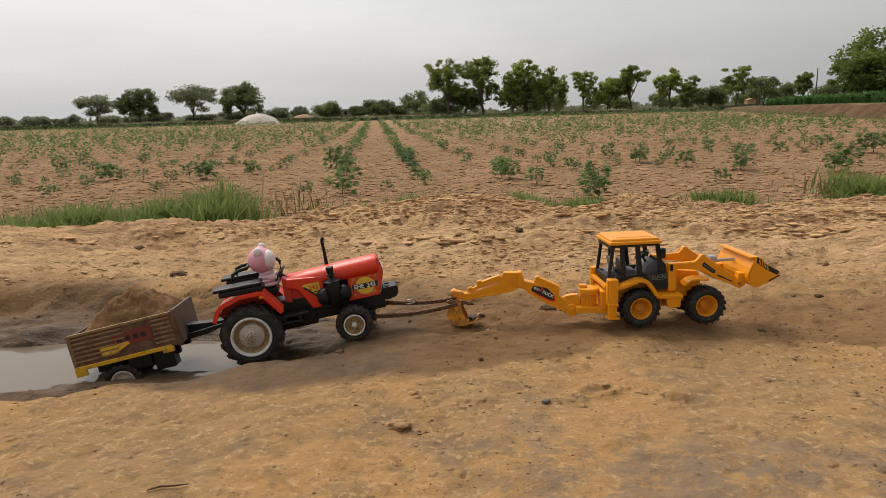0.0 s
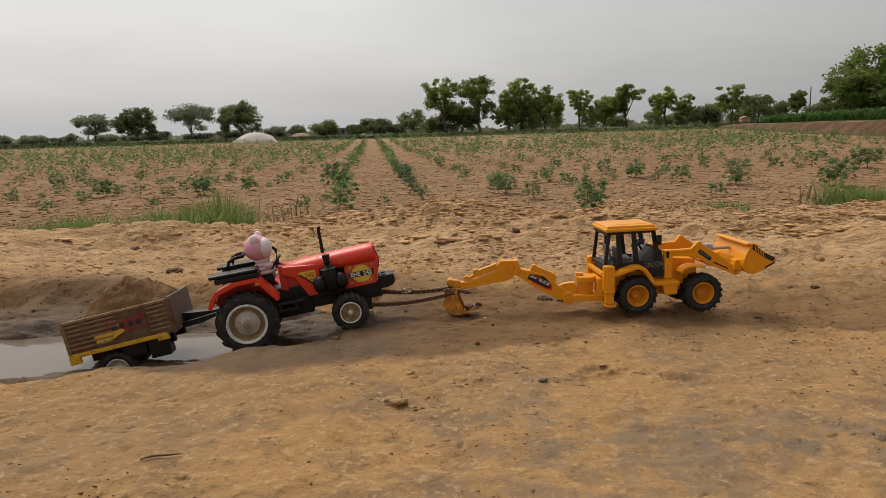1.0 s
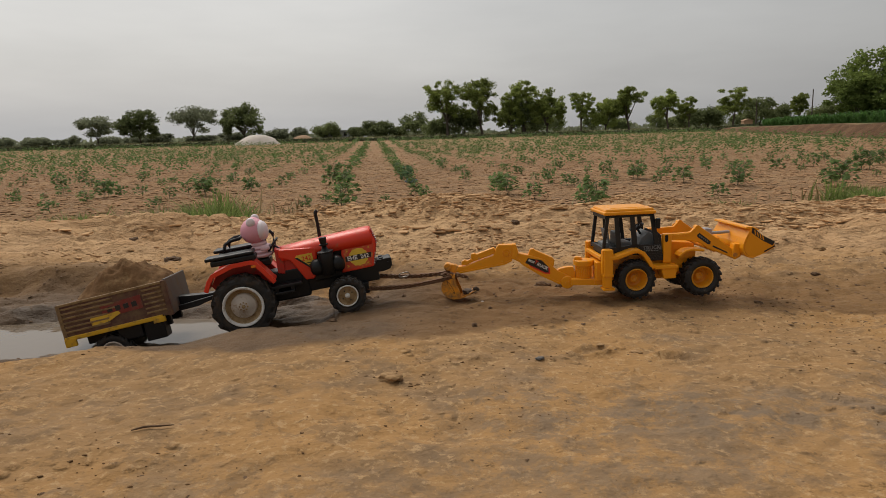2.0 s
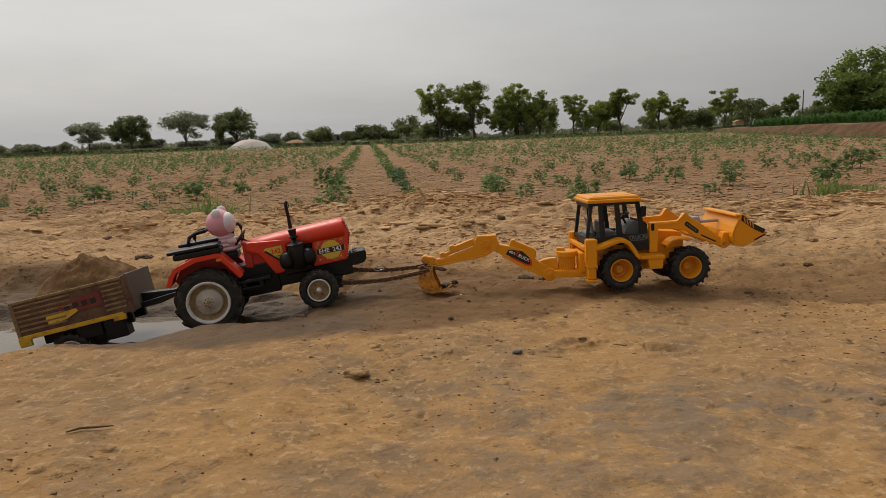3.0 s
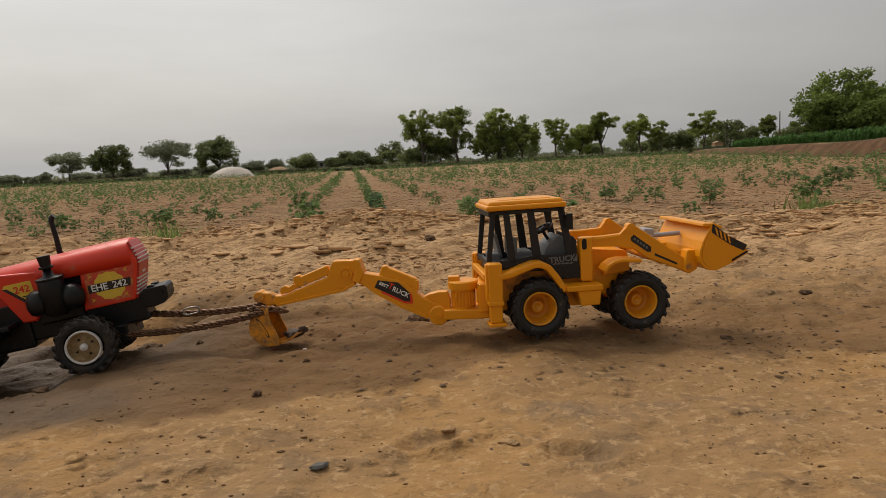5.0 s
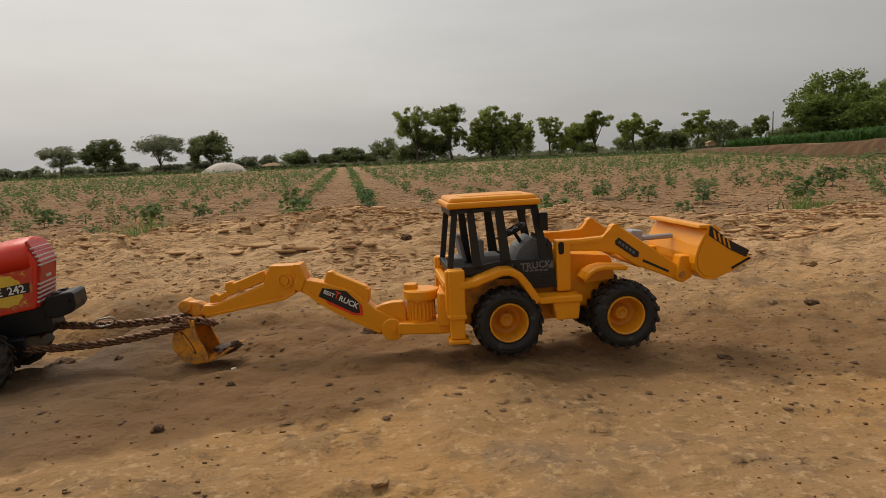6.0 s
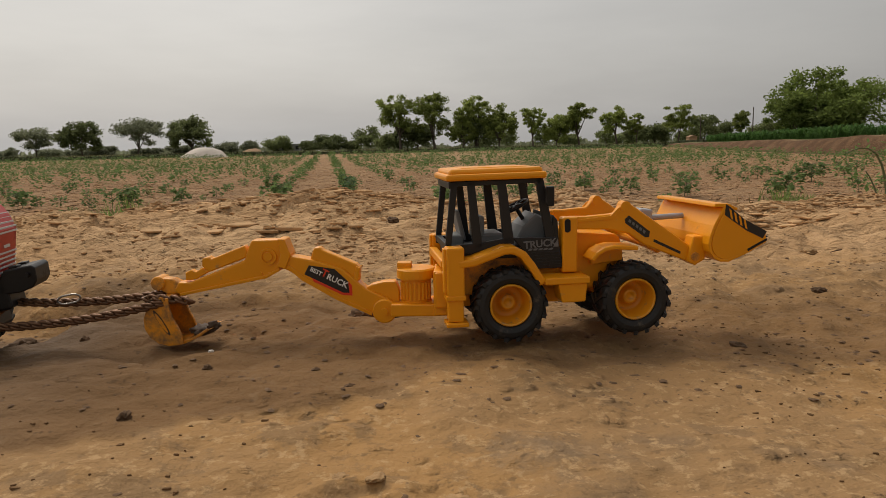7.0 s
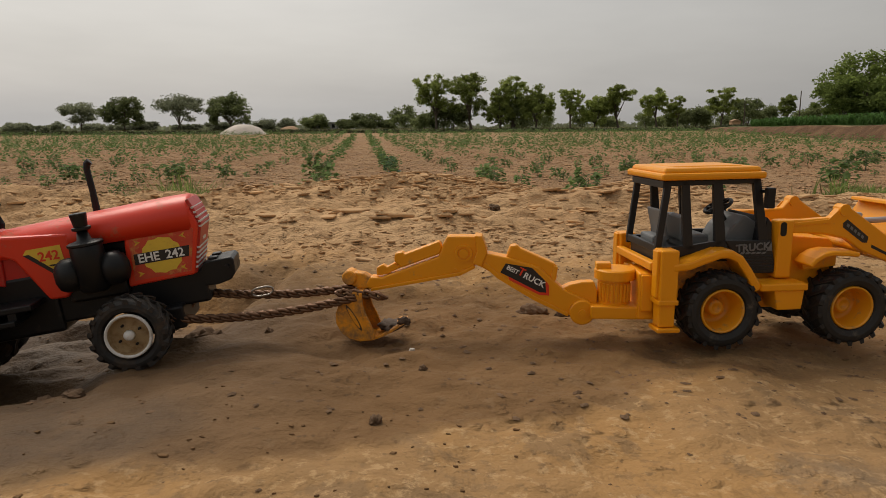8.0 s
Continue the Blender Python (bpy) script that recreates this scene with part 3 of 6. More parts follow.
    normal = relief(noise_at(120.0, 4.0, 0.6, (0.85, 1.1)), 0.0018, normal)
    normal = relief(noise_at(45.0, 3.0, 0.5, (0.85, 1.1)), 0.0030, normal)
    # trodden crust: broad soft ledges drawn out along the track
    normal = relief(noise_at(21.0, 6.0, 0.62, (0.5, 1.7)), 0.020, normal, between(attribute("bank"), 0.0, 1.0, 0.0, 1.0))
    nodule = node(t, "ShaderNodeTexVoronoi", Scale=85.0)
    t.links.new(c.outputs["Object"], nodule.inputs["Vector"])
    normal = relief(math_of("MULTIPLY", between(nodule.outputs["Distance"], 0.05, 0.45, 1.0, 0.0), between(noise_at(24.0), 0.50, 0.68)), 0.0036, normal)
    cracks = math_of("SUBTRACT", between(noise_at(3.0), 0.0, 0.01), joints)
    normal = relief(cracks, 0.003, normal, times(attribute("bank"), 0.5))
    furrow = node(t, "ShaderNodeBump", Distance=0.16)
    t.links.new(noise_at(4.5, 6.0, 0.7), furrow.inputs["Height"])
    t.links.new(times(attribute("field"), 0.8), furrow.inputs["Strength"])
    t.links.new(normal, furrow.inputs["Normal"])
    t.links.new(furrow.outputs[0], b.inputs["Normal"])
    return m


me.materials.append(ground_material())
ground = tagged(new("ground", me), "sandy soil track with a darker brown band beside a ploughed field", "ground", kind="structure")


def floor_at(x, y):
    """The ground's height at a place; read off the sheet's own grid."""
    i = min(max(int(np.searchsorted(GX, x)) - 1, 0), nx - 2)
    j = min(max(int(np.searchsorted(GY, y)) - 1, 0), ny - 2)
    a, c = (x - GX[i]) / (GX[i + 1] - GX[i]), (y - GY[j]) / (GY[j + 1] - GY[j])
    return float((ZZ[j, i] * (1 - a) + ZZ[j, i + 1] * a) * (1 - c) + (ZZ[j + 1, i] * (1 - a) + ZZ[j + 1, i + 1] * a) * c)


# muddy water lying in the hollow round the trailer
def water_material():
    m = bpy.data.materials.new("muddy_water")
    m.use_nodes = True
    t = m.node_tree
    b = t.nodes["Principled BSDF"]
    b.inputs["Base Color"].default_value = (0.15, 0.115, 0.082, 1)
    b.inputs["Roughness"].default_value = 0.06
    b.inputs["IOR"].default_value = 1.33
    c = t.nodes.new("ShaderNodeTexCoord")
    n = node(t, "ShaderNodeTexNoise", Scale=35.0, Detail=2.0)
    t.links.new(c.outputs["Object"], n.inputs["Vector"])
    bp = node(t, "ShaderNodeBump", Strength=0.2, Distance=0.002)
    t.links.new(n.outputs[0], bp.inputs["Height"])
    t.links.new(bp.outputs[0], b.inputs["Normal"])
    return m


bm = bmesh.new()
rim = [bm.verts.new((x, y, WATER_Z)) for x, y in ((-2.2, 0.58), (-0.6, 0.58), (-0.3, 0.60), (-0.225, 0.64), (-0.205, 0.69), (-0.155, 0.72), (-0.160, 0.80), (-0.26, 0.84), (-0.5, 0.84), (-2.2, 0.80))]
bm.faces.new(rim)
water = tagged(new("water", mesh_of("water", bm, water_material())), "muddy puddle of still grey water in the rut", "water", kind="structure")
# ---- toy wheels ----
def tyre_mesh(r, w, lug_h, bead=0.60):
    """A tyre's casing about the y axis, its near face at y = 0."""
    rb = r - lug_h
    ri = r * bead
    half = [(0.16, ri, 0), (0.05, ri, 0.16), (0.0, ri, 0.45), (0.02, ri, 0.72), (0.09, ri, 0.92), (0.24, ri, 1.0)]
    prof = [(w * a, r0 + (rb - r0) * k) for a, r0, k in half]
    prof += [(w - a, k) for a, k in prof[::-1]]
    return lathe(prof, "y", 48, closed=True)


def tread(tyre, r, w, lugs, lug_h, mat, slant=5.0):
    """Slanted tread bars on both shoulders, each a piece of its own."""
    rb = r - lug_h
    for side in (0, 1):
        lug = bmesh.new()
        bmesh.ops.create_cube(lug, size=1)
        for v in lug.verts:
            along = (v.co.y + 0.5) * w * 0.55
            y = along - 0.15 if side == 0 else w - along + 0.15
            ang = (v.co.x * 0.32 * (1.1 if v.co.z < 0 else 0.8) + (v.co.y + 0.5) * slant * 0.14) * (2 * math.pi / lugs) * 1.15
            outer = r * (0.965 if v.co.y < 0 else 1.0)
            rr = (rb - lug_h * 1.2) if v.co.z < 0 else outer
            v.co = (rr * math.cos(ang) * MM, y * MM, rr * math.sin(ang) * MM)
        me = mesh_of("tread_bar", lug, mat)
        for k in range(lugs):
            ob = new("tread_bar", me)
            ob.parent = tyre
            ob.matrix_basis = Matrix.Rotation(-2 * math.pi * (k + 0.5 * side) / lugs, 4, "Y")


def loader_wheel(parent, x, y, z, flip, turn):
    at = pose(x * MM, y * MM, z * MM, 0, turn, 180 if flip else 0)
    tyre = part("wheel", tyre_mesh(20.8, 17, 1.3, 0.545), RUBBER, parent, "black rubber tyre with chunky tread bars", at)
    tread(tyre, 20.8, 17, 18, 1.3, RUBBER)
    rim = part("rim", lathe([(3.0, 11.7), (1.4, 11.6), (1.0, 11.2), (1.1, 10.7), (2.0, 10.3), (12.4, 9.4), (13.6, 8.6), (13.8, 4.8), (9.4, 4.3), (8.6, 3.7), (8.4, 2.2), (9.2, 2.0), (9.2, 0.0)], "y", 36, caps=False), RIM_YELLOW, tyre, "deep dished yellow rim", smooth=True)
    for p in rim.data.polygons:
        p.use_smooth = True
    return tyre


def lump_of(seed, centre, rx, ry, rz):
    """A rough lump, in millimetres."""
    b = bmesh.new()
    bmesh.ops.create_icosphere(b, subdivisions=3, radius=1)
    for v in b.verts:
        k = 1 + 0.6 * noise.fractal(v.co * 1.7 + Vector((seed, seed * 0.3, 0)), 0.7, 2.1, 4)
        v.co = ((centre[0] + v.co.x * rx * k) * MM, (centre[1] + v.co.y * ry * k) * MM, (centre[2] + v.co.z * rz * k) * MM)
    return b


MUD_CAKE = material("caked_mud", (0.075, 0.045, 0.026), 0.8, vary=0.4, scale=200, bump=0.8, bump_scale=400)
# ---- yellow toy backhoe loader ----
LOADER_AT = Matrix.Translation((0.2000, 0.6735, 0.0435)) @ pose(0, 0, 0, 0, 0, 4.0) @ Matrix.Translation((0, 0.035, -0.0205))
loader = thing("toy_backhoe_loader", "yellow plastic toy backhoe loader with black cab on brown soil", "toy vehicle", LOADER_AT)
HUB = Matrix.Translation((0, -0.035, 0.0205))


def lp(name, bm, mat, parent=None, label="", smooth=False):
    return part(name, bm, mat, parent or loader, label, HUB if parent is None else None, smooth)


def hubbed(parent, x, y, z, flip, turn):
    w = loader_wheel(parent, x, y, z, flip, turn)
    w.matrix_basis = HUB @ w.matrix_basis
    return w


for wx, wz in ((0, 0), (70.2, -0.2)):
    hubbed(loader, wx, 0, wz, False, wx * 1.3)
    hubbed(loader, wx, 70, wz, True, wx * 0.7 + 9)
# chassis, engine cover and axles
lp("chassis", block(-30, 44, 17, 53, -3, 17, 1.2), YELLOW)
lp("front_axle", block(62, 78, 14, 56, -5, 5, 1.0, bm=tube([(70.2, 15, -0.2), (70.2, 55, -0.2)], 3.2, 14)), YELLOW)
lp("rear_axle", tube([(0, 15, 0), (0, 55, 0)], 3.2, 14), BLACK)
lp("engine_cover", plate([(38, 4), (38, 36.6), (64.5, 34.2), (67.0, 32.6), (68.4, 28), (69, 8), (66, 3)], 17.5, 52.5, 1.0), YELLOW)
lp("front_grille", block(68.0, 70.4, 22, 48, 8, 25, 0.8), YELLOW_MUDDY)
# mudguards
for side in (0, 1):
    y0, y1 = (0.5, 17) if not side else (53, 69.5)
    lp("rear_mudguard", band([(-29, 25.6), (-20, 26.6), (-12, 29.6), (-4, 32.2), (2, 32.2), (8, 29.0), (13, 22.5), (19.5, 12.2)], 4.4, y0 - (0.8 if not side else 0), y1 + (0.8 if side else 0), 1.2), YELLOW)
    lp("inner_mudguard", plate([(-28, 4), (-28, 24), (-12, 28), (-3, 30.5), (2, 30.5), (8, 27.5), (18, 12), (18, 4)], 15 if not side else 53.4, 16.6 if not side else 55, 0.3), YELLOW_MUDDY)
    lp("front_mudguard", band([(44, 23.2), (47, 26.8), (51.5, 29.4), (57, 30.4), (71, 29.4)], 2.4, y0 + (0 if not side else 2), y1 - (2 if not side else 0), 0.7, bm=plate([(47, 24), (52, 28), (58, 29), (67, 28.4), (67, 20), (49, 18)], 13 if not side else 51, 19 if not side else 57, 0.5)), YELLOW)
    ys = (-1.5, 14) if not side else (56, 71.5)
    lp("step", block(18, 43, ys[0], ys[1], 10.6, 14.4, 0.7, bm=plate([(25.5, 11), (42, 11), (41, 0.4), (28, 0.2)], ys[0] + 1.2, ys[1] - 1.2, 0.8)), YELLOW)
    yc = (9, 17) if not side else (53, 61)
    col = lp("loader_tower", block(31, 39.5, yc[0], yc[1], 15, 45.6, 1.0), YELLOW)
    # black plate stands in for the shade inside the slot hole
    lp("pin_slot_shade", plate([(33.6 + 1.7 * math.cos(a), 41.2 + (2.0 if math.sin(a) > 0 else -2.4) + 1.5 * math.sin(a)) for a in [k * math.pi / 8 for k in range(16)]], (yc[0] - 0.25) if not side else (yc[1] - 0.6), (yc[0] + 0.6) if not side else (yc[1] + 0.25), 0), BLACK, col)
    # outriggers
    yo = (0.0, 10.5) if not side else (59.5, 70)
    leg = lp("outrigger", block(-34.6, -25.2, yo[0], yo[1], 5.6, 32.6, 0.9, bm=block(-34.0, -25.8, yo[0] + 1, yo[1] - 1, -7.4, 6.5, 0.6)), YELLOW)
    lp("outrigger_collar", block(-35.2, -24.7, yo[0] - 0.5, yo[1] + 0.5, 4.4, 7.0, 0.5), YELLOW, leg)
    lp("outrigger_foot", block(-35.4, -23.2, yo[0] - 0.8, yo[1] + 0.8, -10.0, -7.6, 0.7), YELLOW, leg)
    lp("outrigger_rib", block(-36.0, -34.2, yo[0] + 2.2, yo[1] - 2.2, 8, 32, 0.4), YELLOW, leg)
lp("rear_frame", block(-33, -26, 12, 58, -1, 16, 1.0), YELLOW)
lp("rear_cross_bar", block(-36.5, -32.0, 9, 61, 20.5, 25.0, 0.8), YELLOW)
# cab
CAB_Y = (11.0, 54.0)
for side in (0, 1):
    y0, y1 = (CAB_Y[0], CAB_Y[0] + 2.4) if not side else (CAB_Y[1] - 2.4, CAB_Y[1])
    bars = plate([(-33.8, 31), (-30.4, 31), (-26.2, 66.5), (-29.8, 66.5)], y0, y1, 0.4)
    bars = plate([(-18.6, 30.5), (-13.2, 30.5), (-17.2, 66.5), (-21.2, 66.5)], y0, y1, 0.4, bars)
    bars = plate([(-1.6, 32), (4.4, 32), (-0.2, 66.8), (-4.8, 66.8)], y0, y1, 0.4, bars)
    bars = plate([(23.2, 27), (28.6, 27), (20.6, 67.2), (16.2, 67.2)], y0, y1, 0.4, bars)
    bars = plate([(-30, 63.8), (19, 64.8), (19, 67.4), (-30, 66.6)], y0, y1, 0.4, bars)
    bars = plate([(-33.6, 28.5), (-20, 27.5), (-8, 30), (2, 33.5), (4, 36), (-14, 33.2), (-33.4, 32.4)], y0, y1, 0.3, bars)
    lp("cab_side_frame", bars, CAB_GREY)
    low = plate([(3, 35.5), (9, 28.5), (17, 17.6), (32.2, 17.6), (28.6, 34.8)], y0 - (0.4 if not side else 0), y1 + (0.4 if side else 0), 0.4)
    door = lp("cab_door", low, CAB_GREY)
    face = y0 - 0.4 if not side else y1 + 0.4
    for k in range(5):
        z = 19.2 + 1.75 * k
        lp("door_louvre", block(18.5 - 1.2 * k, 30.5 - 0.2 * k, face - 0.35, face + 0.35, z, z + 0.8, 0.15), CAB_GREY, door)
    if not side:
        words = lettering("TRUCK", 5.6, 0.35)
        bmesh.ops.transform(words, matrix=Matrix.Translation((18.6 * MM, (face - 0.1) * MM, 31.4 * MM)) @ Matrix.Rotation(radians(-4), 4, "Y"), verts=words.verts)
        lp("raised_word", words, LETTER_GREY, door, "raised grey moulded word")
        lp("raised_triangle", plate([(26.0, 29.6), (29.0, 29.6), (28.6, 34.2)], face - 0.4, face + 0.1, 0), LETTER_GREY, door)
        for k in range(5):
            lp("raised_dash", plate([(11.6 + 2.9 * k, 28.0), (13.6 + 2.9 * k, 28.0), (14.6 + 2.9 * k, 29.0), (12.6 + 2.9 * k, 29.0)], face - 0.35, face + 0.1, 0), LETTER_GREY, door)
    mir = lp("mirror", block(20.4, 24.6, 3.4 if not side else 58, 7.2 if not side else 61.6, 52.5, 63, 0.6, bm=block(20.8, 22.2, 6 if not side else 53, 11.5 if not side else 59, 60, 61.6, 0.2)), BLACK)
lp("cab_rear_rail", block(-31.2, -28.4, 11, 54, 62.8, 66.4, 0.4), CAB_GREY)
lp("cab_rear_sill", block(-33.4, -30.6, 11, 54, 29.5, 33.4, 0.4), CAB_GREY)
lp("cab_front_rail", block(17, 19.6, 11, 54, 64, 67.4, 0.4), CAB_GREY)
lp("cab_front_panel", plate([(24, 30), (30, 30), (29, 44), (26.4, 47)], 12, 53, 0.6), CAB_GREY)
lp("cab_floor", block(-31, 28, 12.5, 52.5, 24, 29, 0.4), CAB_GREY)
roof = block(-33.0, 21.8, 7.5, 58, 66.8, 70.4, 1.2, bm=block(-31.6, 20.6, 9.5, 56, 69.6, 73.0, 1.4, 0.03))
roof = block(-24, 14, 17, 48, 72.6, 73.5, 0.4, 0.05, roof)
for v in roof.verts:
    v.co.z += 0.012 * (v.co.x + 0.033) * 0.9
lp("cab_roof", roof, YELLOW, None, "overhanging yellow cab roof")
seat = block(-13, 1.5, 24, 46, 29, 36.5, 1.2, bm=block(-14.5, -9.5, 24, 46, 33, 46.5, 1.2))
lp("operator_seat", seat, SEAT_GREY)
lp("rear_seat", block(-29, -21, 26, 44, 29, 36, 1.0, bm=plate([(-22, 33), (-19.5, 33), (-23.5, 50), (-26, 50)], 26, 44, 0.8)), SEAT_GREY)
lp("dashboard", plate([(6, 29), (27, 29), (26, 43), (20, 47), (12, 40)], 22, 48, 0.8), SEAT_GREY)
lp("steering_column", tube([(17, 35, 40), (11, 35, 50)], 1.2, 10), BLACK)
ring = tube([(7.2 * math.cos(a), 7.2 * math.sin(a), 0) for a in [k * math.pi / 12 for k in range(25)]], 1.1, 8, caps=False)
bmesh.ops.transform(ring, matrix=Matrix.Translation((11 * MM, 35 * MM, 50.5 * MM)) @ Matrix.Rotation(radians(-28), 4, "Y"), verts=ring.verts)
for s in (0, 60, 120):
    spoke = tube([(-6.5 * math.cos(radians(s)), -6.5 * math.sin(radians(s)), 0), (6.5 * math.cos(radians(s)), 6.5 * math.sin(radians(s)), 0)], 0.8, 6)
    bmesh.ops.transform(spoke, matrix=Matrix.Translation((11 * MM, 35 * MM, 50.5 * MM)) @ Matrix.Rotation(radians(-28), 4, "Y"), verts=spoke.verts)
    ring = merge(ring, spoke)
lp("steering_wheel", ring, BLACK)
# front loader arms, raised half way, with the bucket level


def turned(x, z, degrees):
    """A turn about the axis across the loader at x and z."""
    return Matrix.Translation((x * MM, 0, z * MM)) @ Matrix.Rotation(radians(degrees), 4, "Y") @ Matrix.Translation((-x * MM, 0, -z * MM))


ARM_TURN, BUCKET_TURN = turned(35, 42, 7.0), turned(109.4, 30, 13)
ARM = [(33, 45.5), (33, 38.6), (57, 40.4), (70, 39.2), (80, 33.8), (104, 27.2), (109, 26.0), (111.5, 29), (110.5, 33.4), (106, 36.2), (70.2, 55.2), (67, 56.8), (64, 56.0), (60, 49.6), (45, 46.8)]
for side in (0, 1):
    y0, y1 = (10.5, 15.5) if not side else (54.5, 59.5)
    arm = lp("loader_arm", plate(ARM, y0, y1, 0.9), YELLOW)
    lp("arm_cap", tube([(66, y0 - 0.6, 54.2), (66, y1 + 0.6, 54.2)], 3.0, 16), YELLOW, arm)
    arm.matrix_basis = HUB @ ARM_TURN
    fy = y0 - 0.25 if not side else y1 - 0.1
    lp("arm_rib", plate([(36, 43.8), (58, 48.4), (62, 53.5), (63.2, 52.8), (59.4, 46.6), (36, 42.2)], fy - 0.3, fy + 0.5, 0.2), YELLOW, arm)
    if not side:
        badge = lp("arm_badge", plate([(66.5, 47.2), (68.5, 49.4), (82, 41.6), (82, 38.4), (79.5, 38.2), (67, 45.0)], y0 - 0.25, y0 + 0.2, 0), STICKER_BLACK, arm, "black badge with worn unreadable print")
        for k in range(5):
            c = (69.4 + 2.3 * k, 46.2 - 1.28 * k)
            lp("print_bar", plate([(c[0] - 0.8, c[1] - 0.2), (c[0] + 0.6, c[1] - 1.0), (c[0] + 0.9, c[1] + 0.5), (c[0] - 0.5, c[1] + 1.3)], y0 - 0.35, y0 - 0.1, 0), LETTER_GREY, badge)
        # slim black bar further down the arm
        lp("arm_dark_bar", plate([(85, 37.6), (102, 31.8), (102, 30.4), (85, 36.0)], y0 - 0.2, y0 + 0.2, 0), STICKER_BLACK, arm)
lp("arm_cross_tube", tube([(84, 12, 34.6), (84, 58, 34.6)], 2.6, 14), YELLOW).matrix_basis = HUB @ ARM_TURN
link = lp("bucket_ram", tube([(70, 35, 44), (88, 35, 47)], 2.6, 14), ROD_GREY, None, "grey plastic ram")
link.matrix_basis = HUB @ ARM_TURN
lp("ram_rod", tube([(86, 35, 46.8), (113, 35, 51.0)], 1.7, 12), ROD_GREY, link)
lp("ram_lug", block(84, 92, 30, 40, 46, 53, 1.2), ROD_GREY, link)
# front bucket: a curved shell with side cheeks
BK = [(112.6, 60.6), (111.6, 55.0), (110.8, 49.0), (110.9, 43.0), (111.8, 39.0), (113.8, 35.8), (116.8, 33.8), (120.4, 33.2), (124.2, 34.2), (133.5, 42.5), (141.5, 51.6)]
shell = band(BK, 1.6, 0, 70, 0.3)
bucket = lp("front_bucket", shell, YELLOW, None, "wide yellow front bucket with striped edge")
bucket.matrix_basis = HUB @ ARM_TURN @ BUCKET_TURN
CHEEK = [(112.4, 61.6)] + [(x + 0.3, z) for x, z in BK[1:]] + [(139.8, 55.6), (124, 57.8)]
for y in (0, 68.4):
    lp("bucket_cheek", plate(CHEEK, y, y + 1.6, 0.4), YELLOW, bucket)
lp("bucket_back_lip", plate([(105.6, 58.6), (105.4, 60.6), (112.6, 63.0), (119, 62.6), (119, 61.0), (112.6, 60.8)], 0, 70, 0.4), YELLOW, bucket)
edge = lp("cutting_edge", plate([(133.8, 42.0), (142.6, 51.4), (141.6, 52.2), (133.0, 43.2)], -0.4, 70.4, 0.2), BLACK, bucket)
for k in range(7):
    lp("bucket_tooth", plate([(140.2, 50.2), (145.0, 54.2), (141.0, 53.0)], 3 + 10.2 * k, 6.6 + 10.2 * k, 0.2), BLACK, bucket)
trim = lp("hazard_edge", plate([(111.5, 62.3), (113.0, 56.6), (128, 52.6), (139.4, 51.4), (140.2, 55.8), (124.5, 58.0), (116, 61)], -0.25, 0.1, 0), STICKER_BLACK, bucket, "black edge strip with yellow slanted bars")
for k in range(4):
    x = 114.0 + 3.4 * k
    lp("hazard_bar", plate([(x, 60.6 - 0.85 * k), (x + 1.5, 60.2 - 0.85 * k), (x + 4.4, 55.6 - 0.8 * k), (x + 2.9, 56.0 - 0.8 * k)], -0.4, -0.1, 0), YELLOW, trim)
for y in (7.5, 53):
    lp("bucket_hinge", plate([(104.5, 40.5), (110.5, 42.5), (116, 30.5), (111.5, 25.2), (106.5, 26.0)], y, y + 9.5, 0.8), YELLOW, bucket)
lp("hinge_pin", tube([(109.4, 6.6, 30), (109.4, 63.4, 30)], 2.4, 14), YELLOW_MUDDY, bucket)

# backhoe, swung a little to the far side
HOE = HUB @ Matrix.Translation((-66.4 * MM, 31.5 * MM, -3.8 * MM)) @ pose(0, 0, 0, 0, 0, -9.0)


def hp(name, bm, mat, parent=None, label="", smooth=False):
    return part(name, bm, mat, parent or loader, label, HOE if parent is None else None, smooth)


post = hp("swing_post", lathe([(-3.4, 9.6), (3.2, 9.6), (3.6, 8.6), (17, 8.6)], "z", 28, (18, 0, 0), bm=block(4.5, 33, -11, 11, -3.6, 3.4, 0.9)), YELLOW)
hp("post_cap", lathe([(16.8, 8.0), (17.0, 11.0), (21.6, 11.0), (22.4, 10.2), (22.6, 0.0)], "z", 32, (18.5, 0, 0)), YELLOW, post)
for k in range(9):
    a = radians(-150 + 15 * k)
    hp("post_rib", block(18 + 8.8 * math.cos(a) - 0.6, 18 + 8.8 * math.cos(a) + 0.6, 8.8 * math.sin(a) - 0.6, 8.8 * math.sin(a) + 0.6, 5, 15, 0.2), YELLOW, post)
hp("post_bracket", block(28.5, 37, -13, 13, -3, 22, 1.0, bm=block(29.5, 36, -15, -9, 2, 21.5, 0.8)), YELLOW)
hp("bracket_top", block(8, 16, -3.5, 3.5, 21.8, 25.6, 0.7), YELLOW, post)
hp("slew_bracket", plate([(-11, 11.0), (-6, 13.6), (0, 15.0), (7, 15.2), (9, 10), (9, 0), (2, -2), (-6, 2)], -3.4, 3.4, 0.8), YELLOW)
boom = hp("boom", plate([(-55.4, 23.8), (-52.8, 31.2), (-38.5, 28.2), (-22.5, 23.2), (-9.6, 11.4), (2.8, 5.6), (5.6, 1.5), (5.6, -3.6), (2.2, -7.2), (-3.0, -6.6), (-6.5, -2.6), (-26, 6.6), (-45, 18.2)], -5.2, 5.2, 0.9), YELLOW)
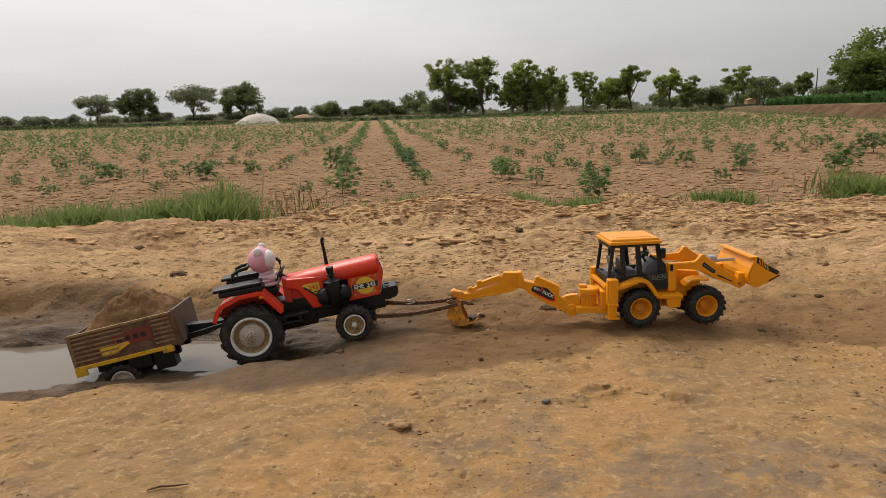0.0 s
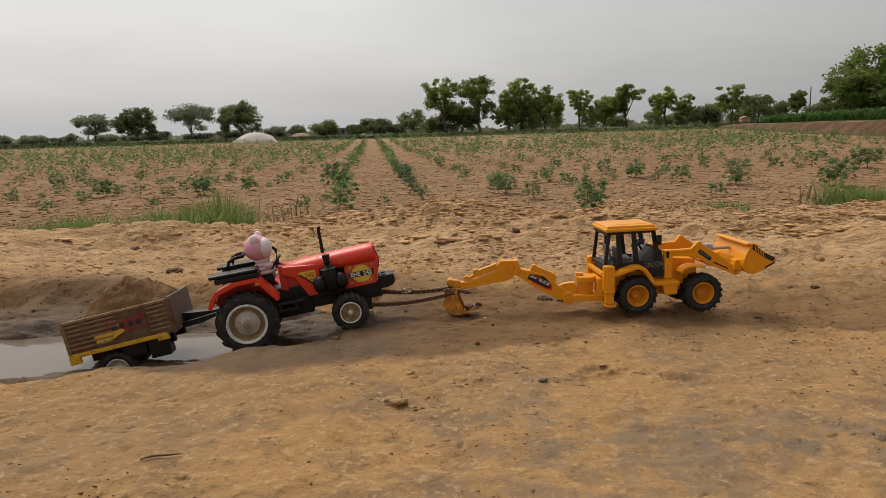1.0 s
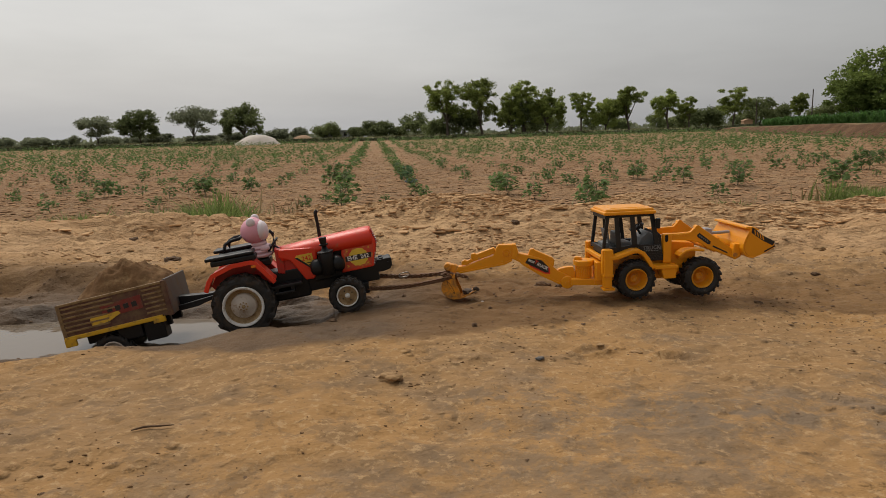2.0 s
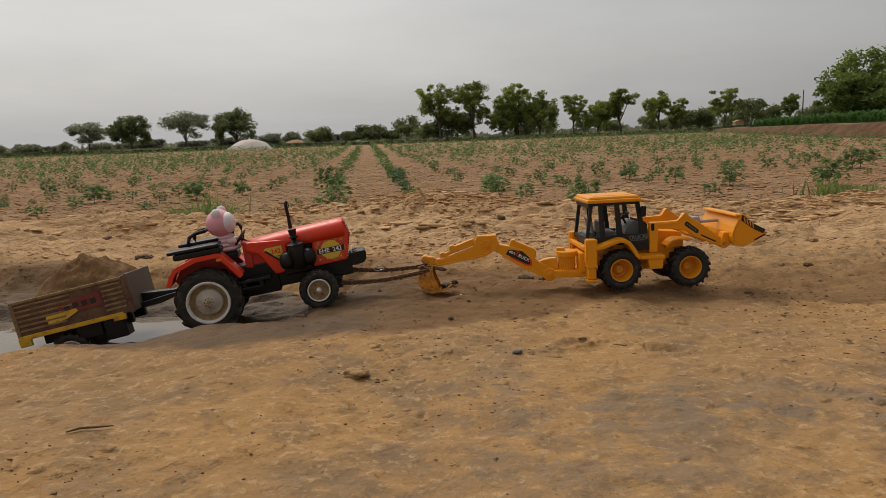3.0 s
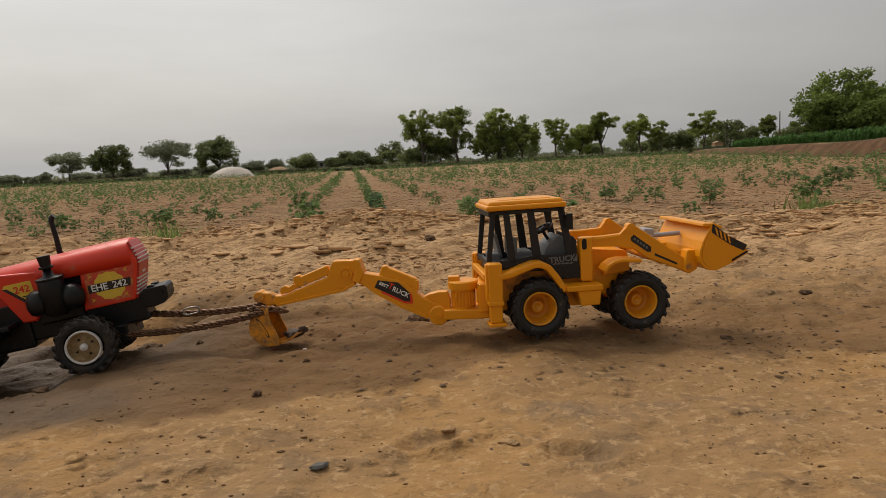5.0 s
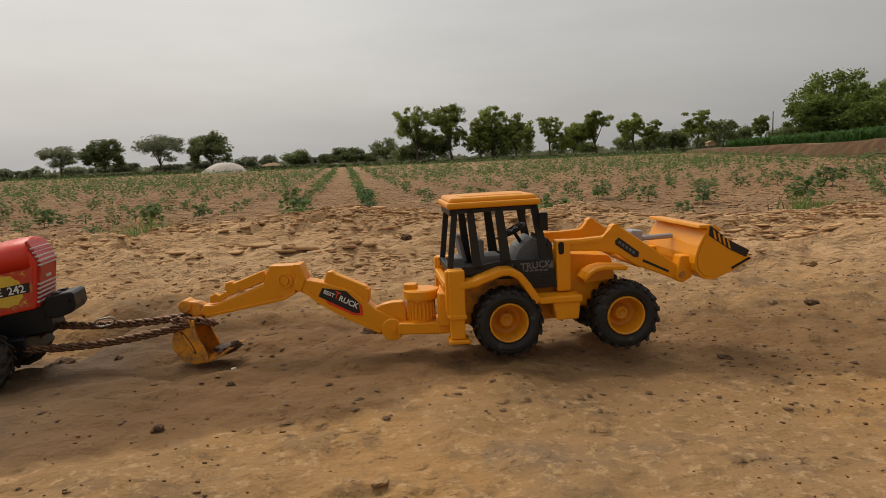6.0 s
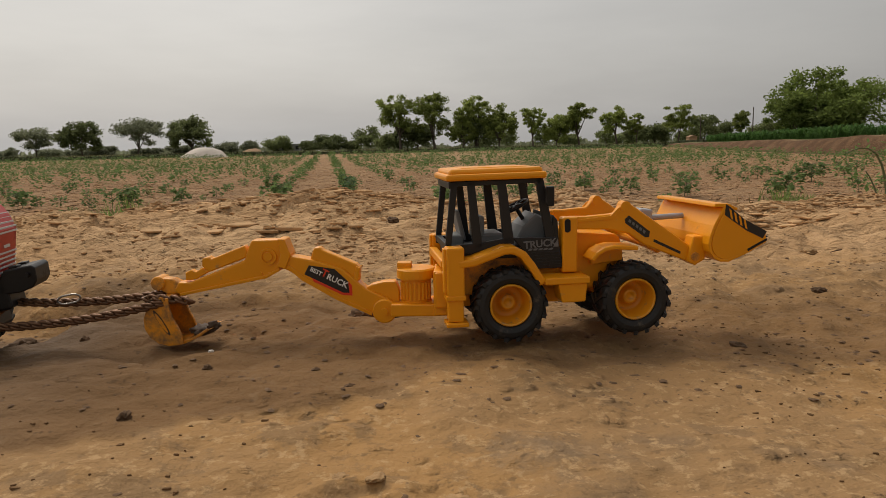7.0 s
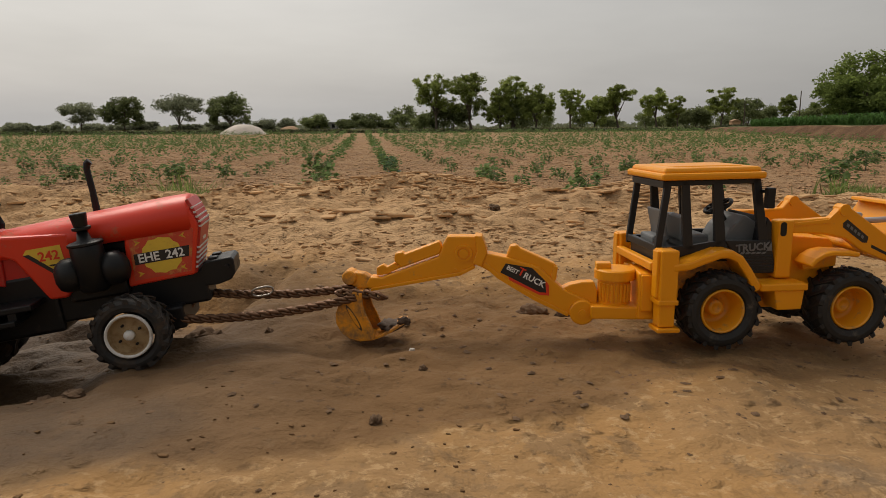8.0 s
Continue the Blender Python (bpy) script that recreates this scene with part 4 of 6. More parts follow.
hp("boom_flange", plate([(-53, 24.0), (-45, 16.9), (-26, 5.4), (-7, -3.8), (-6.2, -2.0), (-25.6, 7.6), (-44.4, 19.6), (-52, 26.0)], -6.0, 6.0, 0.3), YELLOW, boom)
eye = hp("boom_eye", lathe([(-7.4, 0.0), (-7.4, 6.2), (-6.8, 6.8), (6.8, 6.8), (7.4, 6.2), (7.4, 0.0)], "y", 28, (0.6, 0, -1.2)), YELLOW, boom)
hp("pivot_pin", lathe([(-8.4, 0.0), (-8.4, 2.0), (8.4, 2.0), (8.4, 0.0)], "y", 16, (0.6, 0, -1.2)), YELLOW, eye)
hp("boom_ram", plate([(-41.0, 27.0), (-38.2, 34.8), (-34.8, 35.2), (-33, 33.4), (-14.6, 25.2), (-12.8, 23.2), (-13.2, 16.0), (-16, 14.0), (-36, 24)], -3.4, 3.4, 0.9), YELLOW, boom)
hp("ram_end", plate([(-16.6, 17.6), (-14.8, 24.2), (-12.6, 23.2), (-14.0, 14.6)], -4.4, 4.4, 0.5), YELLOW, boom)
tag_ = hp("boom_label", plate([(-43.6, 20.4), (-40.8, 25.4), (-26.6, 23.0), (-19.4, 15.8), (-18.8, 9.4), (-22.4, 9.6)], -5.55, -5.1, 0), STICKER_BLACK, boom, "black label with white and red words")
hp("label_red_edge", plate([(-22.4, 9.6), (-18.8, 9.4), (-19.2, 16.0), (-17.4, 13.6), (-17.2, 7.8), (-22.8, 8.2), (-38.6, 16.2), (-39.4, 18.2)], -5.5, -5.1, 0), RED, boom)
for text, size, x, z, mat in (("BEST", 3.3, -37.0, 21.8, STICKER_WHITE), ("T", 6.0, -32.2, 20.6, RED), ("RUCK", 4.7, -25.4, 16.2, STICKER_WHITE)):
    w = lettering(text, size, 0.12)
    bmesh.ops.transform(w, matrix=Matrix.Translation((x * MM, -5.62 * MM, z * MM)) @ Matrix.Rotation(radians(27), 4, "Y"), verts=w.verts)
    hp("label_word", w, mat, tag_, "printed word on the boom label")
stick = hp("dipper", plate([(-72.4, 40.0), (-57.0, 40.0), (-53.4, 38.8), (-53.8, 31.4), (-57.6, 23.6), (-65.4, 19.4), (-107.6, 11.4), (-115.8, 9.8), (-118.0, 13.0), (-115.2, 17.0), (-109, 16.6), (-77.2, 28.6), (-74.4, 36.4)], -4.4, 4.4, 0.9), YELLOW)
hp("dipper_flange", plate([(-115, 9.0), (-65.2, 18.4), (-57.2, 22.6), (-57.8, 24.2), (-65.6, 20.2), (-114.6, 10.8)], -5.4, 5.4, 0.3), YELLOW, stick)
hp("knuckle", plate([(-57.6, 40.6), (-53.6, 40.4), (-50.6, 31.4), (-54, 23.4), (-58.6, 25.2), (-56.4, 32)], -6.2, 6.2, 0.6), YELLOW, stick)
hp("dipper_boss", lathe([(-5.6, 0.0), (-5.6, 2.4), (-4.8, 2.5), (-4.8, 3.4), (-5.4, 3.5), (-5.4, 4.6), (-4.2, 4.8), (4.2, 4.8), (5.4, 4.6), (5.4, 0.0)], "y", 24, (-63.5, 0, 30.6)), YELLOW, stick)
for x, z in ((-68.2, 21.2), (-63.8, 20.8)):
    hp("boss_stud", lathe([(-5.2, 0.0), (-5.2, 0.9), (-4.0, 0.9)], "y", 10, (x, 0, z)), YELLOW, stick)
hp("dipper_ram", plate([(-102, 25.6), (-101.4, 30.0), (-97.4, 31.0), (-96.4, 29.6), (-77, 37.0), (-75.4, 34.0), (-76.4, 30.0), (-98, 22.0)], -3.2, 3.2, 0.8), YELLOW, stick)
hp("ram_lug", plate([(-112, 17.4), (-112, 21.8), (-108.4, 23.6), (-106, 22.2), (-102, 24.6), (-98, 22.4), (-106, 18)], -2.4, 2.4, 0.6), YELLOW, stick)
hp("linkage", lathe([(-5.4, 0.0), (-5.4, 3.4), (-4.8, 4.0), (4.8, 4.0), (5.4, 3.4), (5.4, 0.0)], "y", 20, (-127, 0, 16.4), bm=plate([(-130, 14), (-126, 19.6), (-119, 18.8), (-113.6, 15.6), (-115, 10.4), (-122, 10)], -3.8, 3.8, 0.9)), YELLOW_MUDDY)
HB = [(-118.5, 10.4), (-123.5, 10.0), (-128.2, 7.4), (-131.8, 3.0), (-133.8, -2.4), (-133.6, -8.2), (-131.0, -13.2), (-126.4, -16.6), (-120.6, -18.2), (-114.4, -17.8), (-108.6, -15.8), (-103.0, -12.8), (-99.0, -10.2)]
hoe_bucket = hp("digging_bucket", band(HB[::-1], 1.4, -10.5, 10.5, 0.3), YELLOW_MUDDY, None, "mud-caked yellow digging bucket")
FRONT = [(-112.0, -16.8), (-112.8, -12.2), (-114.6, -7.4), (-117.0, -2.4), (-118.6, 3.4), (-118.6, 9.6)]
for y in (-11.2, 9.9):
    hp("bucket_side", plate(HB[:9] + FRONT, y, y + 1.3, 0.4), YELLOW_MUDDY, hoe_bucket)
    hp("side_rib", band(FRONT[::-1], 2.0, y - 0.9 if y < 0 else y, y + 1.3 if y < 0 else y + 2.2, 0.5), YELLOW_MUDDY, hoe_bucket)
# raised ovals stand in for the slot, its dark outline put into the colour
for k, (grow, out, mat) in enumerate(((1.0, 11.7, MUD_CAKE), (0.78, 12.0, YELLOW_MUDDY))):
    hp("bucket_slot", plate([(-123.6 + grow * (8.4 * math.cos(a) * 0.50 + 1.3 * math.sin(a) * 0.86), -4.6 - grow * (8.4 * math.cos(a) * 0.86 - 1.3 * math.sin(a) * 0.50)) for a in [-q * math.pi / 8 for q in range(16)]], -out, -10.4, 0.2), mat, hoe_bucket)
# raised dark blocks stand in for the notches
for k in range(4):
    hp("bucket_notch", block(-129.4 + 2.9 * k, -128.4 + 2.9 * k, -11.6, -11.0, 3.4 + 1.2 * k, 6.8 + 1.0 * k, 0.1), MUD_CAKE, hoe_bucket)
hp("caked_mud", lump_of(21, (-105.5, 1, -12.0), 6.5, 8.5, 2.4), MUD_CAKE, hoe_bucket, "lump of wet mud stuck to the bucket lip", True)
hp("caked_mud", lump_of(22, (-97.0, -4, -8.2), 3.4, 3.6, 2.2), MUD_CAKE, hoe_bucket, "lump of wet mud stuck to the bucket teeth", True)
for k in range(4):
    hp("digging_tooth", plate([(-104, -13.8), (-96.0, -8.6), (-103.0, -11.0)], -9.2 + 5.2 * k, -6.4 + 5.2 * k, 0.3), YELLOW_MUDDY, hoe_bucket)
HOE_WORLD = LOADER_AT @ HOE

# ---- red toy tractor ----
T_AT = Matrix.Translation((-0.1992, 0.6425, 0.0340)) @ pose(0, 0, 0, 0, 0, 9.4) @ pose(0, 0, 0, 0, -8.0, 0)
TRACTOR_AT = T_AT @ Matrix.Translation((0.04, 0.039, -0.029))
tractor = thing("toy_tractor", "red plastic toy tractor nosing up out of the puddle", "toy vehicle", TRACTOR_AT)
TIN = Matrix.Translation((-0.04, -0.039, 0.029))


def tp(name, bm, mat, parent=None, label="", smooth=False):
    return part(name, bm, mat, parent or tractor, label, TIN if parent is None else None, smooth)


def tractor_wheel(x, y, z, r, w, lugs, flip, turn, big):
    at = TIN @ pose(x * MM, y * MM, z * MM, 0, turn, 180 if flip else 0)
    tyre = part("wheel", tyre_mesh(r, w, 2.4 if big else 1.4), RUBBER_MUDDY, tractor, "muddy black tyre with deep tread", at)
    tread(tyre, r, w, lugs, 2.4 if big else 1.4, RUBBER_MUDDY, 6.0)
    if big:
        rim = part("rim", lathe([(1.2, 20.46), (-0.6, 20.24), (-0.8, 19.58), (-0.2, 18.26), (1.4, 17.71), (2.4, 17.6)], "y", 44, caps=False), WHITE, tyre, "white rim ring", smooth=True)
        part("rim_well", lathe([(1.8, 17.82), (7.0, 16.28), (8.0, 14.74), (8.0, 11.44)], "y", 44, caps=False), TAN, tyre, "dust-caked rim well", smooth=True)
        part("disc", lathe([(8.2, 12.98), (4.8, 12.43), (4.0, 11.44), (3.8, 6.82), (2.4, 6.38), (2.2, 0.0)], "y", 40, caps=False), WHITE_DIRTY, tyre, "muddy white wheel disc", smooth=True)
        for k in range(8):
            a = k * math.pi / 4
            part("wheel_bolt", lathe([(1.0, 0.0), (1.0, 0.7), (2.4, 0.8)], "y", 8, (4.0 * math.cos(a), 0, 4.0 * math.sin(a))), TAN, tyre)
        part("hub_cap", lathe([(0.2, 0.0), (0.4, 1.6), (2.0, 1.9)], "y", 16), TAN, tyre)
    else:
        part("rim", lathe([(1.0, 11.2), (-0.5, 11.0), (-0.6, 10.3), (0.4, 9.7)], "y", 36, caps=False), WHITE, tyre, "white rim ring", smooth=True)
        part("disc", lathe([(0.2, 9.8), (4.4, 9.2), (4.8, 8.0), (3.2, 4.4), (3.0, 0.0)], "y", 36, caps=False), TAN, tyre, "dust-caked tan wheel disc", smooth=True)
        part("hub_cap", lathe([(-0.6, 0.0), (-0.2, 1.8), (1.0, 2.6), (2.6, 2.7)], "y", 18), WHITE, tyre, "white hub cap", smooth=True)
        for k in range(4):
            a = k * math.pi / 2 + 0.5
            part("wheel_bolt", lathe([(1.6, 0.0), (1.7, 0.6), (3.4, 0.7)], "y", 8, (5.6 * math.cos(a), 0, 5.6 * math.sin(a))), BLACK, tyre)


tractor_wheel(0, 0, 0, 32.2, 21, 15, False, 7, True)
tractor_wheel(0, 78, 0, 32.2, 21, 15, True, 19, True)
tractor_wheel(102.5, 2, -10.4, 19.3, 15, 17, False, 3, False)
tractor_wheel(102.5, 76, -10.4, 19.3, 15, 17, True, 11, False)
for side in (0, 1):
    y0, y1 = (3, 25) if not side else (53, 75)
    guard = tp("fender", band([(-33.4, 22.0), (-28.6, 31.2), (-23.4, 37.0), (-3.4, 43.2), (15.6, 43.6), (19.4, 42.4), (26, 33.6), (35.8, 19.4)], 3.0, y0, y1, 0.9), RED)
    tp("fender_lip", band([(-34, 22.0), (-29.2, 31.6), (-23.8, 37.6), (-3.4, 44.0), (16.0, 44.4), (20.2, 42.8), (26.8, 33.8), (36.6, 19.2)], 4.4, y0 - 0.6 if not side else y1 - 1.0, y0 + 1.0 if not side else y1 + 0.6, 0.3), RED, guard)
    tp("indicator", block(15.5, 20, y0 - 0.9 if not side else y1 - 0.6, y0 + 0.6 if not side else y1 + 0.9, 36.5, 39.0, 0.3), ORANGE, guard, "small orange indicator")
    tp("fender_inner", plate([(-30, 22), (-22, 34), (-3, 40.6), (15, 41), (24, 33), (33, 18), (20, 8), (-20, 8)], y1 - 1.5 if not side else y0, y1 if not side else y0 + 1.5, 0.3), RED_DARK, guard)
    box_ = tp("side_cushion", block(-22.5, 21.5, y0 + 1.0, y1 - 4, 44.0, 49.6, 1.4), BLACK)
    tp("cushion_top", block(-27, 20.5, y0 + 0.2, y1 - 3, 50.0, 53.4, 1.2), BLACK, box_)
    tp("footboard", block(22, 60, y0 + 7 if not side else y0 - 2, y1 + 3 if not side else y1 - 7, 9.0, 12.0, 0.6, bm=block(30, 52, y0 + 5 if not side else y0, y1, 3.0, 5.6, 0.5)), BLACK)
    tp("step_bracket", block(32, 36, y0 + 8, y1 - 4, 4, 10, 0.3, bm=block(48, 52, y0 + 8, y1 - 4, 4, 10, 0.3)), BLACK)
tp("gearbox", block(-16, 66, 27, 51, -8, 24, 2.0), BLACK)
tp("rear_axle", tube([(0, 10, 0), (0, 68, 0)], 5.0, 16), BLACK)
tp("engine", block(60, 106, 29, 49, -4, 34, 1.5, bm=block(72, 101, 25.5, 52.5, 6, 30, 1.5)), BLACK)
tp("front_support", block(98, 139, 28, 50, -6, 12, 1.5), BLACK)
tp("front_axle", block(97, 108, 12, 66, -14, -6, 1.2, bm=tube([(102.5, 6, -10.4), (102.5, 72, -10.4)], 3.0, 12)), BLACK)
tp("axle_bracket", block(106, 126, 20, 58, -16, -4, 1.2), BLACK)
# bonnet: rounded top, swept along the body
def bonnet_section(x, low, top, half):
    pts = [(x, 39 - half, low), (x, 39 - half, top - half * 0.62)]
    for k in range(1, 10):
        a = math.pi * k / 10
        pts.append((x, 39 - half * math.cos(a), top - half * 0.62 + half * 0.62 * math.sin(a)))
    return pts + [(x, 39 + half, top - half * 0.62), (x, 39 + half, low)]


b = bmesh.new()
rows = [[b.verts.new([c * MM for c in p]) for p in bonnet_section(*s)] for s in ((43, 35, 46.2, 14.2), (45, 34, 47.6, 15.0), (70, 34, 49.0, 15.2), (100, 34, 50.4, 15.4), (128, 34, 51.6, 15.4), (136.5, 34, 51.6, 15.2), (138.5, 34, 51.0, 14.6))]
for r0, r1 in zip(rows, rows[1:]):
    for k in range(len(r0) - 1):
        b.faces.new((r0[k], r0[k + 1], r1[k + 1], r1[k]))
    b.faces.new((r0[0], r1[0], r1[-1], r0[-1]))
b.faces.new(rows[0])
b.faces.new(rows[-1])
bonnet = tp("bonnet", b, RED, None, "glossy red rounded bonnet", True)
nose = tp("nose_panel", plate([(104.5, 35.0), (101.5, 9.6), (134.5, 10.4), (141.5, 36), (139.5, 42), (137.5, 46), (136, 36)], 24.2, 53.8, 1.0), RED, None, "red side and front panel")
tp("front_grille", plate([(133.6, 10.6), (135.6, 10.6), (142.8, 36), (141, 44), (138.5, 49.8), (137.2, 49.0), (140.2, 36)], 26, 52, 0.5), RED_DARK, nose)
for k in range(5):
    for base in (13.4, 34.2):
        z = base + 2.5 * k
        x = 136.4 + (z - 13.4) * 0.283 if z < 36 else 142.6 - (z - 36) * 0.28
        tp("grille_stripe", block(x - 0.9, x + 0.35, 25.2, 52.8, z, z + 1.1, 0.2), STRIPE_GREY, nose)
tp("grille_badge", block(138.6, 140.6, 35, 43, 26.5, 31.5, 0.2), STRIPE_GREY, nose)
cowl = tp("cowl", plate([(42, 46), (40.5, 38), (52, 32.8), (63.6, 10.2), (72.0, 9.8), (77.4, 15.5), (79.4, 36), (79, 42)], 23.6, 54.4, 1.2), RED)
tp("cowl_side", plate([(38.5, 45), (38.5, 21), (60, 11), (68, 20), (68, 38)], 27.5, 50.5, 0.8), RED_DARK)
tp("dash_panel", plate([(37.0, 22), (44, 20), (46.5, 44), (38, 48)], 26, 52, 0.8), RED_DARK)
# printed stickers on the near and far side
for side in (0, 1):
    face, out = (24.2, -0.25) if not side else (53.8, 0.25)
    sheet = tp("side_sticker", plate([(106.6, 34.2), (105.2, 12.4), (133.4, 12.6), (138.6, 34.4), (136, 35.6), (109, 35.4)], face + out, face, 0), STICKER_RED, nose, "red and gold printed sticker")
    burst = [(121 + q * math.cos(a), 23.4 + 0.92 * q * math.sin(a)) for a, q in [(k * math.pi / 12, (10.6, 9.9, 10.3, 9.6)[k % 4]) for k in range(24)]]
    tp("gold_flash", plate(burst, face + 1.7 * out, face, 0), STICKER_GOLD, sheet)
    for cx, cz, d in ((108.6, 31.6, 1), (134.2, 31.8, -1), (107.4, 15.4, 1), (131.6, 15.4, -1)):
        tp("corner_flash", plate([(cx, cz + 1.6), (cx + 3.2 * d, cz), (cx, cz - 1.6), (cx + 1.2 * d, cz)], face + 1.9 * out, face, 0), STICKER_YELLOW, sheet)
    strip = tp("name_strip", plate([(107.2, 20.4), (107.4, 26.0), (135.0, 26.2), (133.8, 20.6)], face + 2.2 * out, face, 0), STICKER_BLACK, sheet, "black strip with pale characters")
    for text, x in (("EHE", 114.4), ("242", 127.4)):
        w = lettering(text, 6.2, 0.1)
        if side:
            bmesh.ops.transform(w, matrix=Matrix.Rotation(radians(180), 4, "Z"), verts=w.verts)
        bmesh.ops.transform(w, matrix=Matrix.Translation((x * MM, (face + 2.5 * out) * MM, 23.2 * MM)), verts=w.verts)
        tp("strip_word", w, STICKER_WHITE, strip)
    fc = 23.6 if not side else 54.4
    flag = tp("number_sticker", plate([(56.8, 34.6), (58.6, 37.0), (74.6, 37.2), (75.6, 16.6)], fc + out, fc, 0), STICKER_GOLD, cowl, "gold triangular sticker with red number")
    w = lettering("242", 6.6, 0.1)
    if side:
        bmesh.ops.transform(w, matrix=Matrix.Rotation(radians(180), 4, "Z"), verts=w.verts)
    bmesh.ops.transform(w, matrix=Matrix.Translation((68.4 * MM, (fc + 1.5 * out) * MM, 32.4 * MM)), verts=w.verts)
    tp("sticker_number", w, RED, flag)
    tp("sticker_edge", plate([(56.8, 34.6), (75.6, 16.6), (75.5, 19.4), (59.6, 34.6)], fc + 1.5 * out, fc, 0), STICKER_BLACK, flag)
    for k in range(4):
        z = 28.0 - 2.2 * k
        tp("sticker_line", plate([(67.4 + 2.0 * k, z), (75.0, z), (75.0, z - 0.8), (68.2 + 2.0 * k, z - 0.8)], fc + 1.4 * out, fc, 0), STICKER_BLACK, flag)
    tp("cowl_stud", lathe([(fc + 2.4 * out, 0.0), (fc + 2.4 * out, 0.8), (fc, 0.8)], "y", 10, (74.0, 0, 14.0)), ORANGE, cowl)
cleaner = tp("air_cleaner", lathe([(11.5, 5.0), (13.5, 7.2), (30, 7.8), (36.0, 7.6), (37.4, 6.8), (38.4, 3.4), (43.2, 2.2)], "z", 36, (88.5, 17.5, 0)), BLACK, None, "", True)
tp("cleaner_cap", lathe([(42.6, 2.6), (43.4, 4.4), (44.6, 4.4), (45.0, 3.2), (51.2, 4.0), (51.6, 3.6), (51.6, 0.0)], "z", 24, (88.5, 17.5, 0)), BLACK, cleaner)
tp("cleaner_ring", lathe([(35.4, 7.9), (35.8, 8.3), (36.8, 8.3), (37.4, 7.4)], "z", 28, (88.5, 17.5, 0)), BLACK, cleaner)
for x in (77.8, 98.6):
    tp("side_canister", lathe([(13.5, 0.0), (13.7, 3.6), (15.2, 6.0), (19, 7.4), (24, 7.4), (28, 5.8), (30.0, 3.0), (30.4, 0.0)], "z", 36, (x, 19.2, 0)), BLACK, None, "", True)
tp("exhaust_pipe", tube([(84, 57.5, 28), (84.4, 57.5, 46), (84.8, 57.5, 60), (84.6, 57.5, 73)], [2.0, 2.0, 1.7, 1.7], 12, bm=tube([(84.6, 57.5, 72.0), (85.4, 57.5, 74.6), (87.0, 57.5, 75.6)], 1.9, 12)), BLACK, None, "thin black upright exhaust pipe")
tp("front_bumper", plate([(134, 3.0), (137, 12), (139.5, 15.4), (153.0, 15.8), (154.6, 14.2), (154.2, 7.0), (151.4, 3.6), (144, 2.0)], 28, 50, 0.8), BLACK)
# two plain blocks added on top of the bumper
for y in (30, 42):
    tp("front_lamp", block(141.5, 146, y, y + 6, 15.0, 16.8, 0.5), BLACK, None, "small black block on the bumper top")
tp("bumper_bolt", tube([(150.5, 26.0, 11), (150.5, 28.5, 11)], 1.2, 10), BLACK)
seat = tp("driver_seat", block(6, 32, 27, 51, 32, 39, 1.5), BLACK)
bar = [(-9, 24, 50), (-9.6, 24, 57), (-8.0, 25, 61.4), (-2, 27, 64), (6, 29, 64.4), (6, 49, 64.4), (-2, 51, 64), (-8, 53, 61.4), (-9.6, 54, 57), (-9, 54, 50)]
tp("seat_rail", tube(bar, 1.8, 10), BLACK, None, "black bent seat rail")
tp("grab_handle", tube([(26, 56, 44), (27, 57, 56), (30, 57, 62), (34, 57, 63.4), (36.5, 57, 60), (36, 57, 50), (34, 56, 40)], 1.9, 10), BLACK)
wheel_ring = tube([(8.4 * math.cos(a), 8.4 * math.sin(a), 0) for a in [k * math.pi / 12 for k in range(25)]], 1.2, 8, caps=False)
for s in (0, 60, 120):
    wheel_ring = tube([(-8 * math.cos(radians(s)), -8 * math.sin(radians(s)), 0), (8 * math.cos(radians(s)), 8 * math.sin(radians(s)), 0)], 0.9, 6, wheel_ring)
bmesh.ops.transform(wheel_ring, matrix=Matrix.Translation((36 * MM, 39 * MM, 50.5 * MM)) @ Matrix.Rotation(radians(-48), 4, "Y"), verts=wheel_ring.verts)
tp("steering_wheel", wheel_ring, BLACK)
tp("steering_column", tube([(36.5, 39, 50), (45, 39, 42)], 1.6, 10), BLACK)
tp("hitch", block(-34, -12, 34, 44, 2, 7, 0.8), BLACK)

# ---- small soft-vinyl doll on the driver's seat: plain shapes, no face ----
b = bmesh.new()


def ball(centre, radii, mat_index, seg=28):
    n0 = len(b.faces)
    bmesh.ops.create_uvsphere(b, u_segments=seg, v_segments=seg // 2, radius=1, matrix=Matrix.Translation([c * MM for c in centre]) @ Matrix.Diagonal([r * MM for r in radii] + [1]))
    b.faces.ensure_lookup_table()
    for f in b.faces[n0:]:
        f.material_index, f.smooth = mat_index, True


ball((20.5, 39, 68.5), (13.4, 14.2, 13.4), 0)
ball((28.8, 36.0, 68.0), (6.9, 10.9, 10.4), 1)
ball((20.5, 28.5, 78.6), (4.6, 3.4, 4.8), 1)
ball((23.0, 47.0, 80.2), (4.4, 3.4, 4.6), 1)
ball((21, 40.0, 79.8), (5.4, 6.4, 2.8), 0)
for k, (r, z) in enumerate(((8.0, 54.5), (9.4, 50.6), (10.4, 46.6), (11.4, 42.6))):
    ball((23 + 0.4 * k, 39, z), (r, r * 0.98, 3.4), 2)
ball((29, 30.5, 49.5), (5.0, 2.8, 3.0), 2)
ball((29, 47.5, 49.5), (5.0, 2.8, 3.0), 2)
DOLL_STRIPE = material("pale_pink_doll_vinyl", (0.72, 0.50, 0.53), 0.6, vary=0.12, scale=180)
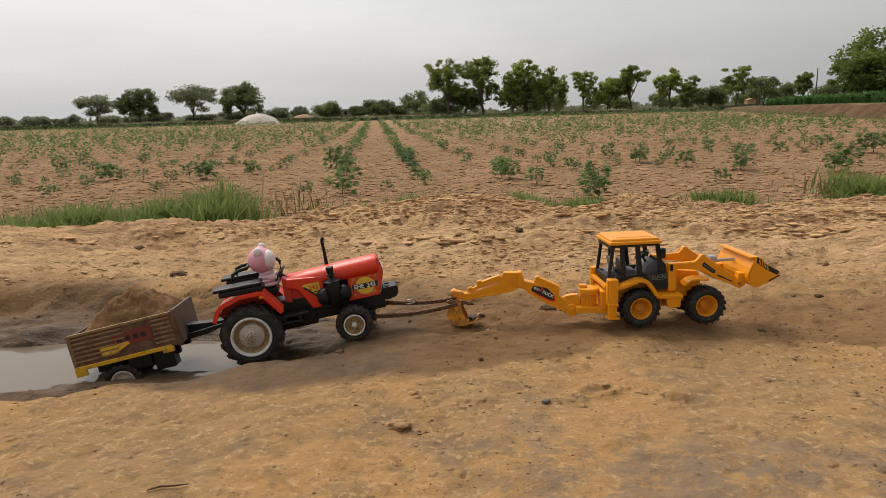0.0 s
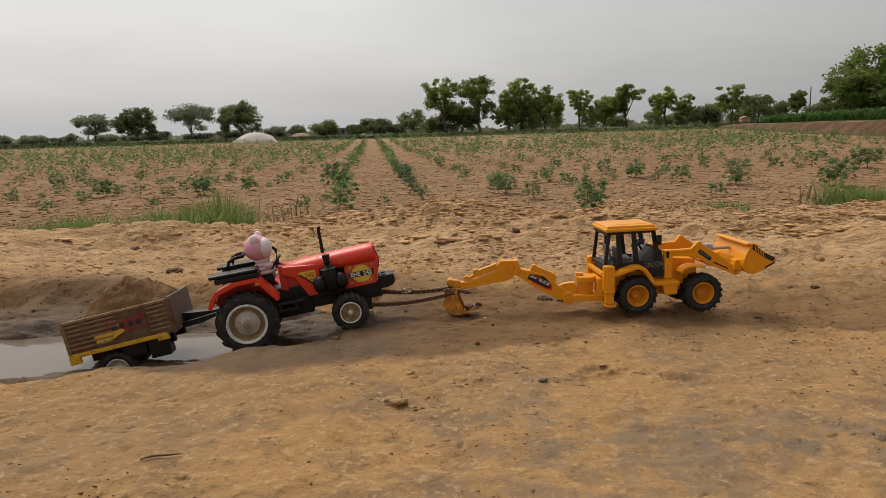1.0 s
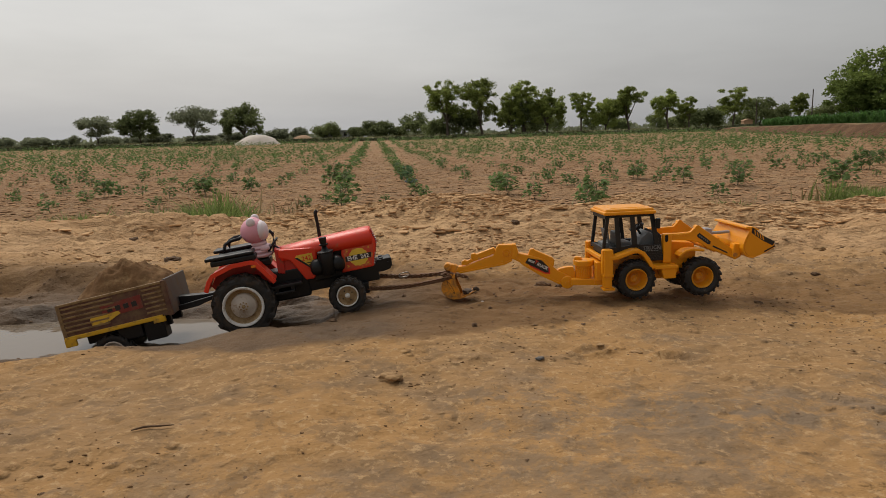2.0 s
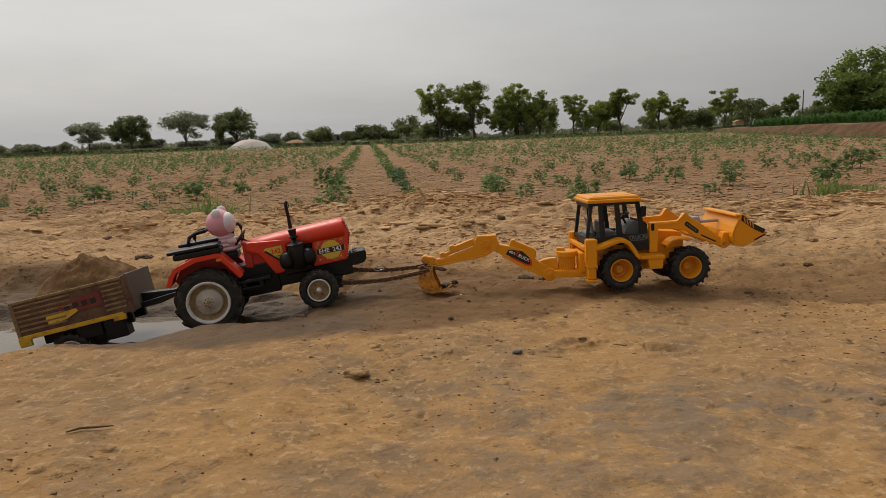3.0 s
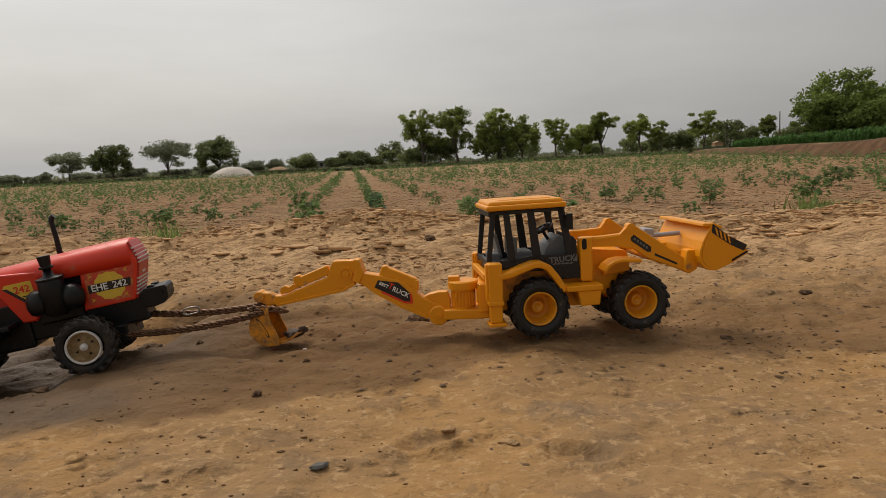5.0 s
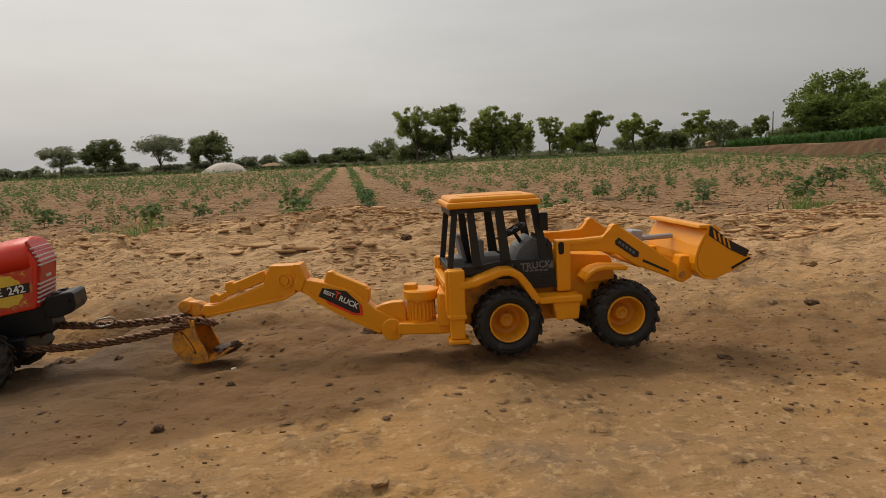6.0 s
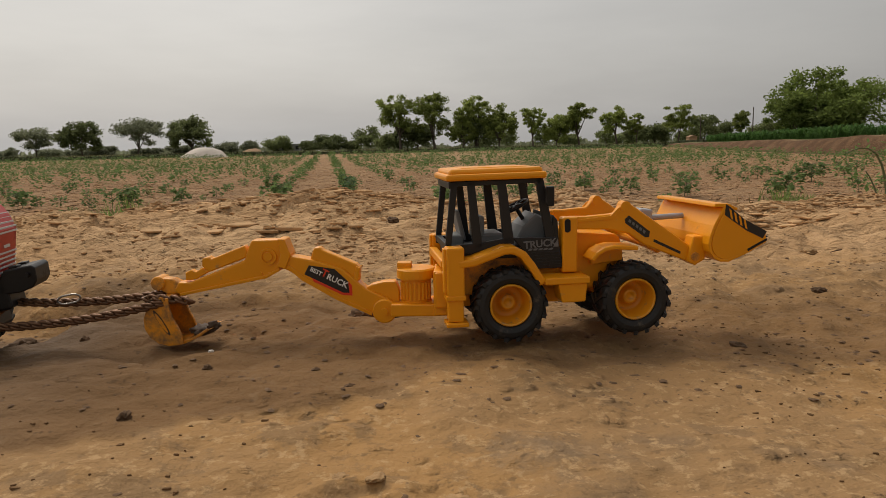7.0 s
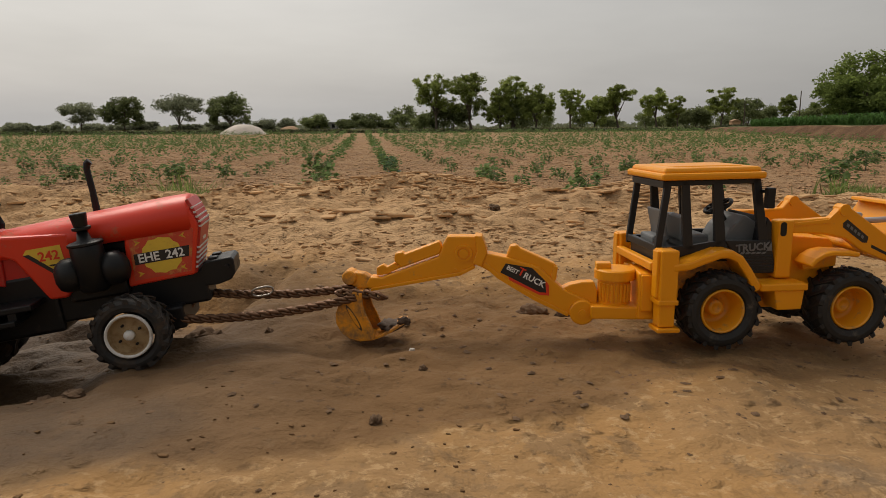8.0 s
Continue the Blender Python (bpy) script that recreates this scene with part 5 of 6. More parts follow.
doll = solid("doll", b, [DOLL_PINK, DOLL_WHITE, DOLL_STRIPE], "small pink and white vinyl doll on the tractor seat", "doll", T_AT)

# ---- toy trailer sunk in the puddle ----
R_AT = Matrix.Translation((-0.2775, 0.6470, 0.0620)) @ pose(0, 0, 0, 0, 0, 7.5) @ pose(0, 0, 0, -4.0, -11.0, 0)
TRAILER_AT = R_AT @ Matrix.Translation((-0.052, 0.035, -0.066))
trailer = thing("toy_trailer", "muddy toy tipping trailer sunk in the puddle", "toy vehicle", TRAILER_AT)
RIN = Matrix.Translation((0.052, -0.035, 0.066))


def rp(name, bm, mat, parent=None, label="", smooth=False):
    return part(name, bm, mat, parent or trailer, label, RIN if parent is None else None, smooth)


near = rp("side_board", block(-105, 0, 0, 2.4, -34, 0, 0.5), MAROON, None, "maroon ribbed tin side board caked with mud")
far = rp("side_board", block(-105, 0, 67.6, 70, -34, 0, 0.5), TIN_INSIDE, None, "dark tin side board")
rp("front_board", block(-2.2, 0.6, 0, 70, -34.5, 2.0, 0.5), TIN_INSIDE, None, "dark worn tin front board")
rp("tail_board", block(-106, -103.4, 0, 70, -33, -1, 0.5), MAROON)
rp("trailer_bed", block(-104, -1, 1, 69, -34.5, -31, 0.4), TIN_INSIDE)
for k in range(6):
    z = -4.5 - 4.6 * k
    rp("side_rib", block(-104.4, -60 if k > 2 else -52, -0.9, 0.4, z - 1.1, z + 0.7, 0.3), RIB, near)
    rp("side_rib", block(-24, -4.5, -0.9, 0.4, z - 1.1, z + 0.7, 0.3), RIB, near)
rp("top_rail", block(-105.4, 0.4, -0.9, 2.8, -2.0, 0.6, 0.4), RIB, near)
rp("front_post", block(-4.0, 0.8, -1.2, 3.0, -35, 0.8, 0.5), MAROON, near)
rp("tail_post", block(-106.4, -103.0, -1.2, 3.0, -37, 0.4, 0.5), RIB, near)
rp("bottom_rail", block(-106, -10, -1.6, 3.0, -36.4, -32.2, 0.6), RAIL_YELLOW, near, "yellow bottom rail")
for x0, x1, z in ((-106.6, -95.5, -42.5), (-20, -8, -39.5)):
    rp("rail_tab", block(x0, x1, -1.8, 1.2, z, -34, 0.6), RAIL_YELLOW, near)
board = rp("side_sticker", plate([(-66, -10), (-26, -7.5), (-26, -21), (-64, -22)], -0.55, 0.1, 0), RED_WORN, near, "worn red sticker")
rp("sticker_patch", plate([(-78, -20), (-70, -17.5), (-60, -19), (-50, -18.2), (-48, -21), (-60, -26), (-77, -28)], -0.75, 0.1, 0), STICKER_YELLOW, near, "worn yellow sticker")
for k in range(4):
    rp("print_bar", plate([(-60 + 8 * k, -13), (-55 + 8 * k, -12.4), (-54.6 + 8 * k, -17.4), (-59.6 + 8 * k, -17.8)], -0.85, -0.4, 0), STICKER_BLACK, board)
rp("chassis_beam", block(-92, -8, 14, 20, -46, -34.5, 0.8), BLACK)
rp("chassis_beam", block(-92, -8, 50, 56, -46, -34.5, 0.8), BLACK)
rp("spring_box", block(-58, -34, 4, 20, -50, -36, 1.2, bm=block(-32, -12, 3, 20, -56, -36, 1.2)), BLACK)
rp("axle", tube([(-67, 6, -59), (-67, 64, -59)], 2.4, 12), BLACK)
for flip in (False, True):
    at = RIN @ pose(-67 * MM, (2 if not flip else 68) * MM, -59 * MM, 0, 13, 180 if flip else 0)
    ty = part("wheel", tyre_mesh(20, 14, 1.5), RUBBER_MUDDY, trailer, "wet muddy black tyre", at)
    tread(ty, 20, 14, 16, 1.5, RUBBER_MUDDY)
    part("rim", lathe([(1.0, 12.0), (-0.3, 11.8), (0.2, 10.4), (3.4, 9.4), (3.8, 3.0), (2.0, 2.6), (2.0, 0.0)], "y", 32, caps=False), WHITE_DIRTY, ty, "muddy white rim", smooth=True)
rp("drawbar", plate([(0, -21), (0, -31), (14, -31.5), (44, -31), (57, -29.5), (57, -26), (30, -25.5), (12, -23)], 28, 42, 0.8, bm=plate([(0, -30), (0, -35.5), (20, -35), (44, -30), (44, -27.5)], 20, 26, 0.6)), BLACK, None, "black drawbar to the tractor hitch")

# heap of soil filling the trailer
b = bmesh.new()
NXS, NYS = 66, 44
grid = []
for j in range(NYS):
    row = []
    for i in range(NXS):
        u, v = i / (NXS - 1), j / (NYS - 1)
        x, y = -102.8 + 100.0 * u, 3 + 64 * v
        ridge = max(0.0, 1 - abs((u - 0.56) / 0.52) ** 1.9) * (1 - abs(2 * v - 1) ** 2.2)
        n = noise.fractal(Vector((x * 0.06, y * 0.06, 3.1)), 0.9, 2.1, 5)
        n2 = noise.noise(Vector((x * 0.28, y * 0.28, 7.7)))
        z = -4.5 + 31 * ridge ** 1.1 + 6.0 * n * (0.25 + ridge) + 1.3 * n2 * (0.4 + ridge) - 4.5 * max(0.0, noise.noise(Vector((x * 0.11, y * 0.11, 1.7)))) * ridge
        if i in (0, NXS - 1) or j in (0, NYS - 1):
            z = -6
        row.append(b.verts.new((x * MM, y * MM, z * MM)))
    grid.append(row)
for j in range(NYS - 1):
    for i in range(NXS - 1):
        f = b.faces.new((grid[j][i], grid[j][i + 1], grid[j + 1][i + 1], grid[j + 1][i]))
        f.smooth = True
edge_loop = [grid[0][i] for i in range(NXS)] + [grid[j][-1] for j in range(1, NYS)] + [grid[-1][i] for i in range(NXS - 2, -1, -1)] + [grid[j][0] for j in range(NYS - 2, 0, -1)]
base_loop = [b.verts.new((v.co.x, v.co.y, -30.8 * MM)) for v in edge_loop]
for k in range(len(edge_loop)):
    n = (k + 1) % len(edge_loop)
    b.faces.new((edge_loop[k], edge_loop[n], base_loop[n], base_loop[k]))
b.faces.new(base_loop)
solid("soil_heap", b, LOAD_SOIL, "heaped load of crumbly brown soil filling the trailer", "soil heap", R_AT, kind="stuff")

# ---- rusty chain between the tractor's front axle and the backhoe bucket ----
def chain_link():
    pts = []
    for k in range(17):
        a = 2 * math.pi * k / 16
        pts.append((2.5 * math.cos(a) + (0.9 if math.cos(a) > 0 else -0.9), 1.75 * math.sin(a), 0.9 * math.sin(2 * a)))
    return tube(pts, 0.92, 7, caps=False)


chain = thing("tow_chain", "rusty twisted chain tied from tractor axle to digging bucket", "chain", Matrix.Translation((-0.03, 0.69, 0.04)))
link_mesh = mesh_of("chain_link", chain_link(), CHAIN_RUST, True)


def run_chain(a, z_sag, c, count):
    a, c = Vector(a), Vector(c)
    for k in range(count):
        u = (k + 0.5) / count
        p = a.lerp(c, u) - Vector((0, 0, z_sag * 4 * u * (1 - u)))
        q = a.lerp(c, u + 0.02) - Vector((0, 0, z_sag * 4 * (u + 0.02) * (1 - u - 0.02)))
        ob = new("chain_link", link_mesh)
        ob.parent = chain
        turn = (q - p).to_track_quat("X", "Z").to_matrix().to_4x4()
        ob.matrix_basis = chain.matrix_basis.inverted() @ Matrix.Translation(p) @ turn @ pose(0, 0, 0, 90 * k + 38, 0, 0)


def from_tractor(x, y, z):
    return T_AT @ Vector((x * MM, y * MM, z * MM))


def from_hoe(x, y, z):
    return HOE_WORLD @ Vector((x * MM, y * MM, z * MM))


run_chain(from_tractor(118, 40, 2), 0.004, from_hoe(-122, 0, 10.5), 38)
run_chain(from_tractor(110, 22, -8), 0.005, from_hoe(-117, -8, 8.0), 43)
run_chain(from_hoe(-132, -9, 8.6), -0.001, from_hoe(-107, -10, 7.0), 8)
run_chain(from_tractor(112, 26, -10), 0.0, from_tractor(128, 44, -8), 6)
loop = tube([(4.2 * math.cos(a) + (1.6 if math.cos(a) > 0 else -1.6), 0, 2.5 * math.sin(a)) for a in [k * math.pi / 10 for k in range(21)]], 0.6, 8, caps=False)
p = from_tractor(118, 40, 2).lerp(from_hoe(-122, 0, 10.5), 0.48) + Vector((0, -0.003, -0.0015))
ring_ob = part("steel_ring", loop, STEEL, chain, "bright steel ring joining the chain", chain.matrix_basis.inverted() @ Matrix.Translation(p) @ pose(0, 0, 0, 10, -8, 10), True)

# ---- clods, stones and sticks lying on the track ----
def lump(seed, rx, ry, rz, rough=0.35, sub=3):
    b = bmesh.new()
    bmesh.ops.create_icosphere(b, subdivisions=sub, radius=1)
    off = Vector((seed * 3.17, seed * 1.31, seed * 0.77))
    for v in b.verts:
        n = noise.fractal(v.co * 1.6 + off, 0.6, 2.2, 5)
        c = v.co * (1 + rough * n)
        v.co = (c.x * rx, c.y * ry, max(c.z, -0.45) * rz)
    for f in b.faces:
        f.smooth = True
    return b


CLODS = ((-0.041, 0.466, 13, CLOD, 0.5), (0.131, 0.540, 5, CLOD, 0.3), (0.028, 0.595, 4.8, CLOD_DARK, 0.8), (0.116, 0.761, 14, CLOD_DARK, 0.7), (0.136, 0.757, 10, CLOD_DARK, 0.7),
         (0.046, 0.648, 3.5, CLOD_DARK, 0.8), (-0.130, 0.640, 11, CLOD_DARK, 0.45), (-0.110, 0.630, 8, CLOD_DARK, 0.4), (-0.087, 0.735, 16, CLOD_DARK, 0.7), (-0.075, 0.720, 7, CLOD_DARK, 0.7),
         (0.119, 0.543, 5, CLOD, 0.3), (0.158, 0.528, 6, CLOD, 0.3), (0.448, 1.372, 20, CLOD_DARK, 0.6), (0.131, 1.225, 17, CLOD_DARK, 0.5), (-0.396, 0.952, 22, CLOD_DARK, 0.35),
         (-0.300, 1.300, 18, CLOD, 0.5), (0.020, 1.180, 12, CLOD, 0.5), (-0.045, 0.721, 4.5, CLOD_DARK, 0.7), (0.33, 0.682, 6, CLOD_DARK, 0.5), (0.455, 0.800, 7, CLOD_DARK, 0.6), (0.556, 0.970, 14, CLOD, 0.5), (-0.55, 1.16, 15, CLOD_DARK, 0.45), (0.075, 1.45, 20, CLOD, 0.4))
for k, (x, y, r, mat, flat) in enumerate(CLODS):
    r *= 0.58
    b = lump(k + 1, r * MM * 1.2, r * MM * 0.85, r * MM * flat, 0.45, 4)
    dark = mat is CLOD_DARK
    solid("clod", b, mat, "damp dark clod of mud on the track" if dark else "dry tan clod of soil on the track", "clod", pose(x, y, floor_at(x, y) + 0.25 * r * MM * flat, 0, 0, k * 47), "clods on the track")
solid("stone", lump(40, 0.0042, 0.0022, 0.0011, 0.4), STONE_GREY, "small flat grey stone on dry sand", "stone", pose(0.0755, 0.506, floor_at(0.0755, 0.506) + 0.001, 0, 0, 15))
solid("stone", lump(41, 0.0016, 0.0013, 0.0011, 0.4), PALE, "tiny pale pebble on the mud", "stone", pose(0.040, 0.677, floor_at(0.04, 0.677) + 0.001))
for x, y, ln, turn in ((-0.176, 0.381, 0.024, 14), (-0.30, 1.05, 0.05, -20), (0.60, 0.98, 0.05, 25)):
    z = floor_at(x, y) + 0.0008
    solid("twig", tube([(-ln / 2, 0, 0), (-ln * 0.2, 0.001, 0.0008), (ln * 0.2, -0.001, 0.001), (ln / 2, 0.0005, 0)], [0.0004, 0.0007, 0.0006, 0.0003], 7, scale=1.0), CLOD_DARK, "thin dark twig lying on the soil", "twig", pose(x, y, z, 0, 0, turn))

CRUST = material("dry_crust", (0.50, 0.312, 0.163), 0.95, vary=0.3, scale=90, bump=0.6, bump_scale=300, per_piece=0.3, spec=0.1)
rng = np.random.default_rng(7)


def scatter_mesh(name, verts, faces, mat, label, category):
    m = bpy.data.meshes.new(name)
    m.from_pydata(verts, [], faces)
    for one in mat if isinstance(mat, (list, tuple)) else [mat]:
        m.materials.append(one)
    return tagged(new(name, m), label, category, kind="stuff")


OCTA = [(1, 0, 0), (0, 1, 0), (-1, 0, 0), (0, -1, 0), (0.1, 0.1, 1), (0, 0, -0.6), (0.72, 0.7, 0.35), (-0.7, 0.72, 0.4), (-0.72, -0.7, 0.3), (0.7, -0.72, 0.42)]
OCTA_F = [(0, 6, 4), (6, 1, 4), (1, 7, 4), (7, 2, 4), (2, 8, 4), (8, 3, 4), (3, 9, 4), (9, 0, 4), (0, 5, 6), (6, 5, 1), (1, 5, 7), (7, 5, 2), (2, 5, 8), (8, 5, 3), (3, 5, 9), (9, 5, 0)]


def crumbs(name, xs, ys, rs, mat, label):
    zs = [floor_at(x, y) for x, y in zip(xs, ys)]
    verts, faces = [], []
    for x, y, z, r in zip(xs, ys, zs, rs):
        a = rng.uniform(0, 6.28)
        sx, sy, sz = r * rng.uniform(0.8, 1.5), r * rng.uniform(0.6, 1.0), r * rng.uniform(0.22, 0.55)
        n = len(verts)
        ca, sa = math.cos(a), math.sin(a)
        for vx, vy, vz in OCTA:
            k = rng.uniform(0.75, 1.2)
            vx, vy = vx * sx * k, vy * sy * k
            verts.append((x + vx * ca - vy * sa, y + vx * sa + vy * ca, z + vz * sz + 0.2 * sz))
        faces += [tuple(n + i for i in f) for f in OCTA_F]
    return scatter_mesh(name, verts, faces, mat, label, "soil crumbs")


n = 11000
xs, ys = rng.uniform(-0.75, 0.85, n), rng.uniform(0.28, 0.95, n)
keep = (ys > 0.60) | (rng.random(n) < 0.09)
xs, ys = xs[keep], ys[keep]
crumbs("soil_crumbs", xs, ys, 0.0004 + np.where(ys > 0.60, 0.0019, 0.0012) * rng.random(len(xs)) ** 4, CLOD_DARK, "scattered tiny dark soil crumbs on the track")


def slabs(name, xs, ys, rs, mat, label, thin=0.12, thick_most=0.30):
    """Thin broken plates of crust, tilted a little, with uneven outlines."""
    verts, faces = [], []
    for x, y, rad in zip(xs.tolist(), ys.tolist(), rs.tolist()):
        z = floor_at(x, y)
        n, i = int(rng.integers(5, 9)), len(verts)
        a0, tx, ty = rng.uniform(0, 6.28), rng.uniform(-0.14, 0.14), rng.uniform(-0.22, 0.10)
        thick = 0.0006 + rad * rng.uniform(thin, thick_most)
        qs = rad * rng.uniform(0.40, 1.25, n)
        ring = [(1.35 * q * math.cos(a0 + 6.283 * k / n), 0.85 * q * math.sin(a0 + 6.283 * k / n)) for k, q in enumerate(qs.tolist())]
        for lift, k in ((0.0, 0.90), (0.7 * thick, 1.0), (thick, 0.86)):
            verts += [(x + px * k, y + py * k, z - 0.35 * thick + lift + px * tx + py * ty) for px, py in ring]
        faces.append(tuple(i + 2 * n + k for k in range(n)))
        faces += [(i + o + k, i + o + (k + 1) % n, i + o + n + (k + 1) % n, i + o + n + k) for o in (0, n) for k in range(n)]
    return scatter_mesh(name, verts, faces, mat, label, "soil flakes")


n = 44000
ys = 0.90 + 0.94 * rng.random(n) ** 0.8
xs = rng.uniform(-1, 1, n) * (0.72 * ys + 0.15)
patchy = 0.8 * fbm(xs * 3.0, ys * 6.0, 61, 3) + 0.09 + 0.20 * smooth(1.15, 1.45, ys) + 0.10 * smooth(0.2, 0.5, xs)
keep = (ys < crest(xs) + 0.06) & (patchy > rng.uniform(-0.06, 0.42, n))
xs, ys = xs[keep], ys[keep]
slabs("soil_flakes", xs, ys, (0.0014 + 0.0060 * rng.random(len(xs)) ** 3.2) * (0.75 + 0.6 * smooth(1.05, 1.5, ys)), CRUST, "crumbled dry soil flakes on the bank")
n = 15000
ys = 1.08 + 0.74 * rng.random(n) ** 0.75
xs = rng.uniform(-1, 1, n) * (0.72 * ys + 0.15)
patchy = fbm(xs * 2.4, ys * 5.0, 64, 3) + 0.16 * smooth(1.2, 1.5, ys) + 0.22 * np.exp(-((xs - 0.14) / 0.22) ** 2)
smooth_mound = np.exp(-((xs - 0.52) / 0.10) ** 2 - ((ys - 1.75) / 0.10) ** 2) + np.exp(-((xs - 0.19) / 0.07) ** 2 - ((ys - 1.76) / 0.08) ** 2)
patchy = patchy + 0.25 * np.exp(-((xs - 0.12) / 0.20) ** 2 - ((ys - 1.50) / 0.12) ** 2) - 1.2 * smooth_mound
keep = (ys < crest(xs) + 0.02) & (patchy > rng.uniform(0.02, 0.55, n))
xs, ys = xs[keep], ys[keep]
slabs("crust_plates", xs, ys, 0.0038 + 0.0095 * rng.random(len(xs)) ** 2.4, CRUST, "broken plates of dry crust heaped along the bank", 0.14, 0.30)
n = 5200
xs, ys = rng.uniform(-0.6, 0.75, n), 0.30 + 0.62 * rng.random(n) ** 0.8
keep = (fbm(xs * 6, ys * 9, 71, 3) - 0.04 + 0.12 * smooth(0.6, 0.75, ys) > rng.uniform(-0.15, 0.4, n)) & (pool(xs, ys) < -0.02)
slabs("soil_chips", xs[keep], ys[keep], 0.0004 + 0.0011 * rng.random(int(keep.sum())) ** 4, material("damp_chip", (0.19, 0.110, 0.054), 0.95, vary=0.25, scale=90, per_piece=0.4, spec=0.1), "small flat chips of damp soil on the track")
n = 42000
ys = 3.0 + 30 * rng.random(n) ** 1.7
xs = (rng.random(n) - 0.5) * 1.7 * ys
crumbs("field_clods", xs, ys, 0.009 + 0.036 * rng.random(n) ** 2.6, material("field_clod", (0.42, 0.25, 0.135), 0.95, vary=0.3, scale=9, per_piece=0.35, spec=0.1), "scattered reddish clods in the ploughed field")

# ---- young crop in rows ----
ROW = radians(6.0)


def field_spot(u, v):
    """A place from its distance across and along the rows."""
    return u * math.cos(ROW) - v * math.sin(ROW), u * math.sin(ROW) + v * math.cos(ROW)


LOBES = [(0, 0), (0.28, -0.20), (0.52, 0.16), (0.34, 0.34), (0.44, 0.74), (0.17, 0.62), (0, 1.0), (-0.17, 0.62), (-0.44, 0.74), (-0.34, 0.34), (-0.52, 0.16), (-0.28, -0.20)]


def crop_plant(seed, mat):
    r = random.Random(seed)
    root = thing("crop_plant", "young green broad-leaved crop plant in dry soil", "crop plant", Matrix.Identity(4), "crop rows")
    stems = tube([(0, 0, -0.03), (r.uniform(-0.02, 0.02), r.uniform(-0.02, 0.02), 0.12), (r.uniform(-0.03, 0.03), r.uniform(-0.03, 0.03), 0.27)], [0.006, 0.005, 0.003], 6, scale=1.0)
    leaves = bmesh.new()
    for k in range(r.randint(17, 24)):
        z = 0.05 + 0.25 * (k / 22) ** 0.85
        a = k * 2.4 + r.uniform(-0.5, 0.5)
        reach = (0.15 - 0.33 * max(z - 0.14, 0)) * r.uniform(0.5, 1.15)
        end = Vector((math.cos(a) * reach, math.sin(a) * reach, z + r.uniform(0.0, 0.07)))
        stems = tube([(0, 0, z), (end.x * 0.5, end.y * 0.5, (z + end.z) / 2 + 0.012), tuple(end)], [0.003, 0.0024, 0.0018], 5, stems, scale=1.0)
        for j in range(r.randint(2, 4)):
            size = r.uniform(0.035, 0.075)
            yaw = a + r.uniform(-1.2, 1.2)
            droop = r.uniform(-0.9, 0.5)
            m = Matrix.Translation(end * r.uniform(0.75, 1.1) + Vector((0, 0, r.uniform(-0.02, 0.03)))) @ Matrix.Rotation(yaw - math.pi / 2, 4, "Z") @ Matrix.Rotation(droop, 4, "X") @ Matrix.Rotation(r.uniform(-0.6, 0.6), 4, "Y")
            ring = []
            for x, y in LOBES:
                fold = -0.22 * abs(x) - 0.18 * y * y
                ring.append(leaves.verts.new(m @ Vector((x * size, y * size, -fold * size * 0.6 - 0.15 * size * y))))
            mid = leaves.verts.new(m @ Vector((0, 0.35 * size, -0.03 * size)))
            for i in range(len(ring)):
                leaves.faces.new((ring[i], ring[(i + 1) % len(ring)], mid))
    part("stem", stems, STEM, root)
    part("foliage", leaves, mat, root, "lobed green leaves")
    return root


MODELS = [crop_plant(100 + k, LEAF_CROP) for k in range(6)] + [crop_plant(120 + k, LEAF_BLUE) for k in range(2)]
used = set()


def plant_at(x, y, tall, k, lean=0.0):
    m = MODELS[k]
    z = floor_at(x, y)
    s = tall / 0.31
    where = pose(x, y, z, lean, lean * 0.6, (x * 977 + y * 313) % 360) @ Matrix.Diagonal((s * 1.1, s * 1.1, s, 1))
    if k not in used:
        used.add(k)
        m.matrix_basis = where
    else:
        copy_thing(m, where)


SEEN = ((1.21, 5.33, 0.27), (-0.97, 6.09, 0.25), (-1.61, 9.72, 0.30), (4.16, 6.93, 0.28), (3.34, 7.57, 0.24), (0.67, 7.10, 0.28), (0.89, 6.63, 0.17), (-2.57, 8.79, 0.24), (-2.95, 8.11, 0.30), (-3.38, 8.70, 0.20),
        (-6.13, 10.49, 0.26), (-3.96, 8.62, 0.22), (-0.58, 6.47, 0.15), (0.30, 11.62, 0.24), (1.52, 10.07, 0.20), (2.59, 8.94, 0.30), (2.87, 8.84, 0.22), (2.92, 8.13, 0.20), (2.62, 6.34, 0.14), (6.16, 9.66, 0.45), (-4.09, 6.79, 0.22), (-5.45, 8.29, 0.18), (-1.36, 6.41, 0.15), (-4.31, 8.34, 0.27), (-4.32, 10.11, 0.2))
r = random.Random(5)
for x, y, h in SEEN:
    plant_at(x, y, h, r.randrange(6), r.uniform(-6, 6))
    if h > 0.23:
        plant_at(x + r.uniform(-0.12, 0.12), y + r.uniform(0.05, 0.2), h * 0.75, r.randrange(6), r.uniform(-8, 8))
for k in range(11):
    v = 9.6 + 0.5 * k
    x, y = field_spot(0.47, v)
    plant_at(x, y, 0.17 + 0.06 * r.random(), 6 + k % 2, r.uniform(-5, 5))
count = 0
far_spots = []
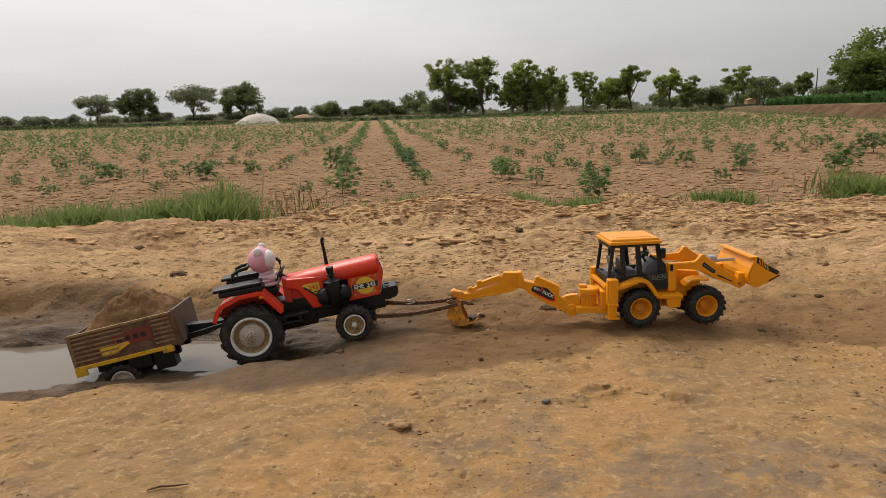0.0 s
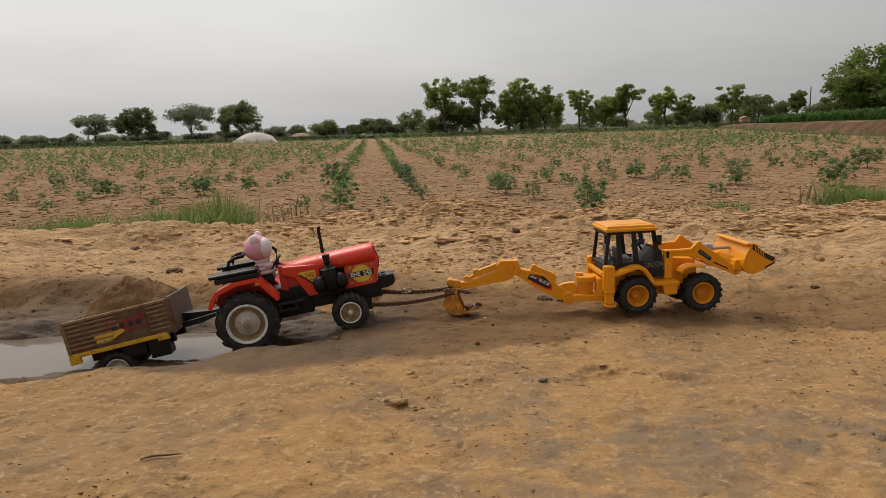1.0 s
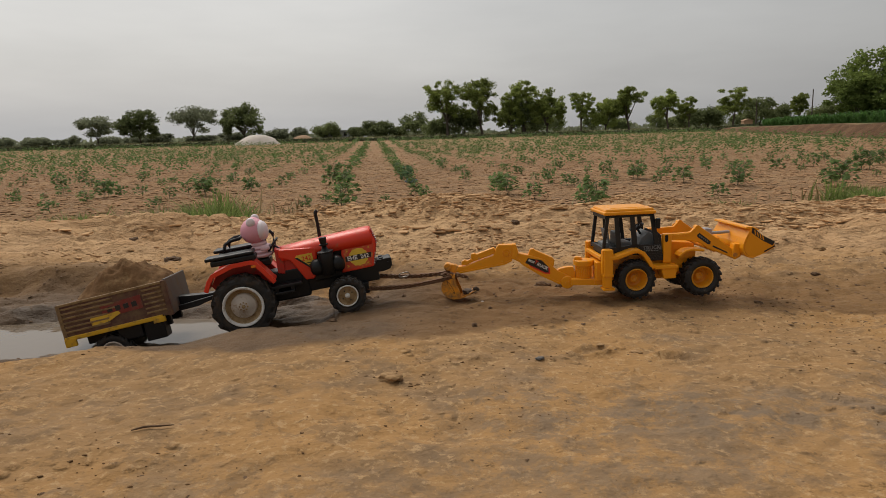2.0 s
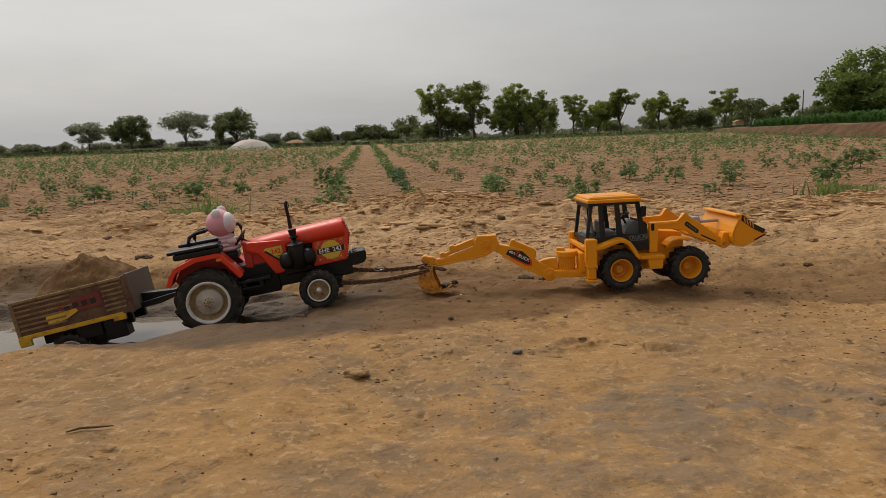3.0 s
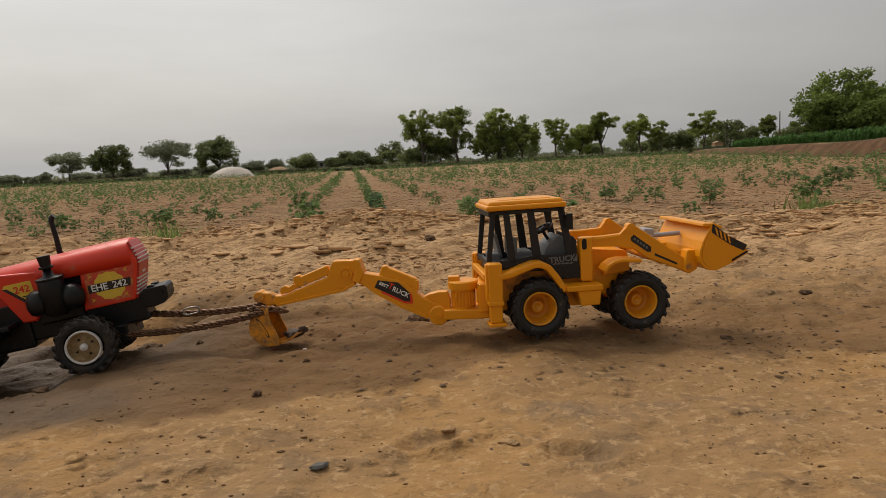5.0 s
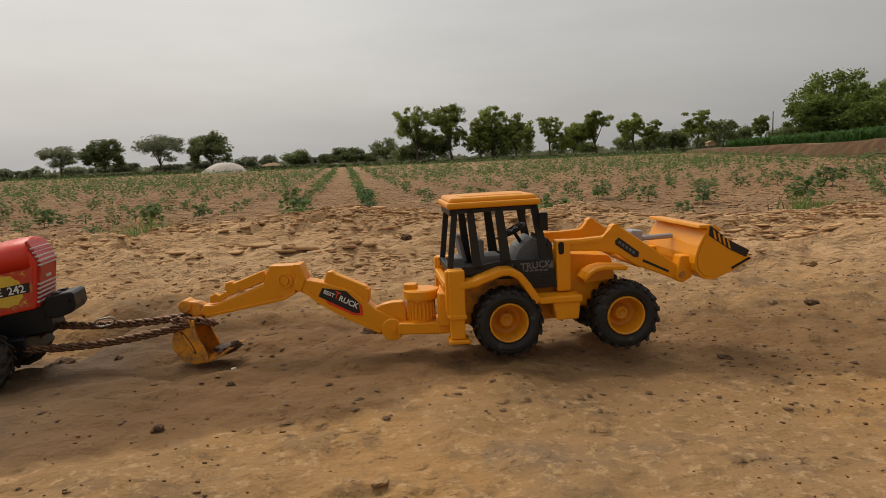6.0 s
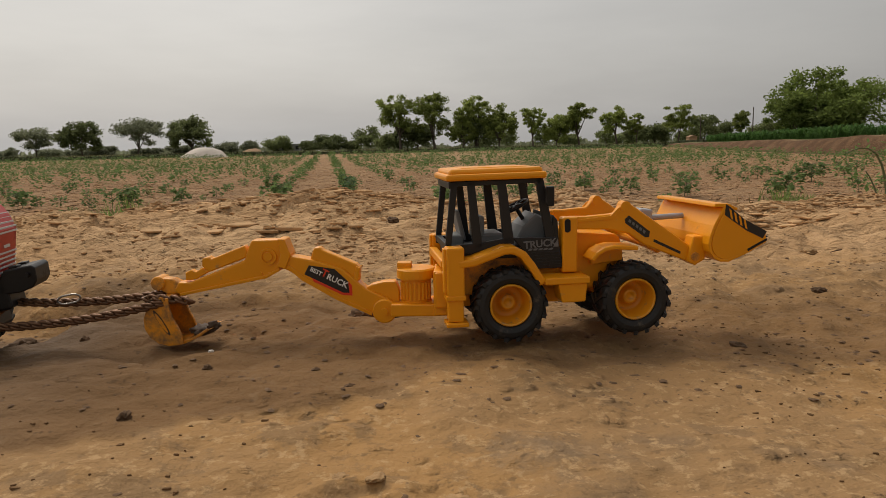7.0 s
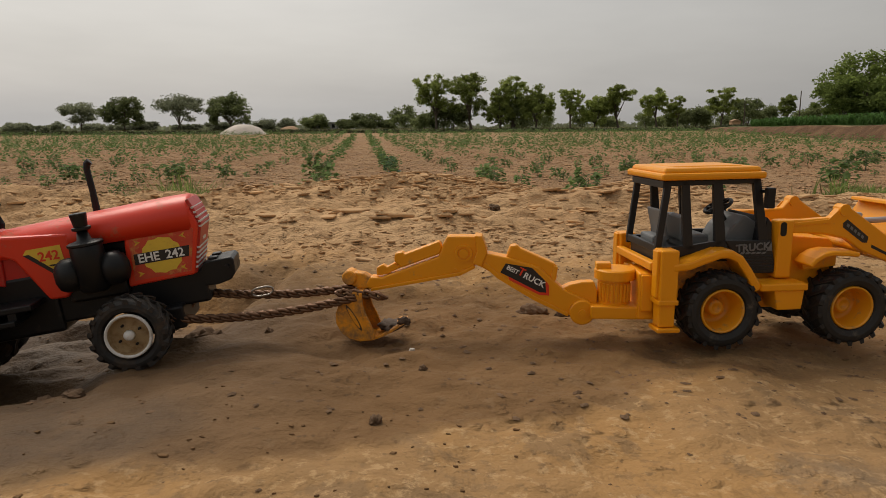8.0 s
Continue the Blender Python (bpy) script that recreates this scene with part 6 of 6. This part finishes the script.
for row in range(-95, 96):
    u = -0.48 + 0.95 * row
    v = 6.2 + r.random()
    while v < 58:
        v += r.uniform(0.42, 0.75) if v < 40 else r.uniform(0.9, 1.5)
        if abs(u) > 0.86 * v + 1.5 or r.random() < (0.30 if v < 12 else 0.22):
            continue
        x, y = field_spot(u + r.gauss(0, 0.07), v)
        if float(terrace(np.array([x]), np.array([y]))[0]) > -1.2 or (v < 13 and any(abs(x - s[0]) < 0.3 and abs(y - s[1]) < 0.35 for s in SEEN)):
            continue
        if v < 13.5 and count < 250:
            plant_at(x, y, r.uniform(0.10, 0.25), r.randrange(6), r.uniform(-7, 7))
            count += 1
        else:
            far_spots.append((x, y, r.uniform(0.18, 0.42), v))
verts, faces = [], []
for x, y, tall, v in far_spots:
    z = floor_at(x, y)
    leaves, size = (28, 0.064) if v < 24 else (18, 0.090) if v < 40 else (13, 0.12)
    for k in range(leaves):
        a, h = r.uniform(0, 6.283), tall * r.uniform(0.15, 1.0)
        rad = r.uniform(0.02, 0.16) * (1.25 - 0.6 * h / tall) * (1.0 if v < 40 else 1.9)
        c = Vector((x + math.cos(a) * rad, y + math.sin(a) * rad, z + h))
        d = Vector((math.cos(a + r.uniform(-0.8, 0.8)), math.sin(a + r.uniform(-0.8, 0.8)), r.uniform(-0.7, 0.6))).normalized() * size * r.uniform(0.7, 1.3)
        w = d.cross(Vector((r.uniform(-0.5, 0.5), r.uniform(-0.5, 0.5), 1))).normalized() * size * r.uniform(0.3, 0.5)
        i = len(verts)
        verts += [tuple(c - d * 0.5), tuple(c + w), tuple(c + d * 0.6), tuple(c - w)]
        faces.append((i, i + 1, i + 2, i + 3))
scatter_mesh("far_crop", verts, faces, LEAF_FAR, "rows of young green crop receding over the field", "crop")

# ---- grass along the foot of the bank ----
def grass(name, patches, label, mat=GRASS):
    verts, faces = [], []
    for x0, y0, x1, y1, spread, number, tall in patches:
        for k in range(number):
            t = r.random()
            x, y = x0 + (x1 - x0) * t + r.gauss(0, spread * 0.5), y0 + (y1 - y0) * t + r.gauss(0, spread)
            clump = 0.35 + 1.1 * max(0.0, noise.noise(Vector((x * 3.1, y * 3.1, 4.0))) + 0.40)
            x, y = x + r.gauss(0, 0.02), y + r.gauss(0, 0.02)
            h = tall * clump * r.uniform(0.5, 1.2)
            z = floor_at(x, y) - 0.01 if y < 3 else FIELD_Z - 0.015
            a = r.uniform(0, 6.283)
            d = Vector((math.cos(a), math.sin(a), 0))
            w = Vector((-d.y, d.x, 0)) * r.uniform(0.002, 0.0045) * (1 + y * 0.15)
            lean = r.uniform(0.1, 1.1) * h
            p0, p1, p2 = Vector((x, y, z)), Vector((x, y, z + h * 0.6)) + d * lean * 0.35, Vector((x, y, z + h)) + d * lean
            i = len(verts)
            verts += [tuple(p0 - w), tuple(p0 + w), tuple(p1 + w * 0.8), tuple(p1 - w * 0.8), tuple(p2)]
            faces += [(i, i + 1, i + 2, i + 3), (i + 3, i + 2, i + 4)]
    return scatter_mesh(name, verts, faces, mat, label, "grass")


grass("bank_grass", ((-3.3, 3.5, -2.1, 3.9, 0.26, 8000, 0.19), (-2.5, 4.0, -1.45, 4.4, 0.22, 8000, 0.23), (-1.85, 4.3, -1.4, 4.45, 0.12, 2500, 0.22), (-0.95, 4.9, -0.35, 5.0, 0.15, 500, 0.10), (-0.42, 4.6, 0.05, 4.7, 0.15, 1500, 0.13)), "strip of fresh green grass below the bank")
grass("verge_grass", ((0.42, 4.5, 0.75, 4.7, 0.16, 2600, 0.13), (0.75, 4.4, 0.95, 4.5, 0.12, 1600, 0.14), (1.85, 4.9, 2.25, 4.9, 0.12, 500, 0.12), (3.0, 4.8, 4.3, 5.0, 0.22, 9000, 0.17), (3.4, 4.6, 4.6, 4.8, 0.2, 3500, 0.14)), "tufts of green verge grass at the field's edge")
grass("dry_grass", ((-0.3, 4.6, 0.8, 4.7, 0.3, 700, 0.12), (-3.4, 4.3, -1.2, 5.2, 0.4, 900, 0.14), (2.9, 5.0, 4.4, 5.2, 0.4, 500, 0.15)), "thin dry straw-coloured grass", material("dry_grass_blade", (0.33, 0.27, 0.13), 0.8, vary=0.2, scale=9, per_piece=0.4))

for x, y, tall, bend in ((-1.22, 4.30, 0.35, 0.02), (-1.30, 4.34, 0.31, -0.06), (-3.05, 4.5, 0.12, 0.10), (-2.95, 4.45, 0.11, -0.05)):
    solid("dry_stalk", tube([(0, 0, 0), (bend * 0.3, 0, tall * 0.5), (bend, 0.01, tall * 0.85), (bend * 1.5, 0.02, tall)], [0.006, 0.006, 0.005, 0.003], 7, scale=1.0), STRAW, "bare pale dry stalk standing in the field", "dry stalk", pose(x, y, FIELD_Z - 0.01, 0, 0, 20), "dry stalks")

solid("plastic_scrap", lump_of(9, (0, 0, 20), 70, 40, 45), material("blue_grey_plastic", (0.16, 0.24, 0.30), 0.5, vary=0.3, scale=30), "crumpled blue-grey plastic scrap beside a crop row", "plastic scrap", pose(-0.50, 9.55, FIELD_Z))

# tall straggling weed on the bank
weed = thing("tall_weed", "tall straggling weed with arching thorny stems", "weed", pose(2.26, 3.05, floor_at(2.26, 3.05) - 0.02))
wl = bmesh.new()
for k, (dx, dy, top, arch) in enumerate(((-0.02, 0.0, 0.80, -0.20), (0.08, 0.05, 0.72, -0.06), (0.14, -0.05, 0.62, 0.12), (-0.02, 0.06, 0.46, -0.06), (0.05, 0.0, 0.55, 0.05), (0.2, 0.05, 0.75, 0.2))):
    pts = [(dx * t + arch * t ** 3, dy * t, top * (1.25 * t - 0.28 * t ** 3 * (2.0 if k == 0 else 0.8))) for t in [i / 10 for i in range(11)]]
    part("stem", tube(pts, [0.008 - 0.0055 * i / 10 for i in range(11)], 6, scale=1.0), STEM, weed)
    for i in range(2, 11):
        for j in range(6 if k else 4):
            c = Vector(pts[i]) + Vector((r.gauss(0, 0.03), r.gauss(0, 0.03), r.gauss(0, 0.02)))
            s = r.uniform(0.010, 0.026)
            d = Vector((r.uniform(-1, 1), r.uniform(-1, 1), r.uniform(-0.4, 0.8))).normalized() * s
            w = d.cross(Vector((0.2, 0.1, 1))).normalized() * s * 0.4
            wl.faces.new([wl.verts.new(p) for p in (c - d, c + w, c + d, c - w)])
part("foliage", wl, LEAF_CROP, weed, "small green leaves")


# ---- trees along the far side of the field ----
def tree(x, y, top, wide, mat, seed, style, label, group):
    """Tapered trunk, forking limbs and a crown of leaf clumps with gaps."""
    rr = random.Random(seed)
    z0 = floor_at(x, y)
    tall = top - z0
    root = thing("tree", label, "tree", pose(x, y, z0 - 0.1), group)
    fork = tall * {"broad": 0.26, "round": 0.16, "flat": 0.17, "bush": 0.08}[style]
    girth = 0.024 * tall if style != "bush" else 0.02 * tall
    lean = rr.uniform(-0.06, 0.06) * tall
    wood = tube([(0, 0, 0), (lean * 0.3, 0, fork * 0.5), (lean, 0, fork)], [girth * 1.25, girth, girth * 0.85], 8, scale=1.0)
    tips = []
    limbs = rr.randint(5, 7)
    for k in range(limbs):
        a = 2 * math.pi * k / limbs + rr.uniform(-0.4, 0.4)
        out = wide * 0.5 * rr.uniform(0.35, 0.85)
        up = tall * (rr.uniform(0.45, 0.90) if style != "flat" else rr.uniform(0.66, 0.88))
        if k == 0:
            out *= 0.25
            up = tall * 0.93
        end = Vector((lean + math.cos(a) * out, math.sin(a) * out, up))
        mid = Vector((lean, 0, fork)).lerp(end, 0.5) + Vector((rr.uniform(-0.1, 0.1) * out, rr.uniform(-0.1, 0.1) * out, 0.05 * tall))
        wood = tube([(lean, 0, fork * 0.95), tuple(mid), tuple(end)], [girth * 0.6, girth * 0.38, girth * 0.12], 6, wood, scale=1.0)
        tips += [(end, 1.0), (mid.lerp(end, 0.45), 0.85)]
        for j in range(3):
            b2 = mid.lerp(end, rr.uniform(0.1, 0.8))
            a2 = a + rr.uniform(-1.2, 1.2)
            e2 = b2 + Vector((math.cos(a2) * wide * 0.22, math.sin(a2) * wide * 0.22, rr.uniform(-0.06, 0.12) * tall))
            wood = tube([tuple(b2), tuple(e2)], [girth * 0.25, girth * 0.08], 5, wood, scale=1.0)
            tips.append((e2, rr.uniform(0.6, 1.0)))
    if style in ("broad", "round"):
        # clumps that fill the crown, in a few uneven lobes
        lobes = [(rr.uniform(-0.28, 0.28), rr.uniform(-0.28, 0.28), rr.uniform(0.45, 0.80)) for k in range(4)] + [(0.0, 0.0, 0.74)]
        low = 0.36 if style == "broad" else 0.20
        for k in range(38):
            lx, ly, lz = lobes[k % 5]
            a, q = rr.uniform(0, 6.283), rr.random() ** 0.6
            tips.append((Vector((lean + wide * (lx + 0.24 * q * math.cos(a)), wide * (ly + 0.24 * q * math.sin(a)), tall * min(max(lz + rr.gauss(0, 0.13), low), 0.93))), rr.uniform(0.5, 0.9)))
        if style == "round":
            for k in range(16):
                a = rr.uniform(0, 6.283)
                tips.append((Vector((lean + wide * 0.38 * math.cos(a), wide * 0.38 * math.sin(a), tall * rr.uniform(0.22, 0.5))), rr.uniform(0.6, 0.9)))
    if style == "flat":
        for k in range(16):
            a, q = rr.uniform(0, 6.283), rr.random() ** 0.5
            tips.append((Vector((lean + wide * 0.42 * q * math.cos(a), wide * 0.42 * q * math.sin(a), tall * rr.uniform(0.30, 0.84))), rr.uniform(0.6, 0.9)))
    if style == "bush":
        for k in range(12):
            a = rr.uniform(0, 6.283)
            tips.append((Vector((math.cos(a) * wide * 0.42 * rr.random() ** 0.5, math.sin(a) * wide * 0.42, tall * rr.uniform(0.15, 0.6))), 1.0))
    part("trunk", wood, BARK, root)
    gen = np.random.default_rng(seed)
    leaf = min(0.021 * wide + 0.05, 0.20) if style != "bush" else min(0.030 * wide + 0.05, 0.26)
    quads = []
    for c, k in tips:
        rad = wide * {"broad": 0.145, "round": 0.15, "flat": 0.16, "bush": 0.19}[style] * k * rr.uniform(0.75, 1.2)
        if style == "bush":
            rad = min(rad, 0.42 * tall)
            c = Vector((c.x, c.y, min(c.z, tall - 0.75 * rad)))
        else:
            c = Vector((c.x, c.y, min(c.z, tall - 0.6 * rad)))
        flat = {"broad": 0.72, "round": 0.78, "flat": 0.6, "bush": 0.8}[style]
        m = int((120 if style != "bush" else 90) * k)
        d = gen.normal(size=(m, 3))
        d *= (rad * gen.uniform(0.25, 1.1, m) / np.linalg.norm(d, axis=1))[:, None]
        p = np.array(c) + d * (1, 1, flat)
        ax = gen.normal(size=(m, 3)) * (1, 1, 0.6)
        bx = np.cross(ax, gen.normal(size=(m, 3)))
        ax *= (leaf * gen.uniform(0.6, 1.3, m) / np.linalg.norm(ax, axis=1))[:, None]
        bx *= (leaf * gen.uniform(0.35, 0.7, m) / np.linalg.norm(bx, axis=1))[:, None]
        quads.append(np.stack([p - ax, p + bx, p + ax, p - bx], 1).reshape(-1, 3))
    vs = np.concatenate(quads).tolist()
    fs = np.arange(len(vs)).reshape(-1, 4).tolist()
    cm = bpy.data.meshes.new("crown")
    cm.from_pydata(vs, [], fs)
    cm.materials.append(mat)
    crown = new("crown", cm)
    crown.parent = root
    return root


for x, y, top, w, mat, style, seed in ((-59.6, 115, 5.4, 6.4, LEAF_ACACIA_HAZE, "flat", 300), (-52.2, 115, 6.0, 7.0, LEAF_TREE_DARK, "round", 301), (-43.3, 115, 6.6, 8.6, LEAF_ACACIA_HAZE, "flat", 302), (-34.0, 115, 6.9, 7.4, LEAF_TREE_DARK, "round", 303)):
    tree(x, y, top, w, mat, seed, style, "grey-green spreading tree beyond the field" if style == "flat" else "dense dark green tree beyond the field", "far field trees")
for x, y, top, w, style, seed in ((0.5, 95, 8.1, 5.6, "broad", 320), (5.4, 95, 8.2, 5.4, "round", 321), (11.3, 96, 7.9, 4.4, "broad", 322), (9.4, 95, 6.2, 4.6, "round", 323), (14.4, 94, 6.5, 5.0, "round", 324)):
    tree(x, y, top, w, LEAF_TREE, seed, style, "leafy bright green tree in a clump", "clump of tall trees")
for x, y, top, w, seed in ((3.0, 97, 3.9, 6.0, 381), (12.0, 97, 5.0, 7.0, 382), (-1.2, 97, 3.0, 4.0, 383)):
    tree(x, y, top, w, LEAF_TREE_DARK, seed, "bush", "leafy undergrowth below the clump of trees", "clump of tall trees")
for x, y, top, w, style, seed in ((18.4, 90, 5.6, 3.4, "broad", 340), (21.6, 90, 4.6, 4.2, "round", 341), (24.8, 90, 6.1, 4.4, "broad", 342), (30.0, 90, 5.7, 3.8, "broad", 343), (32.8, 90, 4.6, 2.6, "broad", 344), (38.6, 90, 5.6, 4.0, "broad", 345), (36.9, 70, 3.7, 2.0, "broad", 346)):
    tree(x, y, top, w, LEAF_TREE, seed, style, "green roadside tree on the raised ground", "roadside trees")
tree(44.6, 70, 8.0, 8.6, LEAF_TREE_BIG, 361, "round", "large dense green tree behind the tall crop", "roadside trees")
tree(41.9, 69, 4.9, 4.6, LEAF_TREE_BIG, 364, "round", "small dense green tree beside a larger one", "roadside trees")
tree(51.0, 72, 7.0, 9.0, LEAF_TREE_BIG, 362, "round", "large dense green tree behind the tall crop", "roadside trees")
tree(45.6, 68.5, 4.0, 7.0, LEAF_TREE_BIG, 363, "bush", "leafy undergrowth below the large tree", "roadside trees")
for x, top, w, seed in ((34.4, 3.2, 3.0, 390), (37.6, 3.5, 4.2, 391), (45.0, 4.5, 4.6, 392)):
    tree(x, 96, top, w, LEAF_TREE_DARK, seed, "bush", "dark rounded bush on the raised ground", "roadside bushes")
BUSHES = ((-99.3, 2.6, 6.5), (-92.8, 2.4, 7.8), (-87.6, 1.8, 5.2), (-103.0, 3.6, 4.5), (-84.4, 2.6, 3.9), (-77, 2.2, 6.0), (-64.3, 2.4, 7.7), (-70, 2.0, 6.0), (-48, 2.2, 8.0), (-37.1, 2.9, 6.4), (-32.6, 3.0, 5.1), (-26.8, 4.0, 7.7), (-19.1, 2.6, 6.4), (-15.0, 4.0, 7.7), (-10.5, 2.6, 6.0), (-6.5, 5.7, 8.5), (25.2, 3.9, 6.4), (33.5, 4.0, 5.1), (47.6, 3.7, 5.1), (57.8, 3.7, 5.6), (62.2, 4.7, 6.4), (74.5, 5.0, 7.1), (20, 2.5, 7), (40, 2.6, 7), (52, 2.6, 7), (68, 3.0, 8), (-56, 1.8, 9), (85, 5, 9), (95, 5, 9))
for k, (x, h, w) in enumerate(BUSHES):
    tree(x, 150 + (k % 3) * 2, 0.25 + h + (0.5 if x > 20 else 0), w * 0.82, LEAF_TREE_DARK if x > -30 else LEAF_ACACIA_HAZE, 400 + k, "bush", "low rounded bushy tree on the skyline", "skyline bushes")

# ---- heaps, buildings and a pole on the far side ----
def heap(x, y, wide, tall, mat, label):
    b = bmesh.new()
    bmesh.ops.create_icosphere(b, subdivisions=4, radius=1)
    for v in b.verts:
        n = noise.fractal(v.co * 1.7 + Vector((x, y, 0)), 0.9, 2.0, 4)
        rr = math.hypot(v.co.x, v.co.y)
        zz = max(0.0, 1 - rr * rr) * (1 + 0.12 * n) if v.co.z > 0 else -0.1
        v.co = (v.co.x * wide / 2 * (1 + 0.1 * n), v.co.y * wide / 2.6, zz * tall)
    for f in b.faces:
        f.smooth = True
    solid("sand_mound", b, mat, label, "sand", pose(x, y, floor_at(x, y) - 0.02))


heap(-16.05, 57.5, 4.0, 0.92, PALE, "pale heap of sand at the field's end")
heap(-23.3, 110, 3.4, 0.60, SAND_HEAP, "small brown heap of sand beyond the field")
house = thing("farm_building", "small pale plastered farm building on the skyline", "building", pose(-25.4, 158, floor_at(-25.4, 158) - 0.1))
part("wall", block(-3400, 3400, -1500, 1500, 0, 1750, 0), PLASTER, house)
part("roof", block(-3600, 3600, -1700, 1700, 1750, 1900, 0), PLASTER, house)
for x in (-2300, -800, 800, 2300):
    part("window", block(x - 350, x + 350, -1530, -1480, 600, 1400, 0), BLACK, house)
hut = thing("farm_hut", "tiny brick and plaster hut between roadside trees", "building", pose(36.0, 80, floor_at(36.0, 80) - 0.05))
part("wall", block(-500, 500, -400, 400, 0, 800, 0), material("pale_brick", (0.50, 0.30, 0.18), 0.9, vary=0.2, scale=3), hut)
part("roof", plate([(-600, 780), (0, 1000), (600, 780)], -500, 500, 0), SAND_HEAP, hut)
pole = thing("utility_pole", "thin wooden utility pole by the tall crop", "pole", pose(37.1, 68, floor_at(37.1, 68)))
part("shaft", tube([(0, 0, 0), (0, 0, 3.5)], [0.07, 0.045], 8, scale=1.0), BARK, pole)
second = thing("utility_pole", "thin wooden utility pole by the tall crop", "pole", pose(36.6, 79, floor_at(36.6, 79)))
part("shaft", tube([(0, 0, 0), (0, 0, 3.0)], [0.08, 0.05], 8, scale=1.0), BARK, second)

# ---- tall crop on the raised ground ----
verts, faces = [], []
for k in range(3600):
    y = 31 + 44 * r.random()
    x = max(19.5 + (y - 29) * 0.17 + 2.2, 0.475 * y) + 14 * r.random() ** 1.3
    if x < 0.475 * y:
        continue
    z = 0.24
    tall = r.uniform(0.35, 0.75)
    for j in range(9):
        a = r.uniform(0, 6.283)
        d = Vector((math.cos(a), math.sin(a), 0))
        w = Vector((-d.y, d.x, 0)) * r.uniform(0.02, 0.05)
        h = z + tall * r.uniform(0.1, 0.7)
        p0, p1, p2 = Vector((x, y, h)), Vector((x, y, h + 0.22)) + d * 0.12, Vector((x, y, h + 0.16 + 0.15 * r.random())) + d * 0.36
        i = len(verts)
        verts += [tuple(p0 - w * 0.4), tuple(p0 + w * 0.4), tuple(p1 + w), tuple(p1 - w), tuple(p2)]
        faces += [(i, i + 1, i + 2, i + 3), (i + 3, i + 2, i + 4)]
scatter_mesh("tall_crop", verts, faces, MAIZE, "dense tall green crop on the raised ground", "crop")
def tussocks(name, spots, least, most, mat, label):
    """Three rough blades at each spot."""
    verts, faces = [], []
    for x, y in spots:
        z = floor_at(x, y)
        for j in range(3):
            s = r.uniform(least, most)
            a = r.uniform(0, 6.283)
            c = Vector((x + r.gauss(0, 0.2), y + r.gauss(0, 0.15), z + s * 0.3))
            d, w = Vector((math.cos(a) * 0.5, math.sin(a) * 0.5, 1)) * s, Vector((-math.sin(a), math.cos(a), 0)) * s * 0.35
            i = len(verts)
            verts += [tuple(c - d * 0.4 - w), tuple(c - d * 0.4 + w), tuple(c + d)]
            faces.append((i, i + 1, i + 2))
    scatter_mesh(name, verts, faces, mat, label, "grass")


tussocks("bund_grass", [(r.uniform(-62, 30), 61.5 + r.gauss(0, 0.3)) for k in range(7000)], 0.07, 0.17, material("dark_grass_blade", (0.060, 0.075, 0.026), 0.8, vary=0.25, scale=0.4, per_piece=0.4), "dark rough grass on the low bund that closes the field")
tussocks("far_grass", [(r.uniform(-100, 60), r.uniform(63, 114)) for k in range(5000)], 0.06, 0.2, material("far_grass_blade", (0.19, 0.175, 0.07), 0.8, vary=0.25, scale=0.4, per_piece=0.5), "dry yellowish grass beyond the field")

# low woods on the skyline
verts, faces = [], []
for k in range(3600):
    x = r.uniform(-190, 190)
    y = 215 + r.gauss(0, 6)
    h = max(0.0, noise.noise(Vector((x * 0.09, 1.0, 0.0))) * 2.2 + noise.noise(Vector((x * 0.31, 5.0, 0.0))) * 1.4 + 1.5)
    c = Vector((x, y, 0.3 + h * r.random() ** 0.7))
    s = r.uniform(0.5, 1.0)
    d = Vector((r.gauss(0, 1), r.gauss(0, 0.5), r.gauss(0, 1))).normalized() * s
    w = d.cross(Vector((r.gauss(0, 0.4), 1, r.gauss(0, 0.4)))).normalized() * s * 0.6
    i = len(verts)
    verts += [tuple(c - d), tuple(c + w), tuple(c + d), tuple(c - w)]
    faces.append((i, i + 1, i + 2, i + 3))
scatter_mesh("far_woods", verts, faces, LEAF_ACACIA_HAZE, "low grey-green woods along the skyline", "woods")
